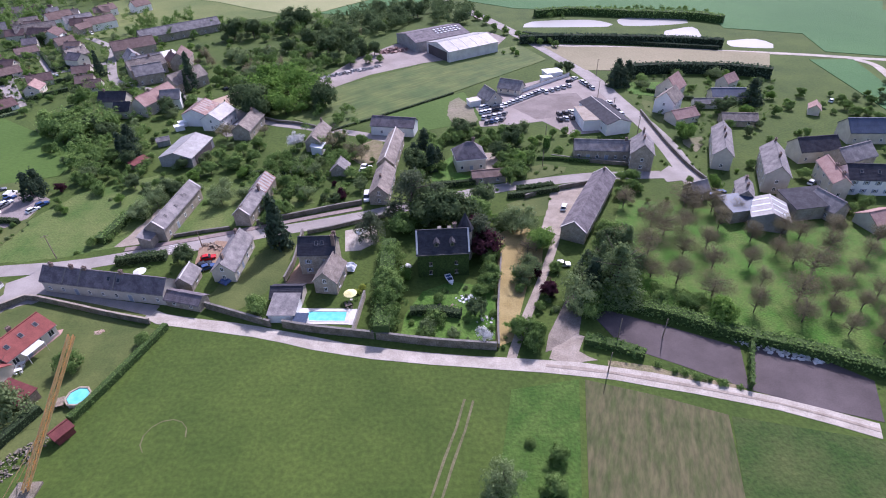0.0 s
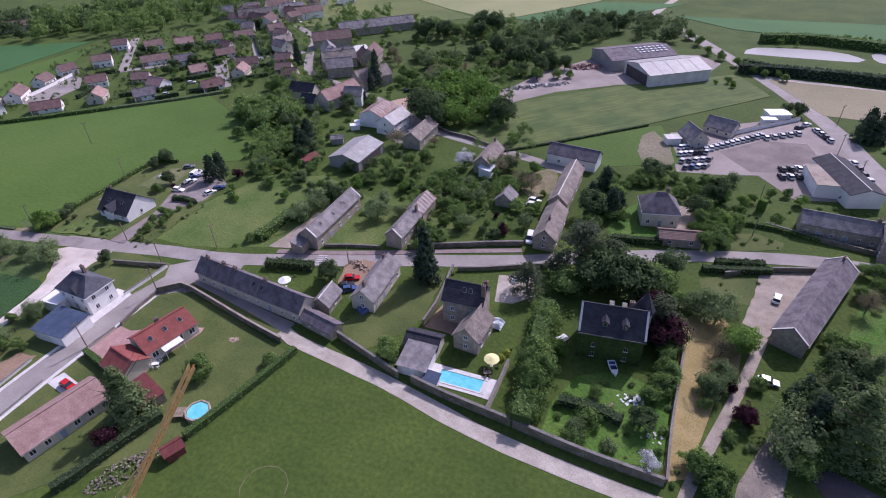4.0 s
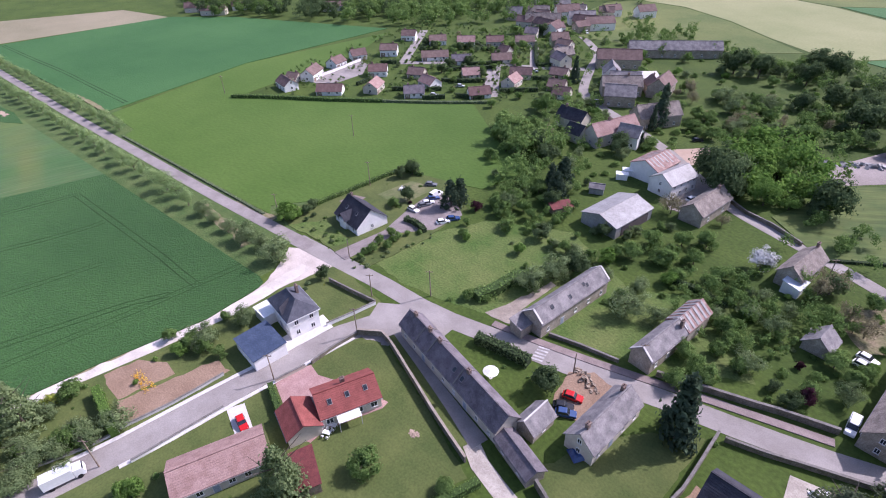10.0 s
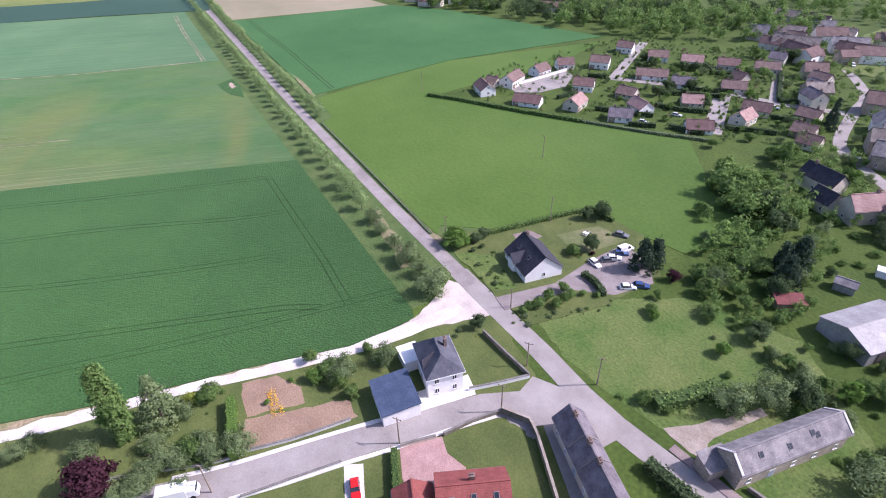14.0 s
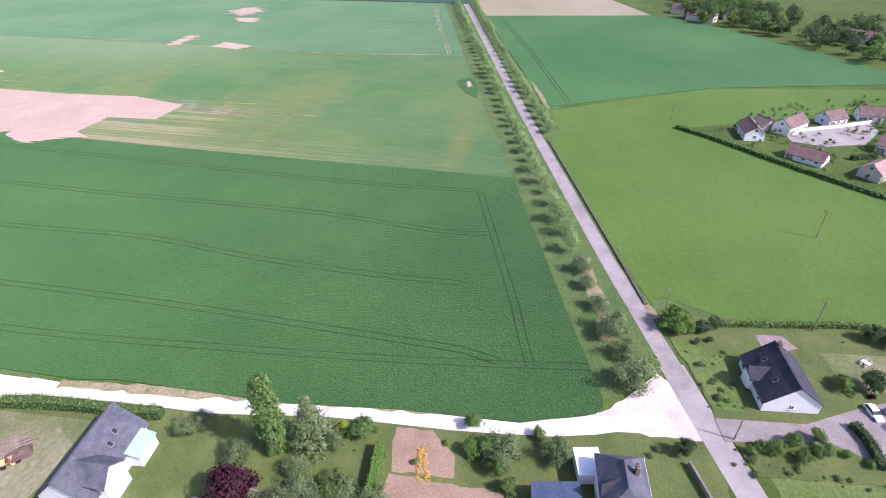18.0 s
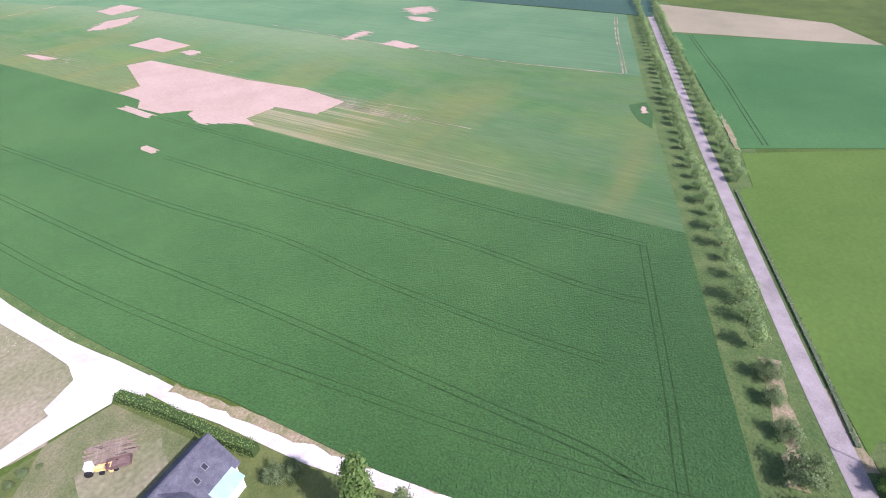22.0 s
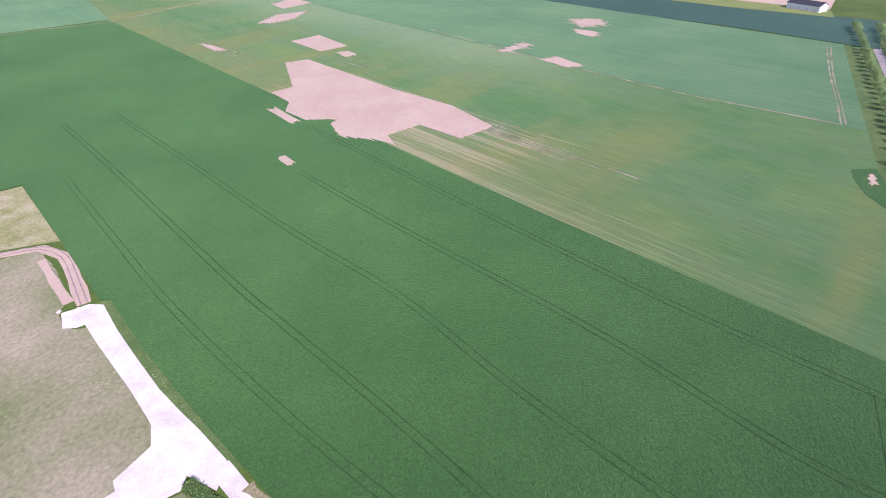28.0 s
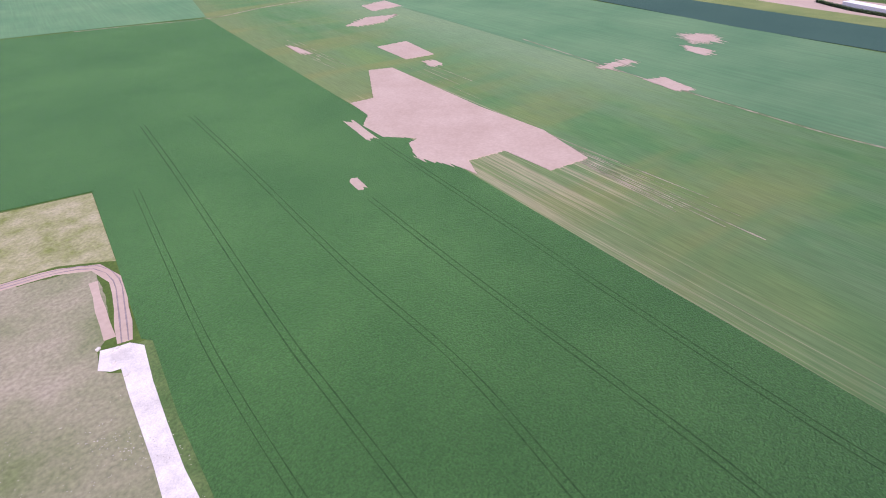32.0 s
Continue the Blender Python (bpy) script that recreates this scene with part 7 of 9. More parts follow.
plant("oak", [(-151.6, 209.6, 15), (-163.8, 217.7, 12), (-149.5, 216.4, 14), (-161, 242.5, 13), (-166.2, 244.2, 8), (-150.8, 213.2, 9), (-182.8, 232.4, 6), (-168.4, 339.5, 8), (-118.8, 238, 5), (-111.6, 236, 5)], "trees at the pasture edge")
plant("bare", [(-144.9, 222.4, 8), (-125, 301.5, 12), (-129, 298, 10)], G2)
plant("spruce", [(-173.9, 283.9, 13), (-118.3, 261.3, 10), (-114, 238.2, 6), (-118.5, 255.2, 8)], "dark conifers in the village")
plant("lime", [(-81.8, 237.6, 13), (-73.3, 236, 14), (-68.5, 245.2, 14), (-58.1, 235.5, 14), (-52.1, 233.3, 13), (-65.4, 224.1, 13), (-58.9, 226.1, 13), (-82, 250, 11), (-74.3, 255.2, 11)], "trees of the large grove")
plant("yew", [(-73.1, 225.3, 12), (-76.9, 220, 12), (-52.1, 227.3, 12), (-82.7, 229.7, 12), (-77, 225.3, 12), (-49.4, 230.5, 11)], "trees of the large grove")
plant("oak", [(-108, 264.1, 7), (-97.4, 261.8, 8), (-83.3, 273.3, 9), (-76.6, 280.1, 9), (-69.9, 287.9, 8), (-60.9, 286.5, 8), (-45.1, 287, 9), (-36, 290.8, 8), (-104.9, 300.3, 7), (-90, 266.8, 8), (-70.9, 269.1, 8), (-53.3, 289.8, 7), (-30.4, 293.2, 6)], "belt of trees by the yard")
plant("bare", [(-96.1, 276.6, 8), (-92.4, 286.6, 7), (-68.2, 298.7, 7), (-82.6, 293.1, 7)], "belt of trees by the yard")
plant("yew", [(-59.4, 305.3, 11), (-55, 314.6, 12), (-44.9, 305.2, 12), (-52.8, 326.7, 11), (-40.4, 304.2, 10)], "belt of trees by the yard")
plant("yew", [(-122.5, 345.2, 11), (-111.1, 346.3, 11), (-105.1, 353.8, 12), (-98, 358.3, 12), (-92.4, 368.1, 12), (-83.9, 367.2, 12), (-73.4, 356.3, 12), (-126, 339.1, 10), (-91, 349.6, 10), (-73.2, 341.5, 9), (-37, 389.9, 10), (-29.8, 388.8, 10), (-40.4, 362.8, 9), (-24.2, 376.3, 10), (-18.7, 390.4, 10), (-11.8, 384.3, 10)], "dark trees below the pale field")
plant("oak", [(-112.6, 321.3, 4), (-102.9, 317.3, 4), (-97.7, 325.8, 4), (-89.9, 325.9, 4), (-120.6, 327, 4), (-87.5, 335.5, 4), (-96.9, 311.5, 4), (-90.1, 314.1, 4), (-101.1, 301.3, 4)], "small orchard trees")
# garden of the black-roofed house
plant("lime", [(-167.9, 118, 7), (-167.7, 120.4, 8), (-166.3, 122.5, 7), (-165.8, 119.5, 6.5)], "large rounded shrubs")
plant("yew", [(-166.2, 125.4, 3), (-167.7, 128.6, 3), (-160.8, 165.2, 5.5), (-162.2, 160.9, 4), (-148.5, 151.9, 5)], "clipped garden evergreens")
plant("beech", [(-128.3, 162.5, 8), (-146.5, 151.1, 3)])
plant("oak", [(-136.8, 135, 5), (-136.1, 129.9, 5), (-135, 126.3, 4), (-134.1, 135.3, 4), (-135.5, 124, 3.5), (-124.6, 153.9, 4), (-131.6, 141.4, 2.5)], "garden trees by the drive")
plant("bush", [(-159.5, 127.4, 2.5), (-146.9, 120.9, 2.6), (-156.2, 123.9, 2.4), (-149.3, 127.9, 2.2), (-168, 130.4, 2), (-154.2, 129.7, 2), (-149.6, 125, 2.2), (-144.5, 125.1, 2), (-151.8, 122.5, 2), (-150.7, 119.1, 1.8), (-132.3, 120.1, 2), (-135.3, 119.6, 2), (-131.3, 126.4, 2), (-129.5, 132.3, 2), (-128.9, 136.3, 2)], "garden shrubs by the drive")
plant("scrub", [(-128.8, 143.3, 2.6), (-132.3, 118, 1.8), (-156.5, 132.6, 1.6)], "garden shrubs by the drive")
# gardens along the side street
G5 = "trees in the street gardens"
plant("yew", [(-134.4, 109.6, 3.6)])
plant("gold", [(-132.2, 108.1, 2.6)])
plant("oak", [(-135.1, 86.6, 5), (-135.5, 74.8, 7), (-131.9, 75.8, 7), (-141.2, 72.1, 5), (-127.6, 77.4, 5), (-82.7, 82.5, 8), (-69.7, 89.5, 4.5), (-46, 99.8, 7), (-138.6, 84.1, 4)], G5)
plant("birch", [(-127.3, 41.6, 9), (-127.3, 49.2, 9), (-124.4, 37.7, 8), (-120.5, 44.2, 7), (-132.3, 39.8, 7), (-124.3, 49.8, 7), (-135, 28.5, 8), (-124, 34.1, 7)], G5)
plant("birch", [(-125.9, 39, 9), (-125.7, 44.5, 8), (-126.3, 49.7, 8), (-124.7, 54.8, 6), (-123.9, 37.5, 8)], G5)
plant("birch", [(-142.3, 19.4, 6), (-140.6, 16.7, 5), (-134, 86.6, 6), (-134.1, 76.8, 7), (-136.7, 29.1, 5)], G5)
plant("larch", [(-138, 41.9, 13)])
plant("poplar", [(-136.9, 35.3, 20)])
plant("beech", [(-126.3, 31.2, 10.5)])
plant("lime", [(-135.3, 71.7, 6), (-133.4, 61.1, 2.5), (-137.3, 66.8, 2)], G5)
plant("bush", [(-140.5, 53.2, 3), (-140.2, 50.1, 2.6), (-140.2, 46.9, 2.5), (-139.3, 51.3, 2.5), (-136.2, 49.7, 1.4)], "shrubs by the chalk track")
plant("gold", [(-140.9, 47.3, 2.4), (-140.1, 44.8, 2.4)])
plant("lime", [(-108, 52, 7), (-108.8, 50.2, 6)], G5)
plant("beech", [(-88.6, 63.4, 10)])
plant("larch", [(-88.2, 69.8, 11), (-90.2, 71.8, 9)])
plant("scrub", [(-129.1, -28.2, 3.4), (-125.5, -30.8, 3.4), (-122.5, -32.2, 3.6), (-126.6, -28.6, 3), (-131.2, -26.6, 3), (-119.6, -33.8, 3.5)], "scrub along the chalk yard")
plant("bush", [(-108.5, 55.6, 4), (-108.2, 51.5, 5), (-106.6, 48.6, 5), (-95.2, 62.9, 1.6), (-96, 59.9, 1.6), (-122.6, 89.4, 2)], G5)
# by the upper road
G6 = "trees by the upper road"
plant("oak", [(24.4, 195.5, 7), (26.9, 172.7, 8), (0.1, 187, 6), (48.4, 195.3, 5), (20.2, 191.9, 5), (12.3, 193.4, 5), (29.6, 172, 7), (24, 168.8, 6), (94.6, 246.7, 7), (56.8, 147.3, 6), (61.1, 151.6, 6), (81.2, 154.7, 4), (64, 144, 2.6), (69.9, 143.8, 2.6), (63.1, 150.1, 5), (37.6, 189.2, 5), (6.1, 191.2, 5), (105.5, 164.1, 5)], G6)
plant("bare", [(33, 200.8, 7), (58.7, 143.1, 6), (60, 137.6, 6)], G6)
plant("pine", [(-5.9, 187.1, 8), (-3.1, 170, 9), (85.1, 255.1, 9), (131.6, 219.7, 14), (-9.5, 178.9, 8), (-0.7, 176.3, 7), (90.1, 255.4, 8)], G6)
plant("lime", [(91.7, 189.6, 8), (87.5, 150.6, 7), (99.4, 160.7, 4), (90.9, 162.7, 3)], G6)
plant("yew", [(116.6, 189.2, 8), (123.2, 195, 7)], G6)
plant("bush", [(95.3, 239.5, 3), (99.1, 237.3, 2.5), (114, 210.9, 4), (86.9, 167, 2.5), (88.1, 163.6, 2.5), (87.1, 179.5, 3), (87.7, 173.8, 3), (87.8, 186.1, 2.5), (94.7, 160.3, 3), (107.7, 209.3, 3)], "shrubs by the upper road")
plant("oak", [(135.8, 207.1, 6), (144.3, 212.4, 6), (136, 185.2, 6), (166.3, 210.5, 6), (167, 204.4, 6), (171.3, 204.1, 6), (118.5, 155.5, 6), (120.8, 134.3, 6), (126, 136.3, 7), (180, 215.6, 6), (168.9, 218.1, 5), (171.9, 198.3, 6)], G6)
plant("oak", [(50.4, 322.8, 7), (54.1, 317.4, 7), (48, 328.3, 7), (31.9, 363.2, 8), (27.5, 374.9, 9), (35.6, 346, 7), (41.2, 337.8, 8), (66.1, 309.2, 6), (58.2, 314.2, 6), (64, 314.3, 6), (41.5, 300.9, 5), (74.7, 323.6, 4)], "trees round the ponds")
plant("lime", [(36.2, 298.9, 5), (42.9, 295.2, 4)])
# the old orchard and its edges
for x, y in [(58.7, 104.7), (69.9, 110.0), (55.4, 117.1), (64.8, 116.6), (49.8, 110.4), (75.4, 137.0), (79.3, 128.2), (85.4, 121.5), (79.6, 110.2), (91.6, 110.9), (84.9, 96.7), (82.2, 89.6), (72.8, 93.3), (65.5, 99.4), (94.7, 98.0), (90.2, 85.2), (103.7, 116.0)]:
    plant("orchard", [(x, y, tree_rnd.uniform(7.2, 9.8))], "budding trees of the old orchard")
for x, y in [(112.0, 112.7), (104.9, 97.5), (99.9, 87.8), (60.5, 130.1), (55.9, 141.9), (74.3, 140.8), (94.0, 122.5), (99.3, 122.2), (78.8, 102.4), (89.4, 115.3), (53.1, 107.5), (86.8, 134.6), (94.1, 106.8), (103.7, 105.0), (118.1, 118.1), (90.0, 91.4), (62.8, 125.9), (66, 136), (110, 95), (106, 80), (72, 119), (47, 119), (98, 93), (108, 122), (81, 137), (69, 128), (112, 88), (96, 82), (123, 112), (118, 104)]:
    plant("orchard", [(x, y, tree_rnd.uniform(7.0, 9.6))], "budding trees of the old orchard")
plant("oak", [(38.7, 106.1, 10), (45.1, 113.7, 9), (40, 100.1, 9), (35, 96.2, 9), (45.6, 104.5, 7), (43.2, 117.6, 9), (33.9, 93.6, 7), (60.8, 96.5, 6), (52.4, 101.1, 5), (19.3, 84.5, 8), (19.6, 56.5, 5), (18, 50.8, 6), (58, 97.7, 5), (47.7, 97.1, 5), (41.7, 97.8, 6)], "trees at the orchard edge")
plant("birch", [(35.2, 103.8, 12), (32.9, 98.8, 10), (40.2, 112, 10), (31.5, 95, 8)], "trees at the orchard edge")
plant("lime", [(63.8, 90.5, 12)])
plant("oak", [(58.1, 96.2, 7), (51.6, 97, 7), (45, 98, 8)], "trees at the orchard edge")
plant("birch", [(9, 51.8, 7), (6.9, 49.7, 6)])
plant("bush", [(15.1, 60, 4), (45, 78.1, 3.6), (48, 76.2, 4.8), (49.9, 75.6, 3.6), (52.2, 74.2, 4.6), (54.3, 73.6, 4.4), (56.6, 72.6, 4.6), (59.7, 71.5, 2.6), (38.3, 82.7, 3.4), (36.3, 84.5, 3.4), (33.7, 83.8, 3.4), (41.7, 81.3, 2.6), (16.6, 86, 2.2), (13.6, 87.4, 2.5), (52.2, 90.7, 4), (57.9, 88.5, 4), (63.9, 84.7, 4), (60.9, 86.6, 4)], "shrubs along the asphalt court")

# round the square stone house
plant("oak", [(-5.6, 173.3, 9), (-1.6, 181, 8), (-7.5, 163, 7), (0.2, 167.6, 6), (22.3, 158.9, 9), (26.5, 162.6, 9), (22, 172.5, 8), (30.6, 170.8, 7), (28.8, 187.1, 7), (20, 194.1, 6), (4.9, 192.7, 6), (-3.7, 192.1, 7), (-29.4, 191.5, 7), (-36.6, 181.2, 6), (-30.6, 165.6, 6), (-25, 166.3, 5)], "trees round the stone house")
plant("lime", [(27.2, 169.9, 8), (87.9, 150.9, 7)], "trees round the stone house")
plant("yew", [(-6.7, 175.6, 9), (-8.5, 168.2, 8), (20.5, 177.1, 6), (12.9, 145, 7), (-3.6, 141.6, 10)], "trees round the stone house")
plant("bush", [(3.8, 162.4, 3), (1.8, 158.6, 3), (7.4, 156.8, 2.5), (12.8, 154.6, 2.5), (18.2, 153.8, 3), (32.7, 164.4, 3), (40.1, 168, 3), (-14.8, 154.9, 4), (30.5, 150, 2.4)], "shrubs round the stone house")
plant("pine", [(81.2, 245.8, 13), (84.9, 244.9, 11)], "conifers by the upper road")
# the meadow below the lane
plant("bush", [(15.2, 60.1, 3.6), (19.2, 56.7, 4.5), (18, 52.9, 4.5), (19.5, 50.4, 4), (16.1, 50.5, 4)], "shrubs in the meadow")
# beds of the black-roofed house
plant("bush", [(-163.9, 123.5, 1.6), (-167.3, 123, 1.5), (-155.9, 121.8, 1.8), (-151.9, 122, 2.2), (-149, 122.6, 2.4), (-146.3, 122.6, 2.6), (-145.2, 120.6, 2.2), (-150.6, 125.7, 2), (-145, 118.4, 1.6), (-158.3, 126.3, 1.6), (-162, 154.7, 2), (-147.1, 147.2, 2.4), (-162.2, 143.2, 1.2), (-152.4, 161.1, 2.4)], "shrubs in the house garden")
plant("yew", [(-162.5, 122.6, 3), (-163.1, 125.8, 3), (-154.3, 130, 2.4)], "clipped garden evergreens")
plant("oak", [(-132.9, 130.1, 4), (-134.9, 126.5, 4), (-134.6, 121.8, 3), (-133.9, 133.1, 4), (-133.6, 138.4, 3), (-149.3, 146.8, 5)], "garden trees by the drive")
plant("scrub", [(-130.1, 120.7, 2.6), (-131.9, 124.1, 2), (-127.6, 142, 3.4), (-127.1, 138.5, 2), (-130.2, 126.6, 2), (-129.1, 130.6, 1.6), (-127.9, 134.5, 1.6), (-134.2, 103.7, 3), (-135.5, 105.4, 2.6)], "flowering shrubs by the drive")
plant("lime", [(-119.4, 148.4, 4.5)], "garden trees by the drive")
# the avenue
bend = curve_points([(-151.5, 115.6), (-162.8, 114.4), (-194.8, 110.8), (-242.9, 106.7), (-323.9, 100), (-422.3, 93.1), (-612.7, 79.7)], 1.0)
run, due = 0.0, 0.0
for a, b in zip(bend, bend[1:]):
    d = b - a
    run += d.length
    if run >= due:
        due += 8.2
        n = Vector((d.y, -d.x, 0)).normalized()
        for s, start in ((1, 0), (-1, 126)):
            if run > start:
                q = a - n * s * (10.2 - min(2.2, run * 0.03) if s > 0 else 5.4)
                tall = 8.4 if run < 45 else 7.8
                plant("birch" if run < 45 else "avenue", [(q.x + tree_rnd.uniform(-0.6, 0.6), q.y + tree_rnd.uniform(-0.5, 0.5), tall * tree_rnd.uniform(0.88, 1.12))], "avenue trees along the main road")
# estate gardens
estate_rnd = random.Random(21)
E = [Vector(p) for p in [(-285.5, 175.2), (-322.1, 310.1), (-235.1, 372.2), (-169.1, 271.8), (-191.2, 238)]]
for k in range(150):
    w = [estate_rnd.random() ** 1.5 for _ in E]
    q = sum((p * f for p, f in zip(E, w)), Vector((0, 0))) / sum(w)
    plant(estate_rnd.choice(("bush", "bush", "oak", "yew", "lime", "bare", "birch")), [(q.x + estate_rnd.uniform(-24, 24), q.y + estate_rnd.uniform(-15, 15), estate_rnd.uniform(2.0, 5) + 3 * estate_rnd.random() ** 4)], "trees in the estate gardens")

MIX = ("oak", "oak", "lime", "bush", "bush", "birch", "yew")
scatter([(-111.4, 156.6), (-93, 181.7), (-69.6, 209.2), (-53.6, 183.8), (-45.2, 155.7), (-53.4, 142.6), (-73.7, 159.6), (-85.9, 150.8), (-93, 142.5)], 34, 3, 7, MIX, "trees in the village gardens", 1)
scatter([(-69.8, 172.1), (-49.1, 193.9), (-26.2, 194.1), (-22.2, 172.6), (-25.5, 150.5), (-38.3, 143), (-52.7, 140.9)], 30, 2.5, 6, MIX, "trees in the village gardens", 2)
scatter([(-160.6, 203.5), (-152.8, 238.2), (-111.1, 231), (-109.6, 202.9), (-109.4, 188), (-100.4, 164.4), (-119.6, 158.6)], 40, 4, 8, ("oak", "oak", "bush", "yew", "birch"), "scrub trees by the sheds", 3)
scatter([(-160.6, 249.5), (-141.9, 289.8), (-106.4, 285.8), (-97.1, 257.3), (-113.6, 235.8), (-129.7, 211.9)], 38, 3.5, 8, MIX, "trees by the village street", 4)
scatter([(-128.4, 298.6), (-97.6, 318.9), (-33.9, 360.9), (-31.9, 298.4), (-64.1, 286.9), (-95.3, 258.5)], 58, 4.5, 10, ("oak", "bare", "yew", "oak", "birch"), "belt of trees by the yard", 5)
scatter([(-17.8, 162.8), (18.4, 161.5), (16.5, 133.8), (9.3, 105.9), (7.2, 133.2), (-7.2, 137.7), (-15.8, 126.2)], 7, 5, 8, ("lime", "birch", "cedar"), "trees of the manor garden", 6)
scatter([(-6.5, 204.8), (13, 208.3), (45.3, 197.6), (45.8, 178.2), (20.4, 165.2), (-1.2, 160.3), (-7.5, 179.1)], 24, 3, 7, ("oak", "yew", "bush", "oak"), "trees by the upper road", 7)
scatter([(90.7, 253.6), (151.5, 269.9), (150.9, 236.8), (119.7, 175), (98.7, 185.3), (91.3, 212.2)], 40, 2.5, 7, MIX, "trees by the upper road", 8)
scatter([(148.5, 227.2), (201, 236.5), (172.8, 158.1), (127, 127), (124.4, 146.3), (129.8, 183)], 22, 3, 7, MIX, "trees of the upper hamlet", 9)
scatter([(-277.8, 363.5), (-188.9, 366.3), (-103.2, 356.2), (-51.4, 337.7), (-85.1, 279.5), (-146.8, 304.3), (-172.6, 248.2), (-196.8, 236.7)], 62, 3.5, 8.5, ("oak", "oak", "bush", "lime", "birch"), "trees among the old houses", 10)
scatter([(3.1, 116.2), (14.8, 118.2), (11.1, 88.5), (-2.8, 86), (-11, 99.3), (-9.3, 106.5)], 14, 1.5, 3.5, ("bush", "scrub", "oak"), "shrubs of the manor garden", 11)
scatter([(28.2, 120), (30.4, 107.6), (24, 89.7), (17.5, 83.2), (22.9, 99.5)], 8, 2, 5, ("bush", "oak"), "shrubs by the garden path", 12)
scatter([(-135.8, 28.5), (-142.6, 46.7), (-139.6, 53.9), (-123.2, 51.9), (-123.9, 40.5)], 9, 3, 7, ("birch", "oak", "bush"), "trees in the street gardens", 13)
scatter([(45.9, 131.6), (57.7, 143.6), (50.9, 110.1), (44.2, 97.3), (34.5, 96.8)], 10, 5, 9, ("oak", "yew"), "trees at the orchard edge", 14)

wood("far_wood", "dense green wood behind the fields", [(-559.1, 250.6), (-497.9, 301.7), (-412.2, 284.7), (-433.1, 249.9), (-481.5, 228.5)], 70, 8, 13, "green", 1)
wood("far_wood", "dense mixed wood beyond the estate", [(-365.7, 287.1), (-418.2, 332.9), (-374, 383.6), (-309.7, 420.5), (-264.3, 409.1), (-281.5, 357.3), (-310.9, 320.5)], 170, 8, 14, "green", 2)
wood("far_wood", "dark wood along the far fields", [(-491.7, 220.8), (-491.4, 265.1), (-409.8, 381.8), (-335, 443.4), (-311.4, 420.6), (-333.5, 367.5), (-366, 295.4), (-441.9, 246.5)], 120, 8, 13, "dark", 3)
wood("far_wood", "dark trees round the warehouses", [(-77.6, 367.7), (-44.6, 400.2), (9, 415.8), (25.5, 396.4), (18.6, 361.1), (-16.2, 367.7), (-40.5, 330.2), (-65, 318.8)], 110, 7, 11, "dark", 4)
wood("far_wood", "trees above the old village", [(-350.4, 477.3), (-317.5, 508.9), (-251.7, 512.7), (-236.6, 467.1), (-290.6, 451.6), (-327.9, 442.1)], 60, 7, 11, "green", 5)
wood("far_wood", "scrub wood between field and village", [(-211, 382.7), (-175.2, 408.5), (-127.4, 379.6), (-81.7, 396.4), (-60.9, 357.7), (-71.1, 333.9), (-132.5, 359.6), (-159.9, 338), (-186.8, 353.1)], 80, 5, 9, "green", 6)
wood("garden_scrub", "tangled green garden scrub behind the sheds", [(-137.3, 183.5), (-137.9, 212.5), (-120, 212.5), (-109.4, 188), (-100.8, 168), (-110, 157.5), (-124, 164)], 40, 3, 5.5, "green", 7)
wood("garden_scrub", "tangled shrubs between the village gardens", [(-67.2, 177.4), (-57.3, 181.1), (-45, 180.4), (-36.8, 161.9), (-41.2, 151.6), (-47.6, 144.6), (-53.7, 149.5), (-61.5, 154)], 45, 2.5, 4.5, "green", 8)
wood("estate_shrubs", "shrubs and hedges between the estate houses", [(-284, 174.3), (-313.3, 223.4), (-322.1, 310.1), (-235.1, 372.2), (-165.7, 274.1), (-191.2, 238)], 330, 1.4, 3.6, "green", 10)
wood("garden_shrubs", "shrubs and small trees among the old houses", [(-324.3, 436.3), (-212.1, 430.1), (-158.6, 362.7), (-169.6, 306.6), (-172.6, 248.2), (-194.6, 233.3)], 150, 2.5, 6.0, "green", 11)
wood("garden_shrubs", "shrubs along the gardens of the upper hamlet", [(92.1, 250.2), (157.2, 249.4), (134.7, 204.6), (90.6, 173.2), (89.6, 207.1)], 60, 1.5, 3.2, "green", 12)
wood("grove", "dense fresh green grove of broad trees", [(-84.4, 237.2), (-81.4, 257.9), (-70, 262.5), (-56.7, 250.8), (-52.2, 234), (-61.2, 227.7), (-74.6, 222.3)], 26, 10, 14, "bright", 21)
wood("pasture_trees", "dense trees where pasture meets the village", [(-157.8, 205.5), (-155.5, 217.4), (-142.6, 219.3), (-134.3, 215), (-130.7, 202.1), (-143.2, 201.3)], 16, 8, 12, "green", 22)
wood("estate_shrubs", "hedges and low shrubs round the estate gardens", [(-279.6, 171.7), (-303.1, 220), (-309.1, 260.6), (-324.4, 312.3), (-234.5, 378.1), (-159.1, 268.7), (-186.2, 234.2), (-225.9, 205.8)], 330, 1.2, 3.0, "dark", 23)
wood("village_trees", "garden trees among the village houses", [(-169.1, 262.1), (-151.5, 269), (-114.9, 238.3), (-102.8, 243.2), (-111.1, 231), (-128.9, 218.7), (-147.6, 226.4)], 40, 4, 7, "green", 24)
wood("village_trees", "leafy garden trees behind the roadside barns", [(-58.8, 231.7), (-33, 223.2), (-25.3, 189.6), (-34.2, 160.1), (-48.8, 157.2), (-62.2, 174), (-56.8, 196.9)], 45, 3.5, 6.5, "green", 25)
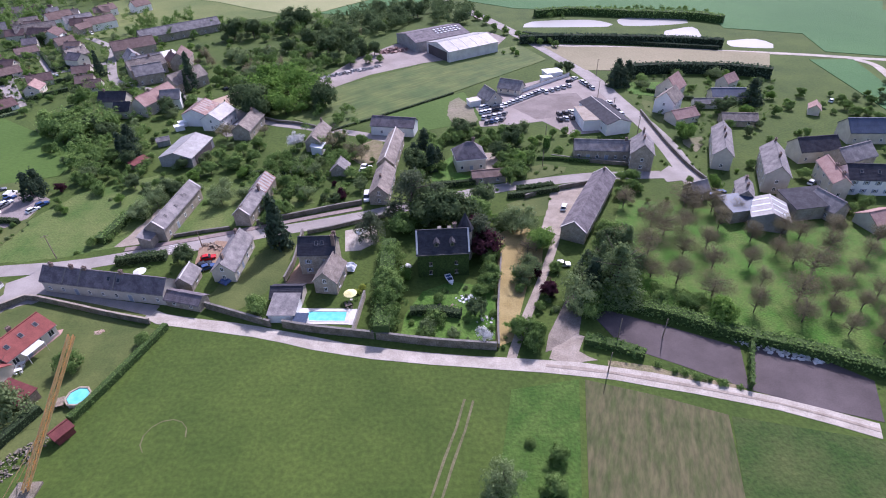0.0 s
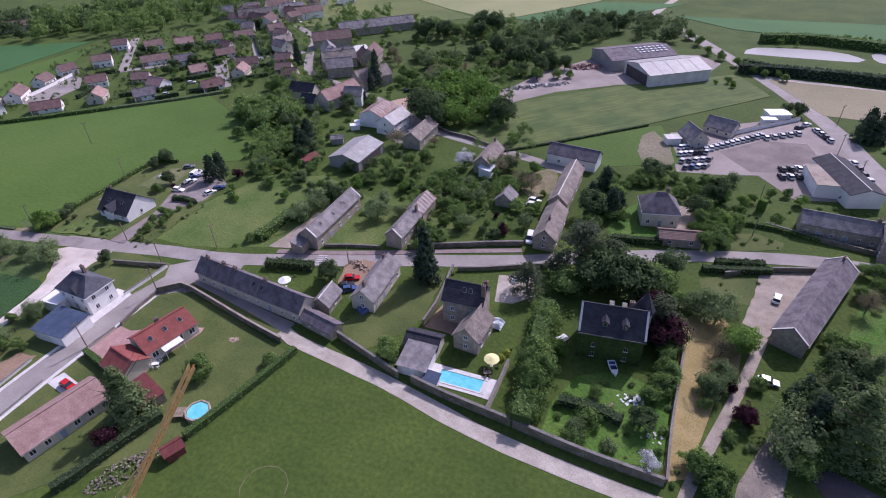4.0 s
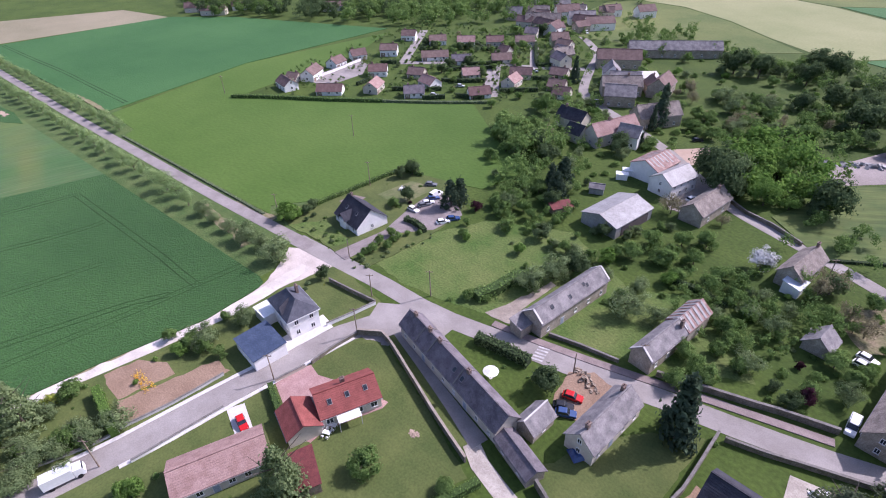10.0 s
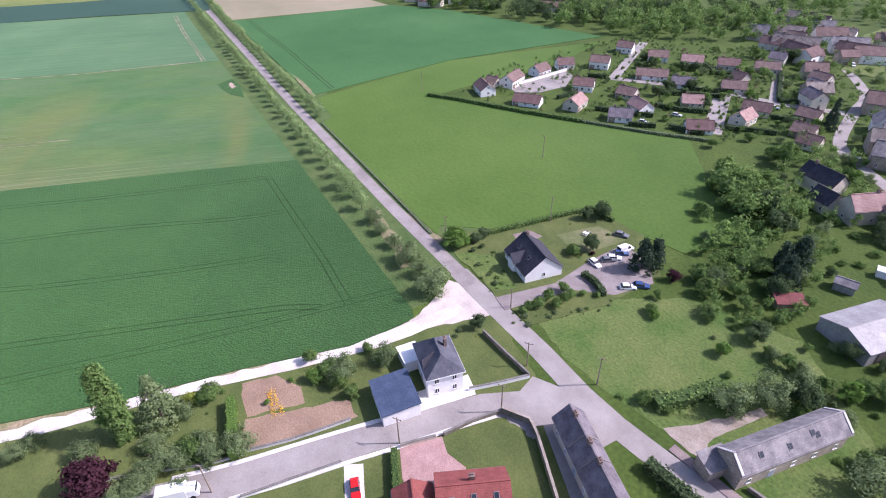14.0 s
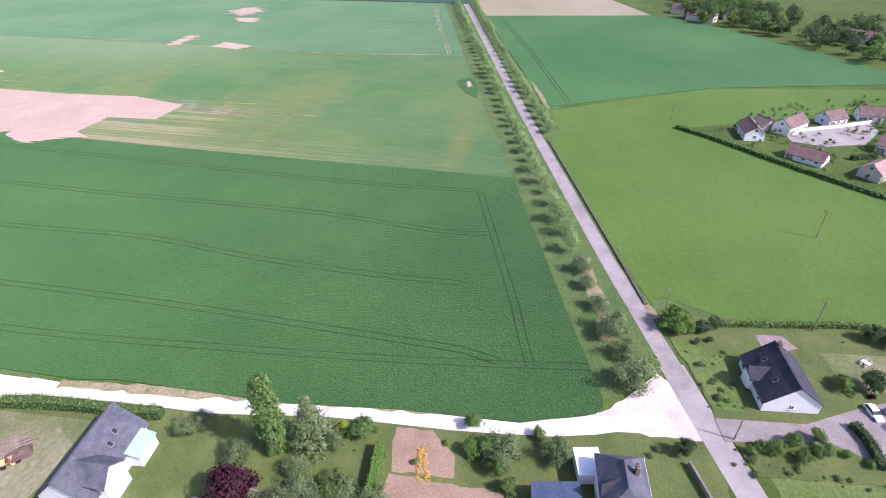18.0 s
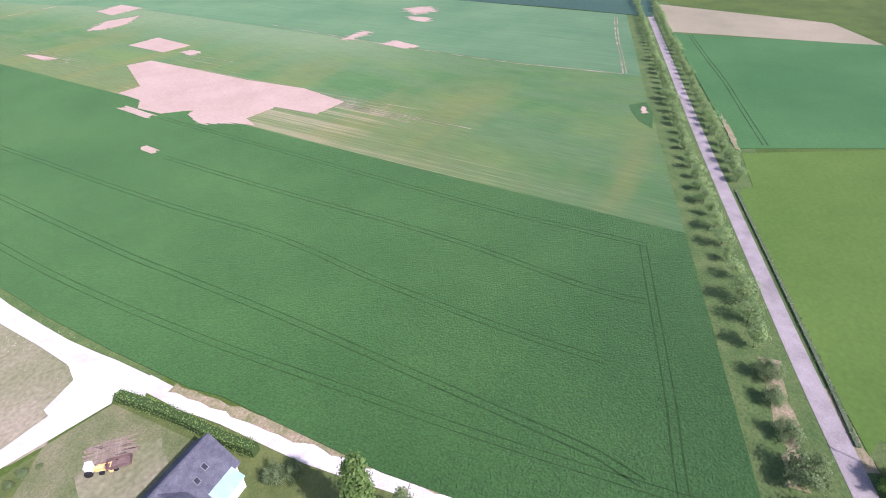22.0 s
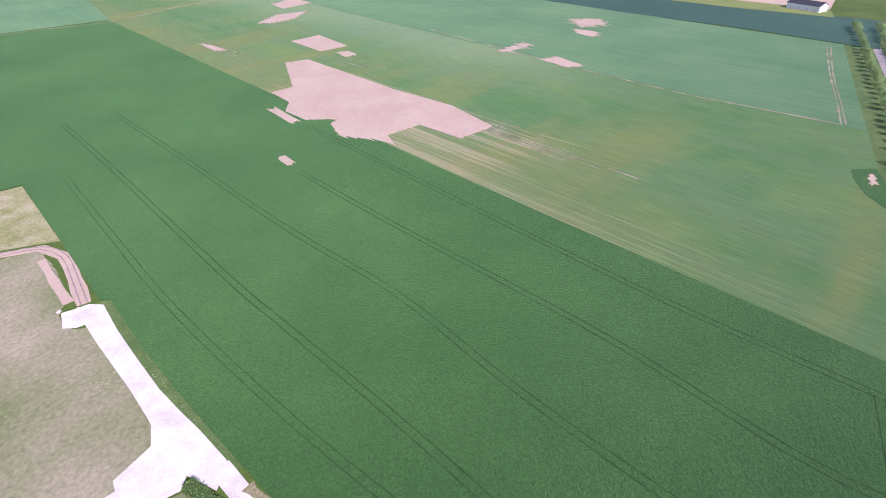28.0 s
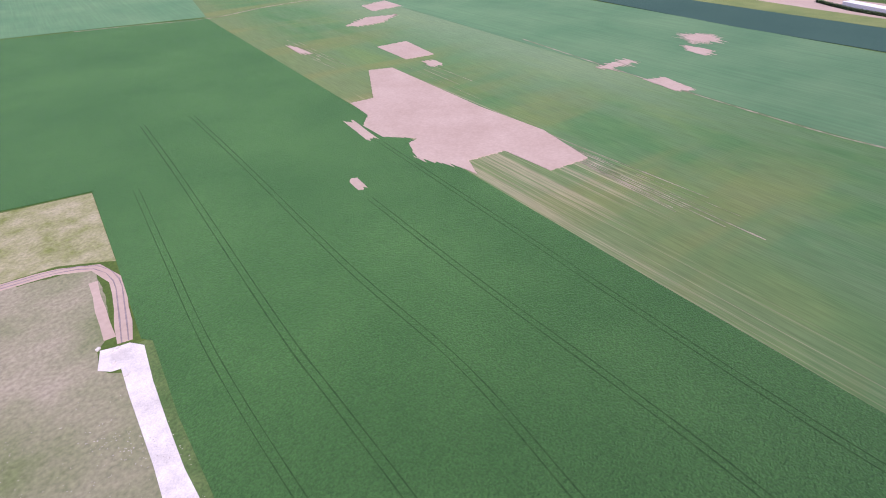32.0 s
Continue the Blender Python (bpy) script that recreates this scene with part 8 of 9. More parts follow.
wood("village_trees", "tangled trees along the field edge", [(-99.5, 290), (-68.2, 316.7), (-52.4, 294.7), (-47.2, 237.4), (-69, 232.6), (-90.9, 248.3)], 40, 5, 9, "green", 26)
wood("village_trees", "trees along the pasture border", [(-164.6, 215.8), (-155.2, 239.8), (-127.9, 213), (-118.3, 177.8), (-122.4, 165.7), (-137.4, 179.1)], 22, 5, 9, "green", 27)
wood("far_scrub", "scrub around the settling ponds", [(68.8, 381.4), (123.1, 392.6), (175.1, 378.2), (176.2, 365.2), (117.8, 373), (73.9, 370.4)], 60, 3, 5, "green", 9)

hedge("low_hedge", "narrow hedge between the two asphalt courts", [(68, 84.6), (64.6, 77.6), (61.6, 71.2)], 0.8, 2.2, "green", 0.25, 8)
plant("orchard", [(23, 118.5, 8)])
plant("scrub", [(-133, 121.5, 3), (-131, 128.5, 3), (-129.2, 134.5, 3), (-160, 119.5, 2.6), (-156, 120.8, 2.8), (-151, 121.4, 2.8), (-147, 121.2, 3), (-145, 123.6, 2.6), (-158.6, 125, 2)], "flowering shrubs by the drive")
# hedges
hedge("clipped_hedge", "long clipped green hedge round the lawn", [(-66.2, 94.5), (-68.6, 86.8), (-71.9, 77), (-75.1, 68.3)], 1.5, 1.7, "green")
hedge("clipped_hedge", "dark clipped hedge between gardens", [(-90.3, 52.4), (-88.7, 55.6), (-86.4, 62.6), (-82.8, 71.3)], 1.8, 2.0, "dark")
hedge("clipped_hedge", "clipped hedge beside the terrace", [(-111.8, 80.6), (-105.6, 78.7), (-99.1, 76.8)], 1.3, 1.8, "green")
hedge("clipped_hedge", "bright green clipped hedge by the plot", [(-136.5, 54.6), (-130.1, 54.1), (-122.9, 53.5)], 1.7, 2.6, "bright")
hedge("clipped_hedge", "thick clipped hedge along the chalk track", [(-148.2, -24.5), (-147.8, -16.2), (-146.8, -6.6), (-145.4, 1.3), (-144.7, 10.2)], 2.2, 2.2, "green", 0.16, 16)
hedge("wild_hedge", "dark hedge along the road garden", [(-90, 120.1), (-84, 121.5), (-77, 122.4)], 2.2, 2.2, "dark", 0.28)
hedge("tall_hedge", "tall dark hedge beside the stubble field", [(47.4, 318.3), (74, 317.7), (101.9, 313.2), (128.2, 307.8), (154.4, 299.2)], 4.0, 4.5, "needle", 0.5, 3)
hedge("tall_hedge", "row of dark clipped conifers", [(94, 260.7), (109.8, 261.3), (132.4, 258.5), (146.6, 254.3), (155.4, 249.3)], 4.0, 5.0, "needle", 0.5, 3)
hedge("wild_hedge", "thick wild hedge along the orchard", [(33.1, 96.8), (43.9, 96.3), (52.2, 93), (65.1, 85.9), (78.4, 80.3), (91.1, 73.9), (101.9, 67.9)], 3.2, 2.6, "green", 0.27, 9)
hedge("low_hedge", "low dark hedge between the crop and the meadow", [(-44.1, 204.5), (-23.3, 219.3), (6.9, 242.3)], 1.0, 0.8, "dark", 0.3, 5)
hedge("low_hedge", "hedge round the estate gardens", [(-284.9, 161), (-270.7, 172.2), (-248.1, 187.4), (-224.7, 204.8)], 2.0, 1.6, "green", 0.35, 4)
hedge("low_hedge", "straggling hedge behind estate houses", [(-224.7, 204.8), (-203.8, 220.6), (-187.1, 235.3)], 1.5, 1.2, "grey", 0.35, 4)
for line in ([(-235.5, 255.6), (-228.0, 266.6), (-218.9, 275.6)], [(-225.0, 243.1), (-215.7, 249.0), (-208.0, 256.7)], [(-192.6, 249.6), (-186.4, 256.7), (-179.7, 262.3)], [(-203.9, 293.6), (-216.4, 309.3), (-230.3, 327.2)], [(-203.3, 292.9), (-199.3, 297.5), (-195.2, 300.8)], [(-233.7, 218.4), (-227.8, 223.3)], [(-272.1, 242.9), (-265.7, 248.9)], [(-204.2, 232.1), (-196.5, 234.7), (-192.4, 238.6)], [(-213.5, 219.2), (-206.7, 227.2)], [(-198.3, 272.5), (-188.6, 277.0), (-183.1, 282.7)], [(-245.0, 273.9), (-234.2, 270.9), (-221.1, 285.6)], [(-252.7, 211.5), (-253.5, 220.3)], [(-220.8, 228.7), (-215.7, 233.9)], [(-259.8, 307.0), (-245.4, 300.3), (-237.6, 306.3)]):
    hedge("clipped_hedge", "dark clipped hedge between estate gardens", line, 1.6, 1.9, "dark", 0.32, 5)["group"] = "hedges between estate gardens"
hedge("low_hedge", "rough weeds along the avenue kerb", [(-276, 107.6), (-242.9, 110.4), (-194.8, 114.3), (-176, 115.6)], 1.0, 0.5, "grey", 0.25, 6)
hedge("low_hedge", "garden hedge along the pasture", [(-168.2, 130.3), (-167.4, 144.6), (-165.7, 163.7), (-157.4, 166.9)], 1.2, 1.3, "green", 0.25)
hedge("wild_hedge", "wild hedge beside the stone barn meadow", [(-99.5, 130.4), (-98.1, 135.8), (-97, 144.2), (-90.8, 144.7)], 3.0, 2.4, "green", 0.3, 6)
hedge("low_hedge", "dark hedge across the village gardens", [(-68.7, 169.6), (-62.5, 170.2), (-54.3, 169.1)], 1.4, 1.4, "dark", 0.25)
hedge("low_hedge", "clipped green hedge by the lawn", [(-0.3, 158.6), (5.9, 157.9), (13, 159.4)], 1.6, 1.4, "green", 0.25)
hedge("low_hedge", "dark hedge along the main road", [(24.5, 152.5), (31.3, 153.6), (36.5, 154.6)], 1.8, 2.0, "dark", 0.3)
hedge("low_hedge", "flower hedge before the stone row", [(44, 173.4), (49.2, 172.2), (52.4, 170.9)], 1.2, 1.2, "green", 0.25)
hedge("low_hedge", "hedge by the parked cars", [(-140, 143.3), (-135.7, 143.9), (-130.8, 142.7)], 1.4, 1.6, "dark", 0.25)
hedge("wild_hedge", "bramble hedge by the asphalt court", [(31.2, 85.7), (35.3, 84.3), (39.8, 82.4), (43, 80.6)], 2.6, 1.8, "green", 0.3, 6)
hedge("tall_hedge", "tall evergreen belt beside the manor", [(-14.7, 122.6), (-14.6, 108), (-14.2, 96.5), (-14.5, 88.3)], 4.2, 4.6, "green", 0.27, 9)
# gardens below the car yard and along the upper road
Q = "trees by the car yard"
plant("lime", [(25.7, 197.4, 8), (34.8, 185.9, 7), (51.2, 190.5, 7), (23.6, 194.7, 6), (92.7, 187.2, 9)], Q)
plant("birch", [(33.3, 199.8, 8), (94.1, 241.5, 7), (92.4, 243.5, 6), (0.6, 135.9, 9)], Q)
plant("yew", [(26.9, 186.9, 7), (29.2, 186.2, 6), (59.6, 266.1, 5), (64.4, 266.7, 5)], Q)
plant("oak", [(26.4, 164.5, 9), (5.0, 195.7, 7), (8.3, 193.7, 6), (2.2, 191.5, 6), (11.2, 197.8, 5), (15.6, 197.2, 5), (62.8, 156.6, 8), (59.8, 157.7, 6)], Q)
plant("lime", [(13.3, 138.0, 9)], Q)
plant("bush", [(17.7, 195.0, 3), (20.8, 193.0, 3), (30.9, 183.1, 3), (36.2, 180.7, 3), (38.0, 179.9, 3), (44.4, 183.0, 3), (47.8, 185.6, 3), (56.6, 190.2, 3), (60.7, 190.8, 3), (65.2, 189.3, 3), (69.3, 189.9, 3), (86.3, 236.3, 4), (88.6, 230.6, 4), (85.2, 223.0, 3), (89.0, 219.4, 3), (89.8, 215.5, 3), (90.8, 210.5, 3), (90.3, 204.4, 3), (107.3, 215.4, 4), (106.3, 210.3, 4), (36.3, 167.8, 3), (39.3, 166.5, 2), (41.4, 165.0, 2), (77.6, 170.6, 3), (78.1, 168.1, 3), (25.5, 144.4, 3), (26.5, 142.3, 2), (34.3, 147.3, 2), (22.5, 139.5, 4), (91.1, 178.2, 3), (90.7, 172.7, 3), (36.0, 301.3, 6), (41.2, 307.0, 6), (43.8, 302.2, 5)], "shrubs of the upper gardens")
plant("beech", [(26.4, 101.7, 4.5), (23.9, 109.2, 4.5)], "purple shrubs by the garden path")
plant("larch", [(41.2, 99.6, 13), (48.4, 115.5, 11), (41.1, 111.2, 10)], "trees at the orchard edge")
plant("pine", [(36.6, 102.2, 11), (37.0, 110.5, 9)], "trees at the orchard edge")
plant("scrub", [(26.8, 96.2, 4), (25.4, 99.3, 3), (-3.8, 90.8, 4), (8.9, 87.5, 5)], "shrubs of the manor garden")
plant("oak", [(12.0, 114.5, 7), (26.4, 123.7, 7), (19.1, 108.4, 5), (19.0, 103.6, 4)], "trees of the manor garden")
hedge("garden_hedge", "clipped dark green hedge round a small garden", [(-2.4, 157.2), (5.6, 157.9), (13.2, 159.1)], 1.6, 1.9, "dark", 0.2, 14)
hedge("garden_hedge", "low clipped green hedge before the cottage row", [(34.5, 175.3), (42.9, 174.2), (53.2, 171.9)], 1.2, 1.3, "green", 0.2, 14)
hedge("tall_hedge", "tall clipped pale green hedge block", [(38.8, 185.4), (40.6, 184.1)], 1.6, 4.0, "bright", 0.2, 14)
hedge("garden_hedge", "clipped hedge along the upper gardens", [(93.4, 237.3), (100.1, 233.6), (104.6, 227.9), (110.3, 225.9)], 1.4, 1.6, "dark", 0.22, 12)
hedge("garden_hedge", "clipped hedge above the barn court", [(21.2, 149.1), (28.7, 150.3), (37.8, 152.5)], 1.6, 1.8, "dark", 0.2, 14)
hedge("manor_hedge", "ragged dark hedge across the manor garden", [(-8.4, 96.8), (-2.2, 96.7), (3.9, 95.1)], 2.0, 1.8, "dark", 0.22, 12)
hedge("pond_hedge", "thick green tree belt behind the ponds", [(65.0, 376.8), (86.7, 381.2), (111.2, 374.7), (128.6, 368.4), (160, 360), (176, 348)], 5.0, 4.5, "green", 0.5, 2.2)

hedge("low_hedge", "dark hedge behind the court", [(51.5, 335.5), (74.3, 323.3), (103.4, 311), (150.5, 295.2)], 2.5, 2.0, "needle", 0.4, 3)

# ---------------------------------------------------------------- walls, pools, cars, poles and small things
def wall_line(name, label, pts, h, th=0.4, material=WALL_STONE, cap=COPING):
    e = tagged(new(name), label, "wall")
    part("body", ribbon(pts, th, -0.2, h, 4.0), material, e)
    part("cap", ribbon(pts, th + 0.12, h, h + 0.1, 4.0), cap, e)


# Dark body, paler cap: the shaded side and lit top put into colour.
wall_line("garden_wall", "long rendered garden wall along the lane", [(-111.2, 102.8), (-106.6, 106.4), (-95, 103.3), (-82.2, 99.2), (-70.8, 96)], 1.7, 0.4, WALL_STONE, BROWN_GRAVEL)
wall_line("garden_wall", "low wall in front of the terrace", [(-111.2, 102.8), (-111.6, 96.7), (-111.2, 90.3)], 1.0, 0.35, WALL_STONE)
wall_line("garden_wall", "low wall with pale coping by the street", [(-111.4, 88.8), (-111.8, 86.3), (-112.4, 82)], 0.9, 0.35, RENDER_C)
wall_line("garden_wall", "low white wall round the corner garden", [(-118.8, 99.5), (-117.5, 106.1), (-116.5, 112.5)], 1.0, 0.3, RENDER_W)
wall_line("garden_wall", "garden wall between road and lawn", [(-116.5, 112.5), (-124.6, 111.1), (-132.4, 109.9)], 1.2, 0.3, WALL_STONE)
wall_line("lane_wall", "stone wall along the lane gardens", [(-59.1, 101.1), (-50.4, 97.5), (-41.3, 93.7)], 2.0, 0.45)
wall_line("lane_wall", "tall stone wall in shade along the lane", [(-38.3, 93.4), (-29.9, 91.3), (-18.7, 89.2), (-3.2, 86.1), (11.3, 84.1)], 2.2, 0.5)
wall_line("pool_wall", "pale wall beside the pool terrace", [(-19.9, 103.5), (-20.7, 95.9), (-21.4, 89.7)], 2.0, 0.4, RENDER_C)
wall_line("road_wall", "low stone wall along the main road", [(-79.2, 132.7), (-72.4, 134.5), (-63.6, 136.2)], 0.9, 0.4)
wall_line("road_wall", "stone wall with ivy along the main road", [(-56.1, 138.2), (-46.2, 141.5), (-38.9, 143.9), (-34.9, 145.4), (-25.2, 148.2)], 1.5, 0.5)
wall_line("road_wall", "garden wall by the slate house", [(-39.6, 132.3), (-33.2, 134.2), (-28.1, 136.2), (-17, 140.3)], 1.2, 0.4)
wall_line("yard_wall", "pale rendered wall round the car yard", [(36.2, 239.5), (49.1, 250), (63.8, 261.2)], 1.6, 0.4, RENDER_W)
wall_line("yard_wall", "stone wall beside the village street", [(-73.4, 219.2), (-67.2, 215.4), (-59.3, 213.3), (-49.9, 208.4)], 1.2, 0.4)
wall_line("street_wall", "low kerb wall along the side street", [(-128.9, 30.3), (-126.7, 39.7), (-124.1, 48.6), (-123.3, 54.3)], 0.6, 0.3, CONCRETE)
wall_line("street_wall", "low wall along the tilled plot", [(-124, 54.7), (-122.6, 64), (-122.3, 75.4)], 0.7, 0.3, CONCRETE)
wall_line("street_wall", "white front garden wall by the street", [(-114.8, 53.5), (-114.6, 56), (-114.3, 63.2), (-113.9, 71.2)], 0.7, 0.35, RENDER_W)
wall_line("garden_wall", "stone wall behind the courtyard", [(-41.5, 110.1), (-40.6, 117), (-40.9, 132.4)], 1.8, 0.4)
wall_line("manor_wall", "low wall along the dry lawn", [(11.8, 84.7), (12.7, 95.7), (15.8, 118.4)], 1.2, 0.35)
wall_line("estate_wall", "white wall round the estate court", [(-277.6, 200.3), (-280.4, 218.1), (-285.1, 239)], 1.6, 0.3, RENDER_W)
wall_line("orchard_wall", "low wall along the upper road gardens", [(83.8, 214.4), (84, 184.4), (85.2, 165.8), (87.2, 156.1)], 1.2, 0.4)
wall_line("road_wall", "stone wall before the low cottage row", [(39.8, 175.8), (51.7, 171.6), (67.2, 167.4)], 1.3, 0.4)
wall_line("road_wall", "wall beside the barn court", [(26.5, 148.3), (36.2, 152.7), (48.4, 156)], 1.4, 0.4)

# swimming pool
pool = tagged(new("swimming_pool"), "rectangular turquoise swimming pool with stone surround", "pool")
pool.matrix_basis = pose(-28.2, 96.6, 0, 0, 0, -3.3)
part("water", boxes((-5.1, 5.1, -1.6, 1.6, -0.2, 0.1)), WATER_POOL, pool)
part("basin", boxes((-5.45, 5.45, -1.95, -1.6, -0.3, 0.2), (-5.45, 5.45, 1.6, 1.95, -0.3, 0.2), (-5.45, -5.1, -1.6, 1.6, -0.3, 0.2), (5.1, 5.45, -1.6, 1.6, -0.3, 0.2)), CONCRETE, pool)
part("deck", boxes((-8.6, -5.45, -2.6, 2.8, -0.3, 0.12), (5.45, 7.4, -2.8, 2.6, -0.3, 0.12), (-5.45, 5.45, 1.95, 2.7, -0.3, 0.12), (-5.45, 5.45, -2.7, -1.95, -0.3, 0.12)), CONCRETE, pool, "pale paved terrace")
for k in range(3):
    part("step", boxes((4.3 + 0.25 * k, 4.55 + 0.25 * k, -1.5, 1.5, 0.101 + 0.001 * k, 0.115 + 0.02 * k)), CONCRETE, pool)
flat("pool_cabin", "small cabin with a blue sloping roof by the pool", -34.1, 94.1, 3.0, 2.6, -5, 1.7, RENDER_W, BLUE_ROOF, 0.5)
rp = tagged(new("round_pool"), "above-ground octagonal pool with pale wooden side", "pool")
rp.matrix_basis = pose(-76.2, 73.9, 0, 0, 0, 20)
bm = bmesh.new()
spin(bm, 2.15, 2.15, 0.0, 1.1, 8)
part("water", bm, WATER_POOL, rp)
for k in range(8):
    a0 = 6.2832 * k / 8
    seg = part("side_panel", boxes((2.1, 2.3, -0.98, 0.98, 0, 1.2)), PALE_WOOD, rp)
    seg.matrix_basis = pose(0, 0, 0, 0, 0, math.degrees(a0) + 22.5)
    rim = part("rim_board", boxes((2.08, 2.42, -1.0, 1.05, 1.2, 1.26)), PALE_WOOD, rp)
    rim.matrix_basis = pose(0, 0, 0, 0, 0, math.degrees(a0) + 22.5)
deck = part("deck", boxes((-4.6, -2.6, -1.15, -1.05, 0.88, 0.949), (-4.6, -2.6, 1.05, 1.15, 0.88, 0.949)), WOOD, rp)
for k in range(9):
    part("board", boxes((-4.6 + 0.22 * k, -4.6 + 0.22 * k + 0.19, -1.2, 1.2, 0.95, 1.0)), WOOD, deck)
for x in (-4.5, -2.9):
    for y in (-1.1, 1.0):
        part("post", boxes((x, x + 0.12, y, y + 0.12, 0, 0.88)), WOOD, deck)

# crane boom lying up from the building plot
crane = tagged(new("crane_boom"), "yellow lattice crane boom leaning up over the gardens", "crane")
foot, tip = Vector((-75.3, 53.6, 0.5)), Vector((-64.0, 67.4, 24.7))
d = (tip - foot).normalized()
s1 = d.orthogonal().normalized()
s2 = d.cross(s1)
CORN = [(1, 1), (-1, 1), (-1, -1), (1, -1)]


def rod(bm, a, b, r):
    u = (b - a).normalized()
    p = u.orthogonal().normalized()
    q = u.cross(p)
    rings = [[bm.verts.new(c + (p * x + q * y) * r) for x, y in CORN] for c in (a, b)]
    for k in range(4):
        j = (k + 1) % 4
        bm.faces.new((rings[0][k], rings[0][j], rings[1][j], rings[1][k]))


def at(f, k, w=0.4):
    return foot.lerp(tip, f) + (s1 * CORN[k][0] + s2 * CORN[k][1]) * w


for k in range(4):
    bm = bmesh.new()
    rod(bm, at(0, k), at(1, k), 0.11)
    part("chord", bm, CRANE_PAINT, crane)
n = 18
for i in range(n):
    bm = bmesh.new()
    for k in range(4):
        j = (k + 1) % 4
        rod(bm, at(i / n, k if i % 2 else j), at((i + 1) / n, j if i % 2 else k), 0.06)
    part("lattice_panel", bm, CRANE_PAINT, crane)
bm = bmesh.new()
rod(bm, Vector((-78.5, 51.0, 0.2)), foot.lerp(tip, 0.45), 0.06)
rod(bm, Vector((-78.0, 55.5, 0.2)), foot.lerp(tip, 0.35), 0.05)
part("stay", bm, CRANE_PAINT, crane)
part("base", boxes((-77.5, -73.2, 51.6, 55.4, -0.1, 0.45)), WALL_STONE, crane)

# poles
def pole(x, y, h, arm=True, turn=0):
    e = tagged(new("utility_pole"), "grey utility pole with a short cross arm" if arm else "plain wooden telephone pole", "pole", "poles along the roads")
    e.matrix_basis = pose(x, y, 0, 0, 0, turn)
    bm = bmesh.new()
    spin(bm, 0.16, 0.1, -0.3, h, 8)
    part("shaft", bm, WOOD, e)
    if arm:
        part("cross_arm", boxes((-0.9, 0.9, -0.06, 0.06, h - 0.5, h - 0.38)), WOOD, e)
        for u in (-0.8, 0, 0.8):
            bm = bmesh.new()
            spin(bm, 0.06, 0.05, h - 0.38, h - 0.15, 6, u, 0)
            part("insulator", bm, GLASS, e)


for (x, y), h in zip([(-111.4, 102.9), (-113.3, 82.2), (-108.9, 124), (-119.6, 113.8), (-203.6, 172), (-165.8, 150.2), (-171.5, 118.3), (-292.6, 161.2), (-118.1, 49), (-59.7, 138), (-40.3, 196.1), (69.4, 228.6), (70.3, 208.6), (75.7, 192.4), (76.7, 260.2)], (8, 7.5, 8, 7, 9, 9, 8, 9, 8, 7, 7, 9, 9, 8, 8)):
    pole(x, y, h, True, 40)
for x, y in [(34.1, 76.7), (38.9, 86.5), (48.8, 86), (35.7, 169.8), (40.2, 190.5), (-68.8, 127.1), (-137.5, 120.2)]:
    pole(x, y, 6.0, False)

# cars
CARS = {}
PAINTS = {"white": (0.78, 0.78, 0.77), "silver": (0.5, 0.51, 0.53), "black": (0.02, 0.02, 0.023), "red": (0.5, 0.015, 0.015), "blue": (0.04, 0.08, 0.2), "grey": (0.16, 0.165, 0.17)}
for k, c in PAINTS.items():
    mat("car_paint_" + k, c, tuple(min(0.9, v * 1.08) for v in c), 2.0, 0.25, 0.0, 5.0, (0.97, 1.03), space="object", spec=0.6)


def loft(bm, rings):
    rows = [[bm.verts.new(p) for p in r] for r in rings]
    for a, b in zip(rows, rows[1:]):
        for k in range(len(a)):
            j = (k + 1) % len(a)
            bm.faces.new((a[k], a[j], b[j], b[k]))
    bm.faces.new(rows[0]), bm.faces.new(rows[-1])


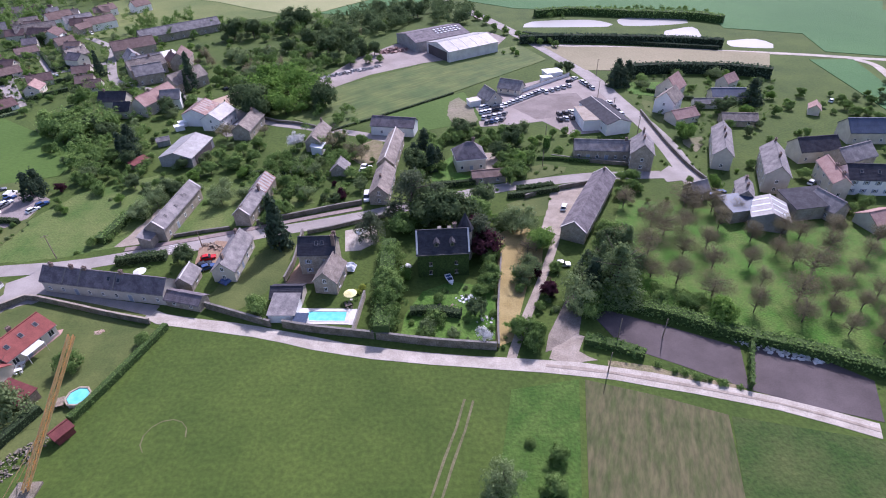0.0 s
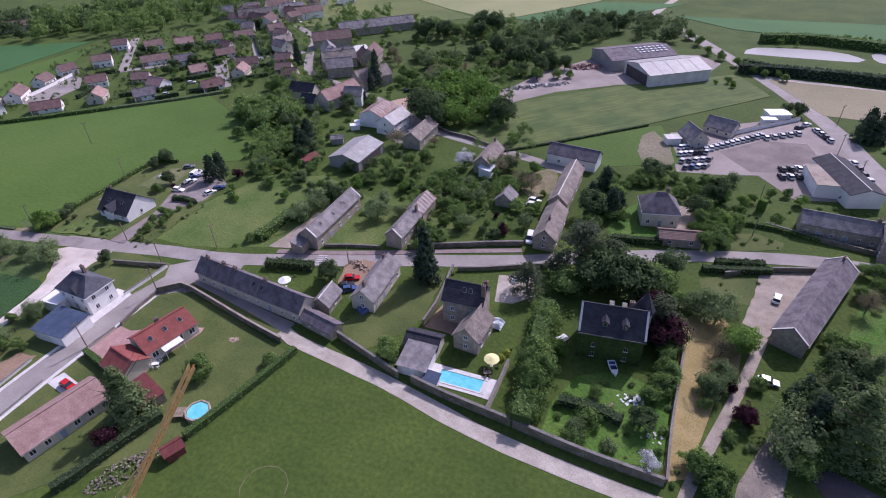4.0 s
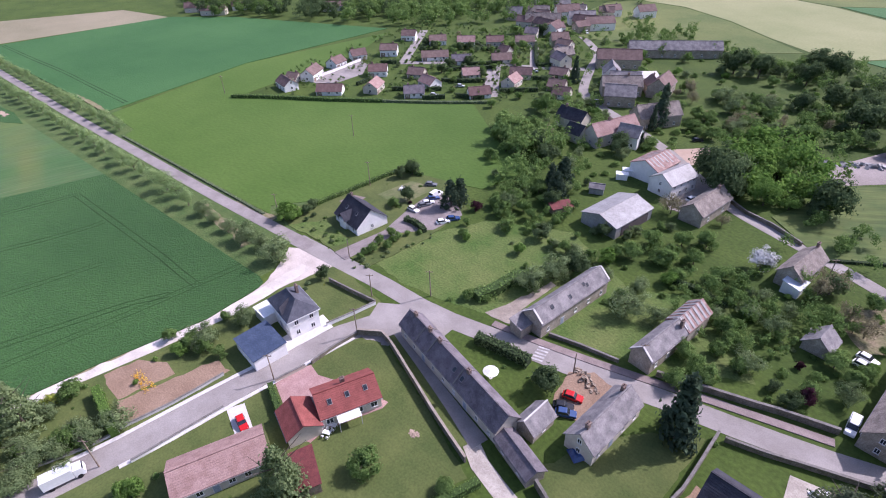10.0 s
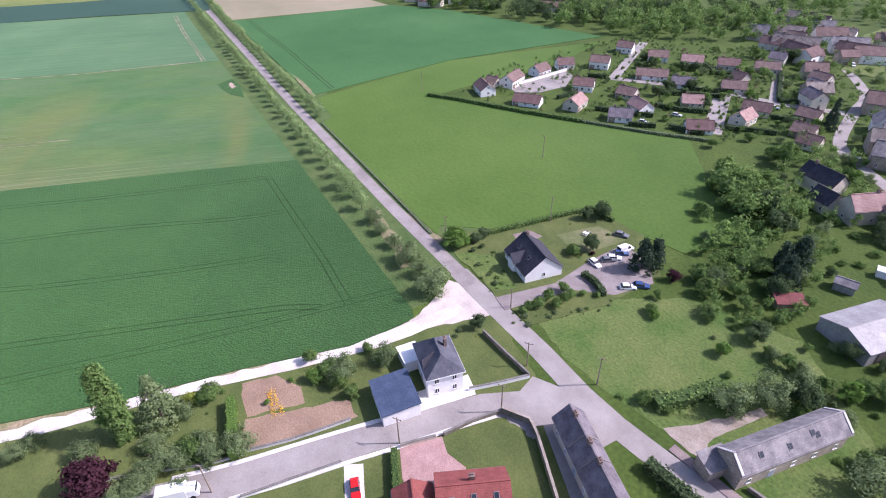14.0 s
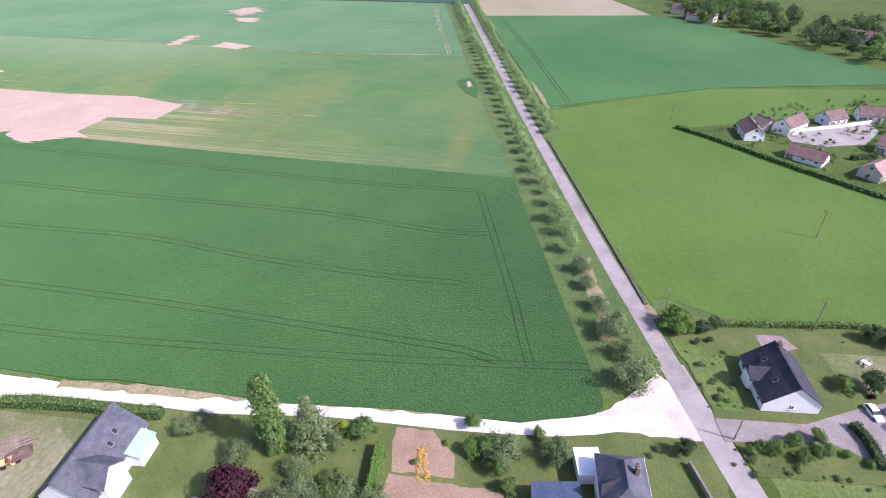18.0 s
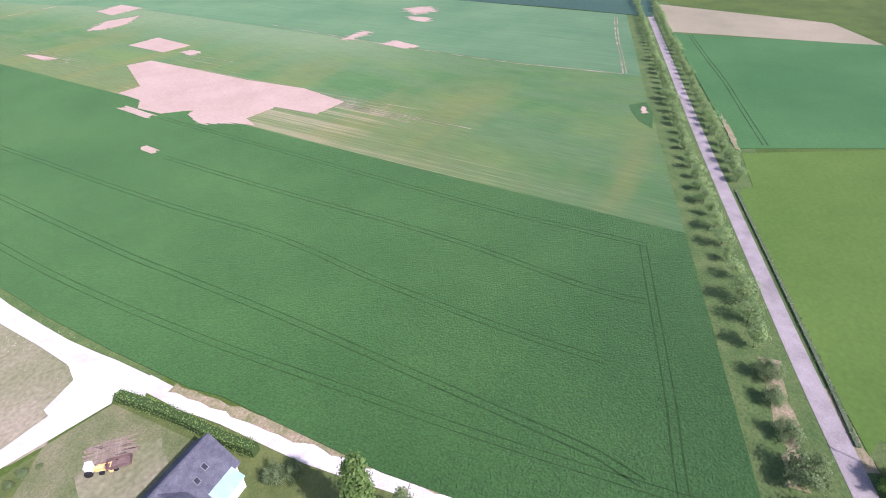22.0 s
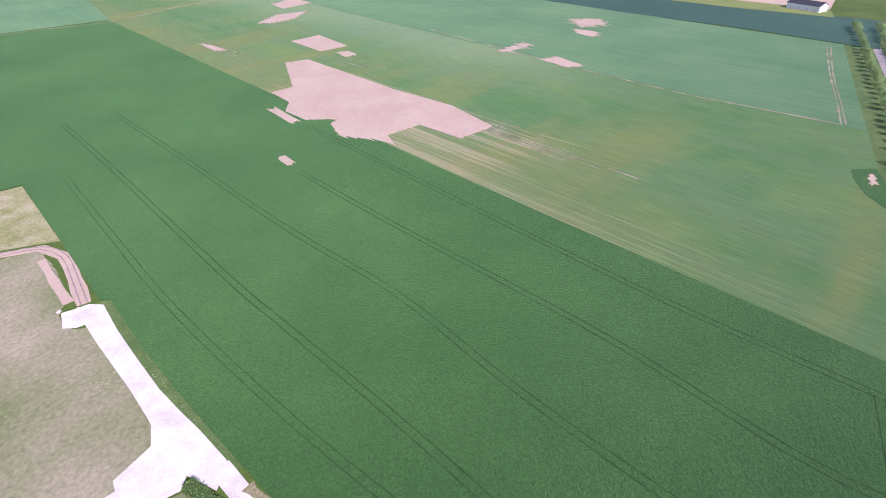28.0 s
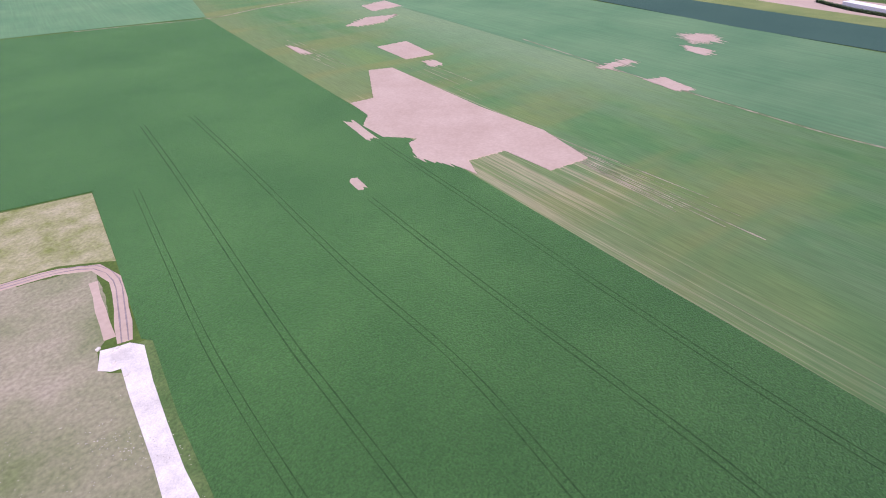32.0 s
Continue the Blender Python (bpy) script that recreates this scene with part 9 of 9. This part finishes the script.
def car(colour, van=False, far=False):
    """far: for cars never passed near, without rims and lamps."""
    key = (colour, van, far)
    if key in CARS:
        return CARS[key]
    e = tagged(new("van" if van else "car"), f"{colour} {'panel van' if van else 'passenger car'} parked on the ground", "van" if van else "car")
    paint = MATS["car_paint_" + colour]
    L, W, hb, ht = (2.5, 0.95, 1.15, 2.1) if van else (2.1, 0.86, 0.86, 1.45)
    bm = bmesh.new()
    ring = lambda x, w, z0, z1: [(x, -w * 0.94, z0), (x, w * 0.94, z0), (x, w, (z0 + z1) / 2), (x, w * 0.93, z1), (x, -w * 0.93, z1), (x, -w, (z0 + z1) / 2)]
    loft(bm, [ring(-L, W * 0.86, 0.34, hb * 0.82), ring(-L * 0.93, W * 0.98, 0.22, hb), ring(L * 0.3, W, 0.2, hb), ring(L * 0.92, W * 0.96, 0.22, hb * 0.86), ring(L, W * 0.84, 0.34, hb * 0.68)])
    body = part("body", bm, paint, e)
    bm = bmesh.new()
    f, r = (0.55, -0.96) if van else (0.36, -0.88)
    cab = lambda z, x0, x1, w: [(x0, -w, z), (x1, -w, z), (x1, w, z), (x0, w, z)]
    loft(bm, [cab(hb - 0.02, r * L, f * L, W * 0.92), cab(ht - 0.08, (r + (0.02 if van else 0.2)) * L, (f - 0.27) * L, W * 0.78)])
    part("window_band", bm, GLASS, e)
    bm = bmesh.new()
    loft(bm, [cab(ht - 0.1, (r + (0.015 if van else 0.18)) * L, (f - 0.25) * L, W * 0.8), cab(ht, (r + (0.03 if van else 0.24)) * L, (f - 0.32) * L, W * 0.72)])
    part("roof", bm, paint, e)
    if van:
        part("cargo_side", boxes((r * L, 0.1, -W * 0.93, -W * 0.86, hb, ht - 0.09), (r * L, 0.1, W * 0.86, W * 0.93, hb, ht - 0.09)), paint, e)
    for x in (-L * 0.62, L * 0.62):
        for s in (-1, 1):
            bm = bmesh.new()
            spin(bm, 0.32, 0.32, -0.1, 0.1, 10)
            w = part("wheel", bm, RUBBER, e)
            w.matrix_basis = pose(x, s * (W - 0.08), 0.32, 90, 0, 0)
            if far:
                continue
            bm = bmesh.new()
            spin(bm, 0.19, 0.17, -0.115, 0.115, 8)
            part("rim", bm, SHEET, w)
    for s in (-1, 1) if not far else ():
        part("headlight", boxes((L * 0.94, L * 0.985, s * W * 0.66 - 0.14, s * W * 0.66 + 0.14, 0.5, 0.63)), CLEAR_SHEET, e)
        part("tail_light", boxes((-L * 0.985, -L * 0.94, s * W * 0.7 - 0.1, s * W * 0.7 + 0.1, 0.55, 0.72)), MATS["car_paint_red"], e)
    CARS[key] = [e, False]
    return CARS[key]


def park(colour, x, y, ang, van=False, group="", z=0.05):
    p = car(colour, van, bool(group))
    m = pose(x, y, z, 0, 0, ang)
    if p[1]:
        o = copy_thing(p[0], m)
    else:
        o, p[1] = p[0], True
        o.matrix_basis = m
    if group:
        o["group"] = group


for colour, rows, van in (
    ("red", [(-107.7, 71.9, -11), (-65.2, 121.4, 19)], False), ("black", [(-65.2, 118.2, 31)], False), ("blue", [(-63.9, 117.1, 31)], False),
    ("white", [(-142.7, 149, 1), (-130.8, 150.2, 61), (-142.3, 155, 58)], False), ("grey", [(-142.3, 153.2, 69), (-150.4, 164.1, 35)], False), ("blue", [(-129.8, 153.5, 53), (-143.2, 158.1, 59)], False),
    ("white", [(-144.1, 160.3, 92)], True), ("white", [(-23.9, 151.2, -88)], True), ("white", [(-26.2, 172.5, -11), (-26.3, 169.7, -10)], False),
    ("white", [(37.6, 141.8, 71)], False), ("silver", [(31.7, 113.5, -5)], False), ("white", [(-82.6, 212.7, 71)], False),
    ("blue", [(84.9, 146, 19), (88.2, 147.6, 20)], False), ("white", [(119.7, 152, 42), (165.9, 218.9, 45)], False), ("black", [(-100.6, 256.7, 46)], False),
):
    for x, y, a in rows:
        park(colour, x, y, a, van, "", 0.02)
car_rnd = random.Random(8)
row_a, row_b = [(26.8, 224.4), (47.4, 241.9)], [(48.8, 240), (60.6, 247)]
for (p, q), n in ((row_a, 12), (row_b, 5)):
    for k in range(n):
        f = k / (n - 1)
        park(car_rnd.choice(("white", "silver", "white", "silver", "grey")), p[0] + (q[0] - p[0]) * f, p[1] + (q[1] - p[1]) * f, 100, False, "cars in the sales yard")
for i, (p, q) in enumerate(([(18.6, 224.1), (26.5, 228.5)], [(18.3, 218.3), (27.1, 222.1)], [(18.7, 212.8), (27.7, 216.5)], [(19.5, 208.1), (26.1, 210.5)])):
    for k in range(7 - i):
        f = k / (6 - i)
        park(car_rnd.choice(("white", "silver", "blue", "white", "grey", "black")), p[0] + (q[0] - p[0]) * f, p[1] + (q[1] - p[1]) * f, 70 + car_rnd.uniform(-8, 8), False, "cars in the sales yard")
for p, q, n in ((*[(50.2, 214.3), (58.1, 216.9)], 4), (*[(49.2, 208.6), (56.9, 210.5)], 4), (*[(67.7, 251.4), (70.4, 242.8)], 4), (*[(73.5, 224.8), (75, 212.4)], 4), (*[(62.2, 252.6), (65.3, 256.2)], 2)):
    for k in range(n):
        f = k / (n - 1)
        park(car_rnd.choice(("white", "silver", "black", "white")), p[0] + (q[0] - p[0]) * f, p[1] + (q[1] - p[1]) * f, 100 if n == 4 else 40, False, "cars in the sales yard")
for x, y, a in [(-212.1, 243.4, 33), (-212.8, 226.2, 34), (-199.1, 284.8, 33), (-236.5, 318.5, 32), (-186.3, 288.4, -19), (-150.6, 267.5, 34), (-221.7, 368.4, -44)]:
    park(car_rnd.choice(("white", "silver", "grey")), x, y, a, False, "cars in the estate", 0.06)

# delivery truck in the side street
truck = tagged(new("box_truck"), "white and blue box truck parked on the street", "truck")
truck.matrix_basis = pose(-119.5, 44.0, 0.06, 0, 0, 80.2)
part("cargo_box", boxes((-3.4, 1.5, -1.1, 1.1, 0.75, 2.9)), MATS["car_paint_white"], truck)
part("roof_panel", boxes((-3.35, 1.45, -0.6, 0.2, 2.901, 2.93)), CLEAR_SHEET, truck, "pale blue roof panel")
bm = bmesh.new()
loft(bm, [[(1.6, -1.0, 0.5), (1.6, 1.0, 0.5), (1.6, 1.0, 2.3), (1.6, -1.0, 2.3)], [(2.9, -1.0, 0.5), (2.9, 1.0, 0.5), (2.9, 0.95, 2.25), (2.9, -0.95, 2.25)], [(3.3, -0.95, 0.5), (3.3, 0.95, 0.5), (3.3, 0.95, 1.3), (3.3, -0.95, 1.3)]])
part("cab", bm, MATS["car_paint_white"], truck)
part("windscreen", boxes((2.95, 3.12, -0.85, 0.85, 1.45, 2.1)), GLASS, truck)
part("chassis", boxes((-3.3, 3.0, -0.5, 0.5, 0.45, 0.75)), RUBBER, truck)
for x in (-2.2, 2.3):
    for s in (-1, 1):
        bm = bmesh.new()
        spin(bm, 0.45, 0.45, -0.14, 0.14, 12)
        part("wheel", bm, RUBBER, truck).matrix_basis = pose(x, s * 0.95, 0.45, 90, 0, 0)

# tractor, trailer and timber behind the chalk house
tr = tagged(new("tractor"), "old orange and white tractor beside a timber stack", "tractor")
tr.matrix_basis = pose(-133.4, -15.7, 0, 0, 0, 120.7)
part("bonnet", boxes((-0.3, 1.5, -0.35, 0.35, 0.7, 1.3)), CRANE_PAINT, tr)
part("loader_arm", boxes((0.2, 2.4, -0.75, -0.63, 0.9, 1.05), (0.2, 2.4, 0.63, 0.75, 0.9, 1.05)), CRANE_PAINT, tr)
part("bucket", boxes((2.4, 2.95, -0.95, 0.95, 0.3, 0.38), (2.4, 2.48, -0.95, 0.95, 0.38, 1.05)), CRANE_PAINT, tr)
part("cab", boxes((-1.4, -0.3, -0.7, 0.7, 0.8, 2.3), (-1.45, -0.25, -0.75, 0.75, 2.3, 2.42)), MATS["car_paint_white"], tr)
for x, r in ((-1.0, 0.75), (1.1, 0.45)):
    for s in (-1, 1):
        bm = bmesh.new()
        spin(bm, r, r, -0.16, 0.16, 14)
        part("wheel", bm, RUBBER, tr).matrix_basis = pose(x, s * 0.8, r, 90, 0, 0)
tl = tagged(new("trailer"), "rusty brown farm trailer with low sides", "trailer")
tl.matrix_basis = pose(-135.7, -12.5, 0, 0, 0, 126.0)
part("bed", boxes((-2, 2, -1, 1, 0.7, 0.85)), BROWN_TILE, tl)
part("side", boxes((-2, 2, -1.05, -0.97, 0.85, 1.5), (-2, 2, 0.97, 1.05, 0.85, 1.5), (-2.05, -1.97, -0.97, 0.97, 0.85, 1.5), (1.97, 2.05, -0.97, 0.97, 0.85, 1.5)), BROWN_TILE, tl)
for s in (-1, 1):
    bm = bmesh.new()
    spin(bm, 0.45, 0.45, -0.13, 0.13, 12)
    part("wheel", bm, RUBBER, tl).matrix_basis = pose(-0.6, s * 0.85, 0.45, 90, 0, 0)
stack = tagged(new("timber_stack"), "long stack of weathered grey boards", "timber")
stack.matrix_basis = pose(-137.6, -16.6, 0, 0, 0, 127.5)
tim = random.Random(4)
for k in range(72):
    a = tim.uniform(-4.8, 1.2)
    ob = part("board", boxes((a, a + tim.uniform(2.6, 4.2), -0.11, 0.11, 0, 0.12)), WOOD, stack)
    ob.matrix_basis = pose(0, -2.3 + (k % 24) * 0.2, 0.02 + 0.125 * (k // 24), 0, 0, tim.uniform(-5, 5))
# boat and garden things
boat = tagged(new("boat"), "small white motor boat on the lawn", "boat")
boat.matrix_basis = pose(1.5, 108.2, 0.02, 0, 0, -72.7)
bm = bmesh.new()
loft(bm, [[(x, -w, z1), (x, -w * 0.5, z0), (x, w * 0.5, z0), (x, w, z1)] for x, w, z0, z1 in ((-2.2, 0.8, 0.25, 0.95), (-0.5, 0.9, 0.2, 0.95), (1.0, 0.75, 0.25, 1.0), (2.2, 0.06, 0.6, 1.1))])
part("hull", bm, WHITE_PAINT, boat)
part("windscreen", boxes((0.3, 0.5, -0.6, 0.6, 0.96, 1.4)), GLASS, boat)
part("seat", boxes((-1.5, -1.0, -0.6, 0.6, 0.95, 1.2), (-0.4, 0.0, -0.6, 0.6, 0.96, 1.2)), MATS["car_paint_blue"], boat)
part("cradle", boxes((-1.3, -1.1, -0.7, 0.7, 0, 0.24), (0.7, 0.9, -0.6, 0.6, 0, 0.26)), WOOD, boat)


def tarp(label, x, y, w, l, ang, z, material):
    bm, rn = bmesh.new(), random.Random(int(abs(x * 31 + y * 17)))
    n = 6
    v = [[bm.verts.new((-w / 2 + w * i / n, -l / 2 + l * j / n, z * rn.uniform(0.6, 1.0) * (0.25 if i in (0, n) or j in (0, n) else 1))) for j in range(n + 1)] for i in range(n + 1)]
    for i in range(n):
        for j in range(n):
            bm.faces.new((v[i][j], v[i + 1][j], v[i + 1][j + 1], v[i][j + 1]))
    edge = bmesh.ops.extrude_face_region(bm, geom=list(bm.faces))
    bmesh.ops.translate(bm, verts=[q for q in edge["geom"] if isinstance(q, bmesh.types.BMVert)], vec=(0, 0, 0.03))
    ob = tagged(part("tarpaulin", bm, material), label, "tarpaulin")
    ob.matrix_basis = pose(x, y, 0, 0, 0, ang)


tarp("crumpled blue tarpaulin against the cottage", -56.9, 111.7, 4.2, 3.0, 60, 1.4, MATS["car_paint_blue"])
tarp("pale blue tarpaulin over garden furniture", -25.6, 114.9, 4.2, 3.0, -10, 1.8, CLEAR_SHEET)
tarp("white sheets over furniture on the forecourt", -23.6, 132.4, 3.6, 2.2, 40, 1.2, WHITE_PAINT)
tarp("white sheet on the garden path", -10.1, 114.1, 1.8, 3.6, -35, 1.2, WHITE_PAINT)


def parasol(x, y, material, label):
    e = tagged(new("parasol"), label, "parasol")
    e.matrix_basis = pose(x, y, 0)
    bm = bmesh.new()
    spin(bm, 0.04, 0.04, 0, 2.5, 6)
    part("pole", bm, WOOD, e)
    bm = bmesh.new()
    spin(bm, 1.7, 0.06, 2.1, 2.75, 10)
    part("canopy", bm, material, e)
    part("base", boxes((-0.3, 0.3, -0.3, 0.3, 0, 0.08)), CONCRETE, e)


parasol(-80.5, 114.1, WHITE_PAINT, "open white garden parasol")
parasol(-23.3, 102.5, mat("yellow_cloth", (0.75, 0.7, 0.3), (0.8, 0.76, 0.4), 1.0, 0.8, space="object"), "yellow garden parasol by the pool")


def table_set(x, y, material, label):
    e = tagged(new("garden_table"), label, "table")
    e.matrix_basis = pose(x, y, 0, 0, 0, 25)
    part("tabletop", boxes((-0.8, 0.8, -0.45, 0.45, 0.7, 0.75)), material, e)
    for u in (-0.7, 0.7):
        for v in (-0.38, 0.38):
            part("leg", boxes((u - 0.03, u + 0.03, v - 0.03, v + 0.03, 0, 0.7)), material, e)
    for k, (u, v) in enumerate(((-0.5, 0.9), (0.5, 0.9), (-0.5, -0.9), (0.5, -0.9))):
        c = tagged(new("garden_chair"), "plain garden chair round a table", "chair", "garden chairs")
        c.matrix_basis = e.matrix_basis @ pose(u, v, 0, 0, 0, 0 if v > 0 else 180)
        part("seat", boxes((-0.22, 0.22, -0.22, 0.22, 0.42, 0.46)), material, c)
        part("backrest", boxes((-0.22, 0.22, 0.18, 0.22, 0.46, 0.9)), material, c)
        part("legs", boxes(*[(a - 0.02, a + 0.02, b - 0.02, b + 0.02, 0, 0.42) for a in (-0.2, 0.2) for b in (-0.2, 0.2)]), material, c)


for x, y in [(-93.8, 82.1), (-94.4, 83.9), (-95.7, 81.9), (-23.6, 99.9), (-27.2, 110), (-155.5, 155.5)]:
    table_set(x, y, WHITE_PAINT if x < -80 else WOOD, "small garden table set on the terrace")
# flower rows in the vegetable plot
for k, (p, q) in enumerate(([(-136, 61.9), (-132, 61.9)], [(-136.8, 62.6), (-132.1, 63.2)])):
    rng = np.random.default_rng(40 + k)
    spots = [((p[0] + (q[0] - p[0]) * t + rng.normal(0, 0.3), p[1] + (q[1] - p[1]) * t + rng.normal(0, 0.3), rng.uniform(0.1, 0.5)), (0, 0, 1)) for t in rng.uniform(-0.1, 1.6, 160)]
    tagged(new("flower_row", leaf_mesh("flower_row", spots, rng, 0.13, LEAF["orange"], 0.4)), "row of bright orange flowers in the plot", "flowers", kind="stuff")


def heap(name, label, x, y, rx, ry, n, size, material, seed, ang=0, z=0.6):
    """A loose heap of stones or scrap, joined."""
    bm, rn = bmesh.new(), random.Random(seed)
    for _ in range(n):
        a, f = rn.uniform(0, 6.283), math.sqrt(rn.random())
        px, py = math.cos(a) * f * rx, math.sin(a) * f * ry
        s = size * rn.uniform(0.5, 1.5)
        vs = box(bm, -s, s, -s * 0.7, s * 0.7, -s * 0.5, s * 0.5)
        bmesh.ops.transform(bm, matrix=Matrix.Translation((px, py, max(0.05, z * (1 - f) * rn.uniform(0.3, 1)))) @ Euler((rn.uniform(-0.6, 0.6), rn.uniform(-0.6, 0.6), rn.uniform(0, 3))).to_matrix().to_4x4(), verts=vs)
    ob = tagged(part(name, bm, material), label, "heap", kind="stuff")
    ob.matrix_basis = pose(x, y, 0, 0, 0, ang)


heap("rubble_heap", "heap of pale and brown building rubble", -81.3, 59.4, 6.5, 2.6, 260, 0.17, WALL_STONE, 1, 55, 1.0)
heap("rubble_heap", "ridge of pale rubble along the court", 72.1, 81.0, 9, 1.3, 120, 0.3, CONCRETE, 2, -25, 0.8)
heap("scrap_heap", "long heap of mixed scrap in the yard", -24.4, 311.0, 9, 4, 120, 0.6, RUST, 3, 20, 2.2)
heap("scrap_heap", "row of pale scrap along the yard edge", -45.7, 276.0, 20, 2, 110, 0.6, SHEET, 4, 30, 1.0)
heap("garden_clutter", "pale garden clutter on the manor lawn", 5.7, 101.4, 3, 1.5, 30, 0.22, WHITE_PAINT, 5, 0, 0.6)
heap("garden_clutter", "scattered pale boards on the lawn", -1.3, 98.6, 5, 1, 26, 0.2, WOOD, 6, 0, 0.4)
heap("garden_clutter", "small stones and pots in the grass", 9.1, 93.6, 2.5, 1.5, 16, 0.22, CONCRETE, 7, 0, 0.4)
heap("chalk_stones", "chalk stones strewn over the rough lot", -146.0, -60.0, 26, 22, 220, 0.07, GRAVEL, 8, 0, 0.03)
heap("chalk_stones", "loose stones along the chalk yard edge", -155.0, -61.5, 3, 12, 90, 0.09, GRAVEL, 9, 30, 0.06)
heap("dirt_spot", "bare sandy spot in the lawn", -81.9, 93.6, 1.2, 0.8, 60, 0.16, SOIL, 10, 0, 0.06)
heap("scrap_heap", "timber and scrap beside the stone barn yard", -65.9, 127.1, 4, 1.4, 40, 0.3, WOOD, 11, -20, 0.9)
for x, y in [(-106.1, 210.8), (-106, 214.8)]:
    flat("caravan", "small white caravan on the farm lawn", x, y, 3.6, 2.0, 30, 2.0, WHITE_PAINT, WHITE_PAINT, 0.1, "caravan")
# pale blocks on the chalk pad
for x, y in [(-161.4, -93.9), (-163.1, -90.9), (-164.4, -90.8), (-161.8, -86.7), (-162.2, -80.7)]:
    ob = tagged(part("stone_block", boxes((-0.5, 0.5, -0.3, 0.3, 0, 0.5)), WOOD if x > -160 else CHALK), "rough block lying on the chalk pad", "block", "blocks on the chalk pad")
    ob.matrix_basis = pose(x, y, 0.055, 0, 0, 30)
# far halls at the end of the avenue
gable("far_hall", "grey hall with white walls at the end of the avenue", -664, 40, 26, 11, 62, 4.5, 6.8, RENDER_W, DARK_SLATE, wins=(4, 4), category="hall", fine=False)
flat("far_greenhouse", "long low white greenhouse on bare soil", -716, -24, 40, 9, 58, 3.2, WHITE_PAINT, WHITE_PAINT, 0.3, "greenhouse")
hedge("low_hedge", "dark field hedge before the far greenhouse", [(-727, -62), (-712, -46), (-700, -30), (-690, -8)], 3.0, 2.4, "dark", 0.6, 2)
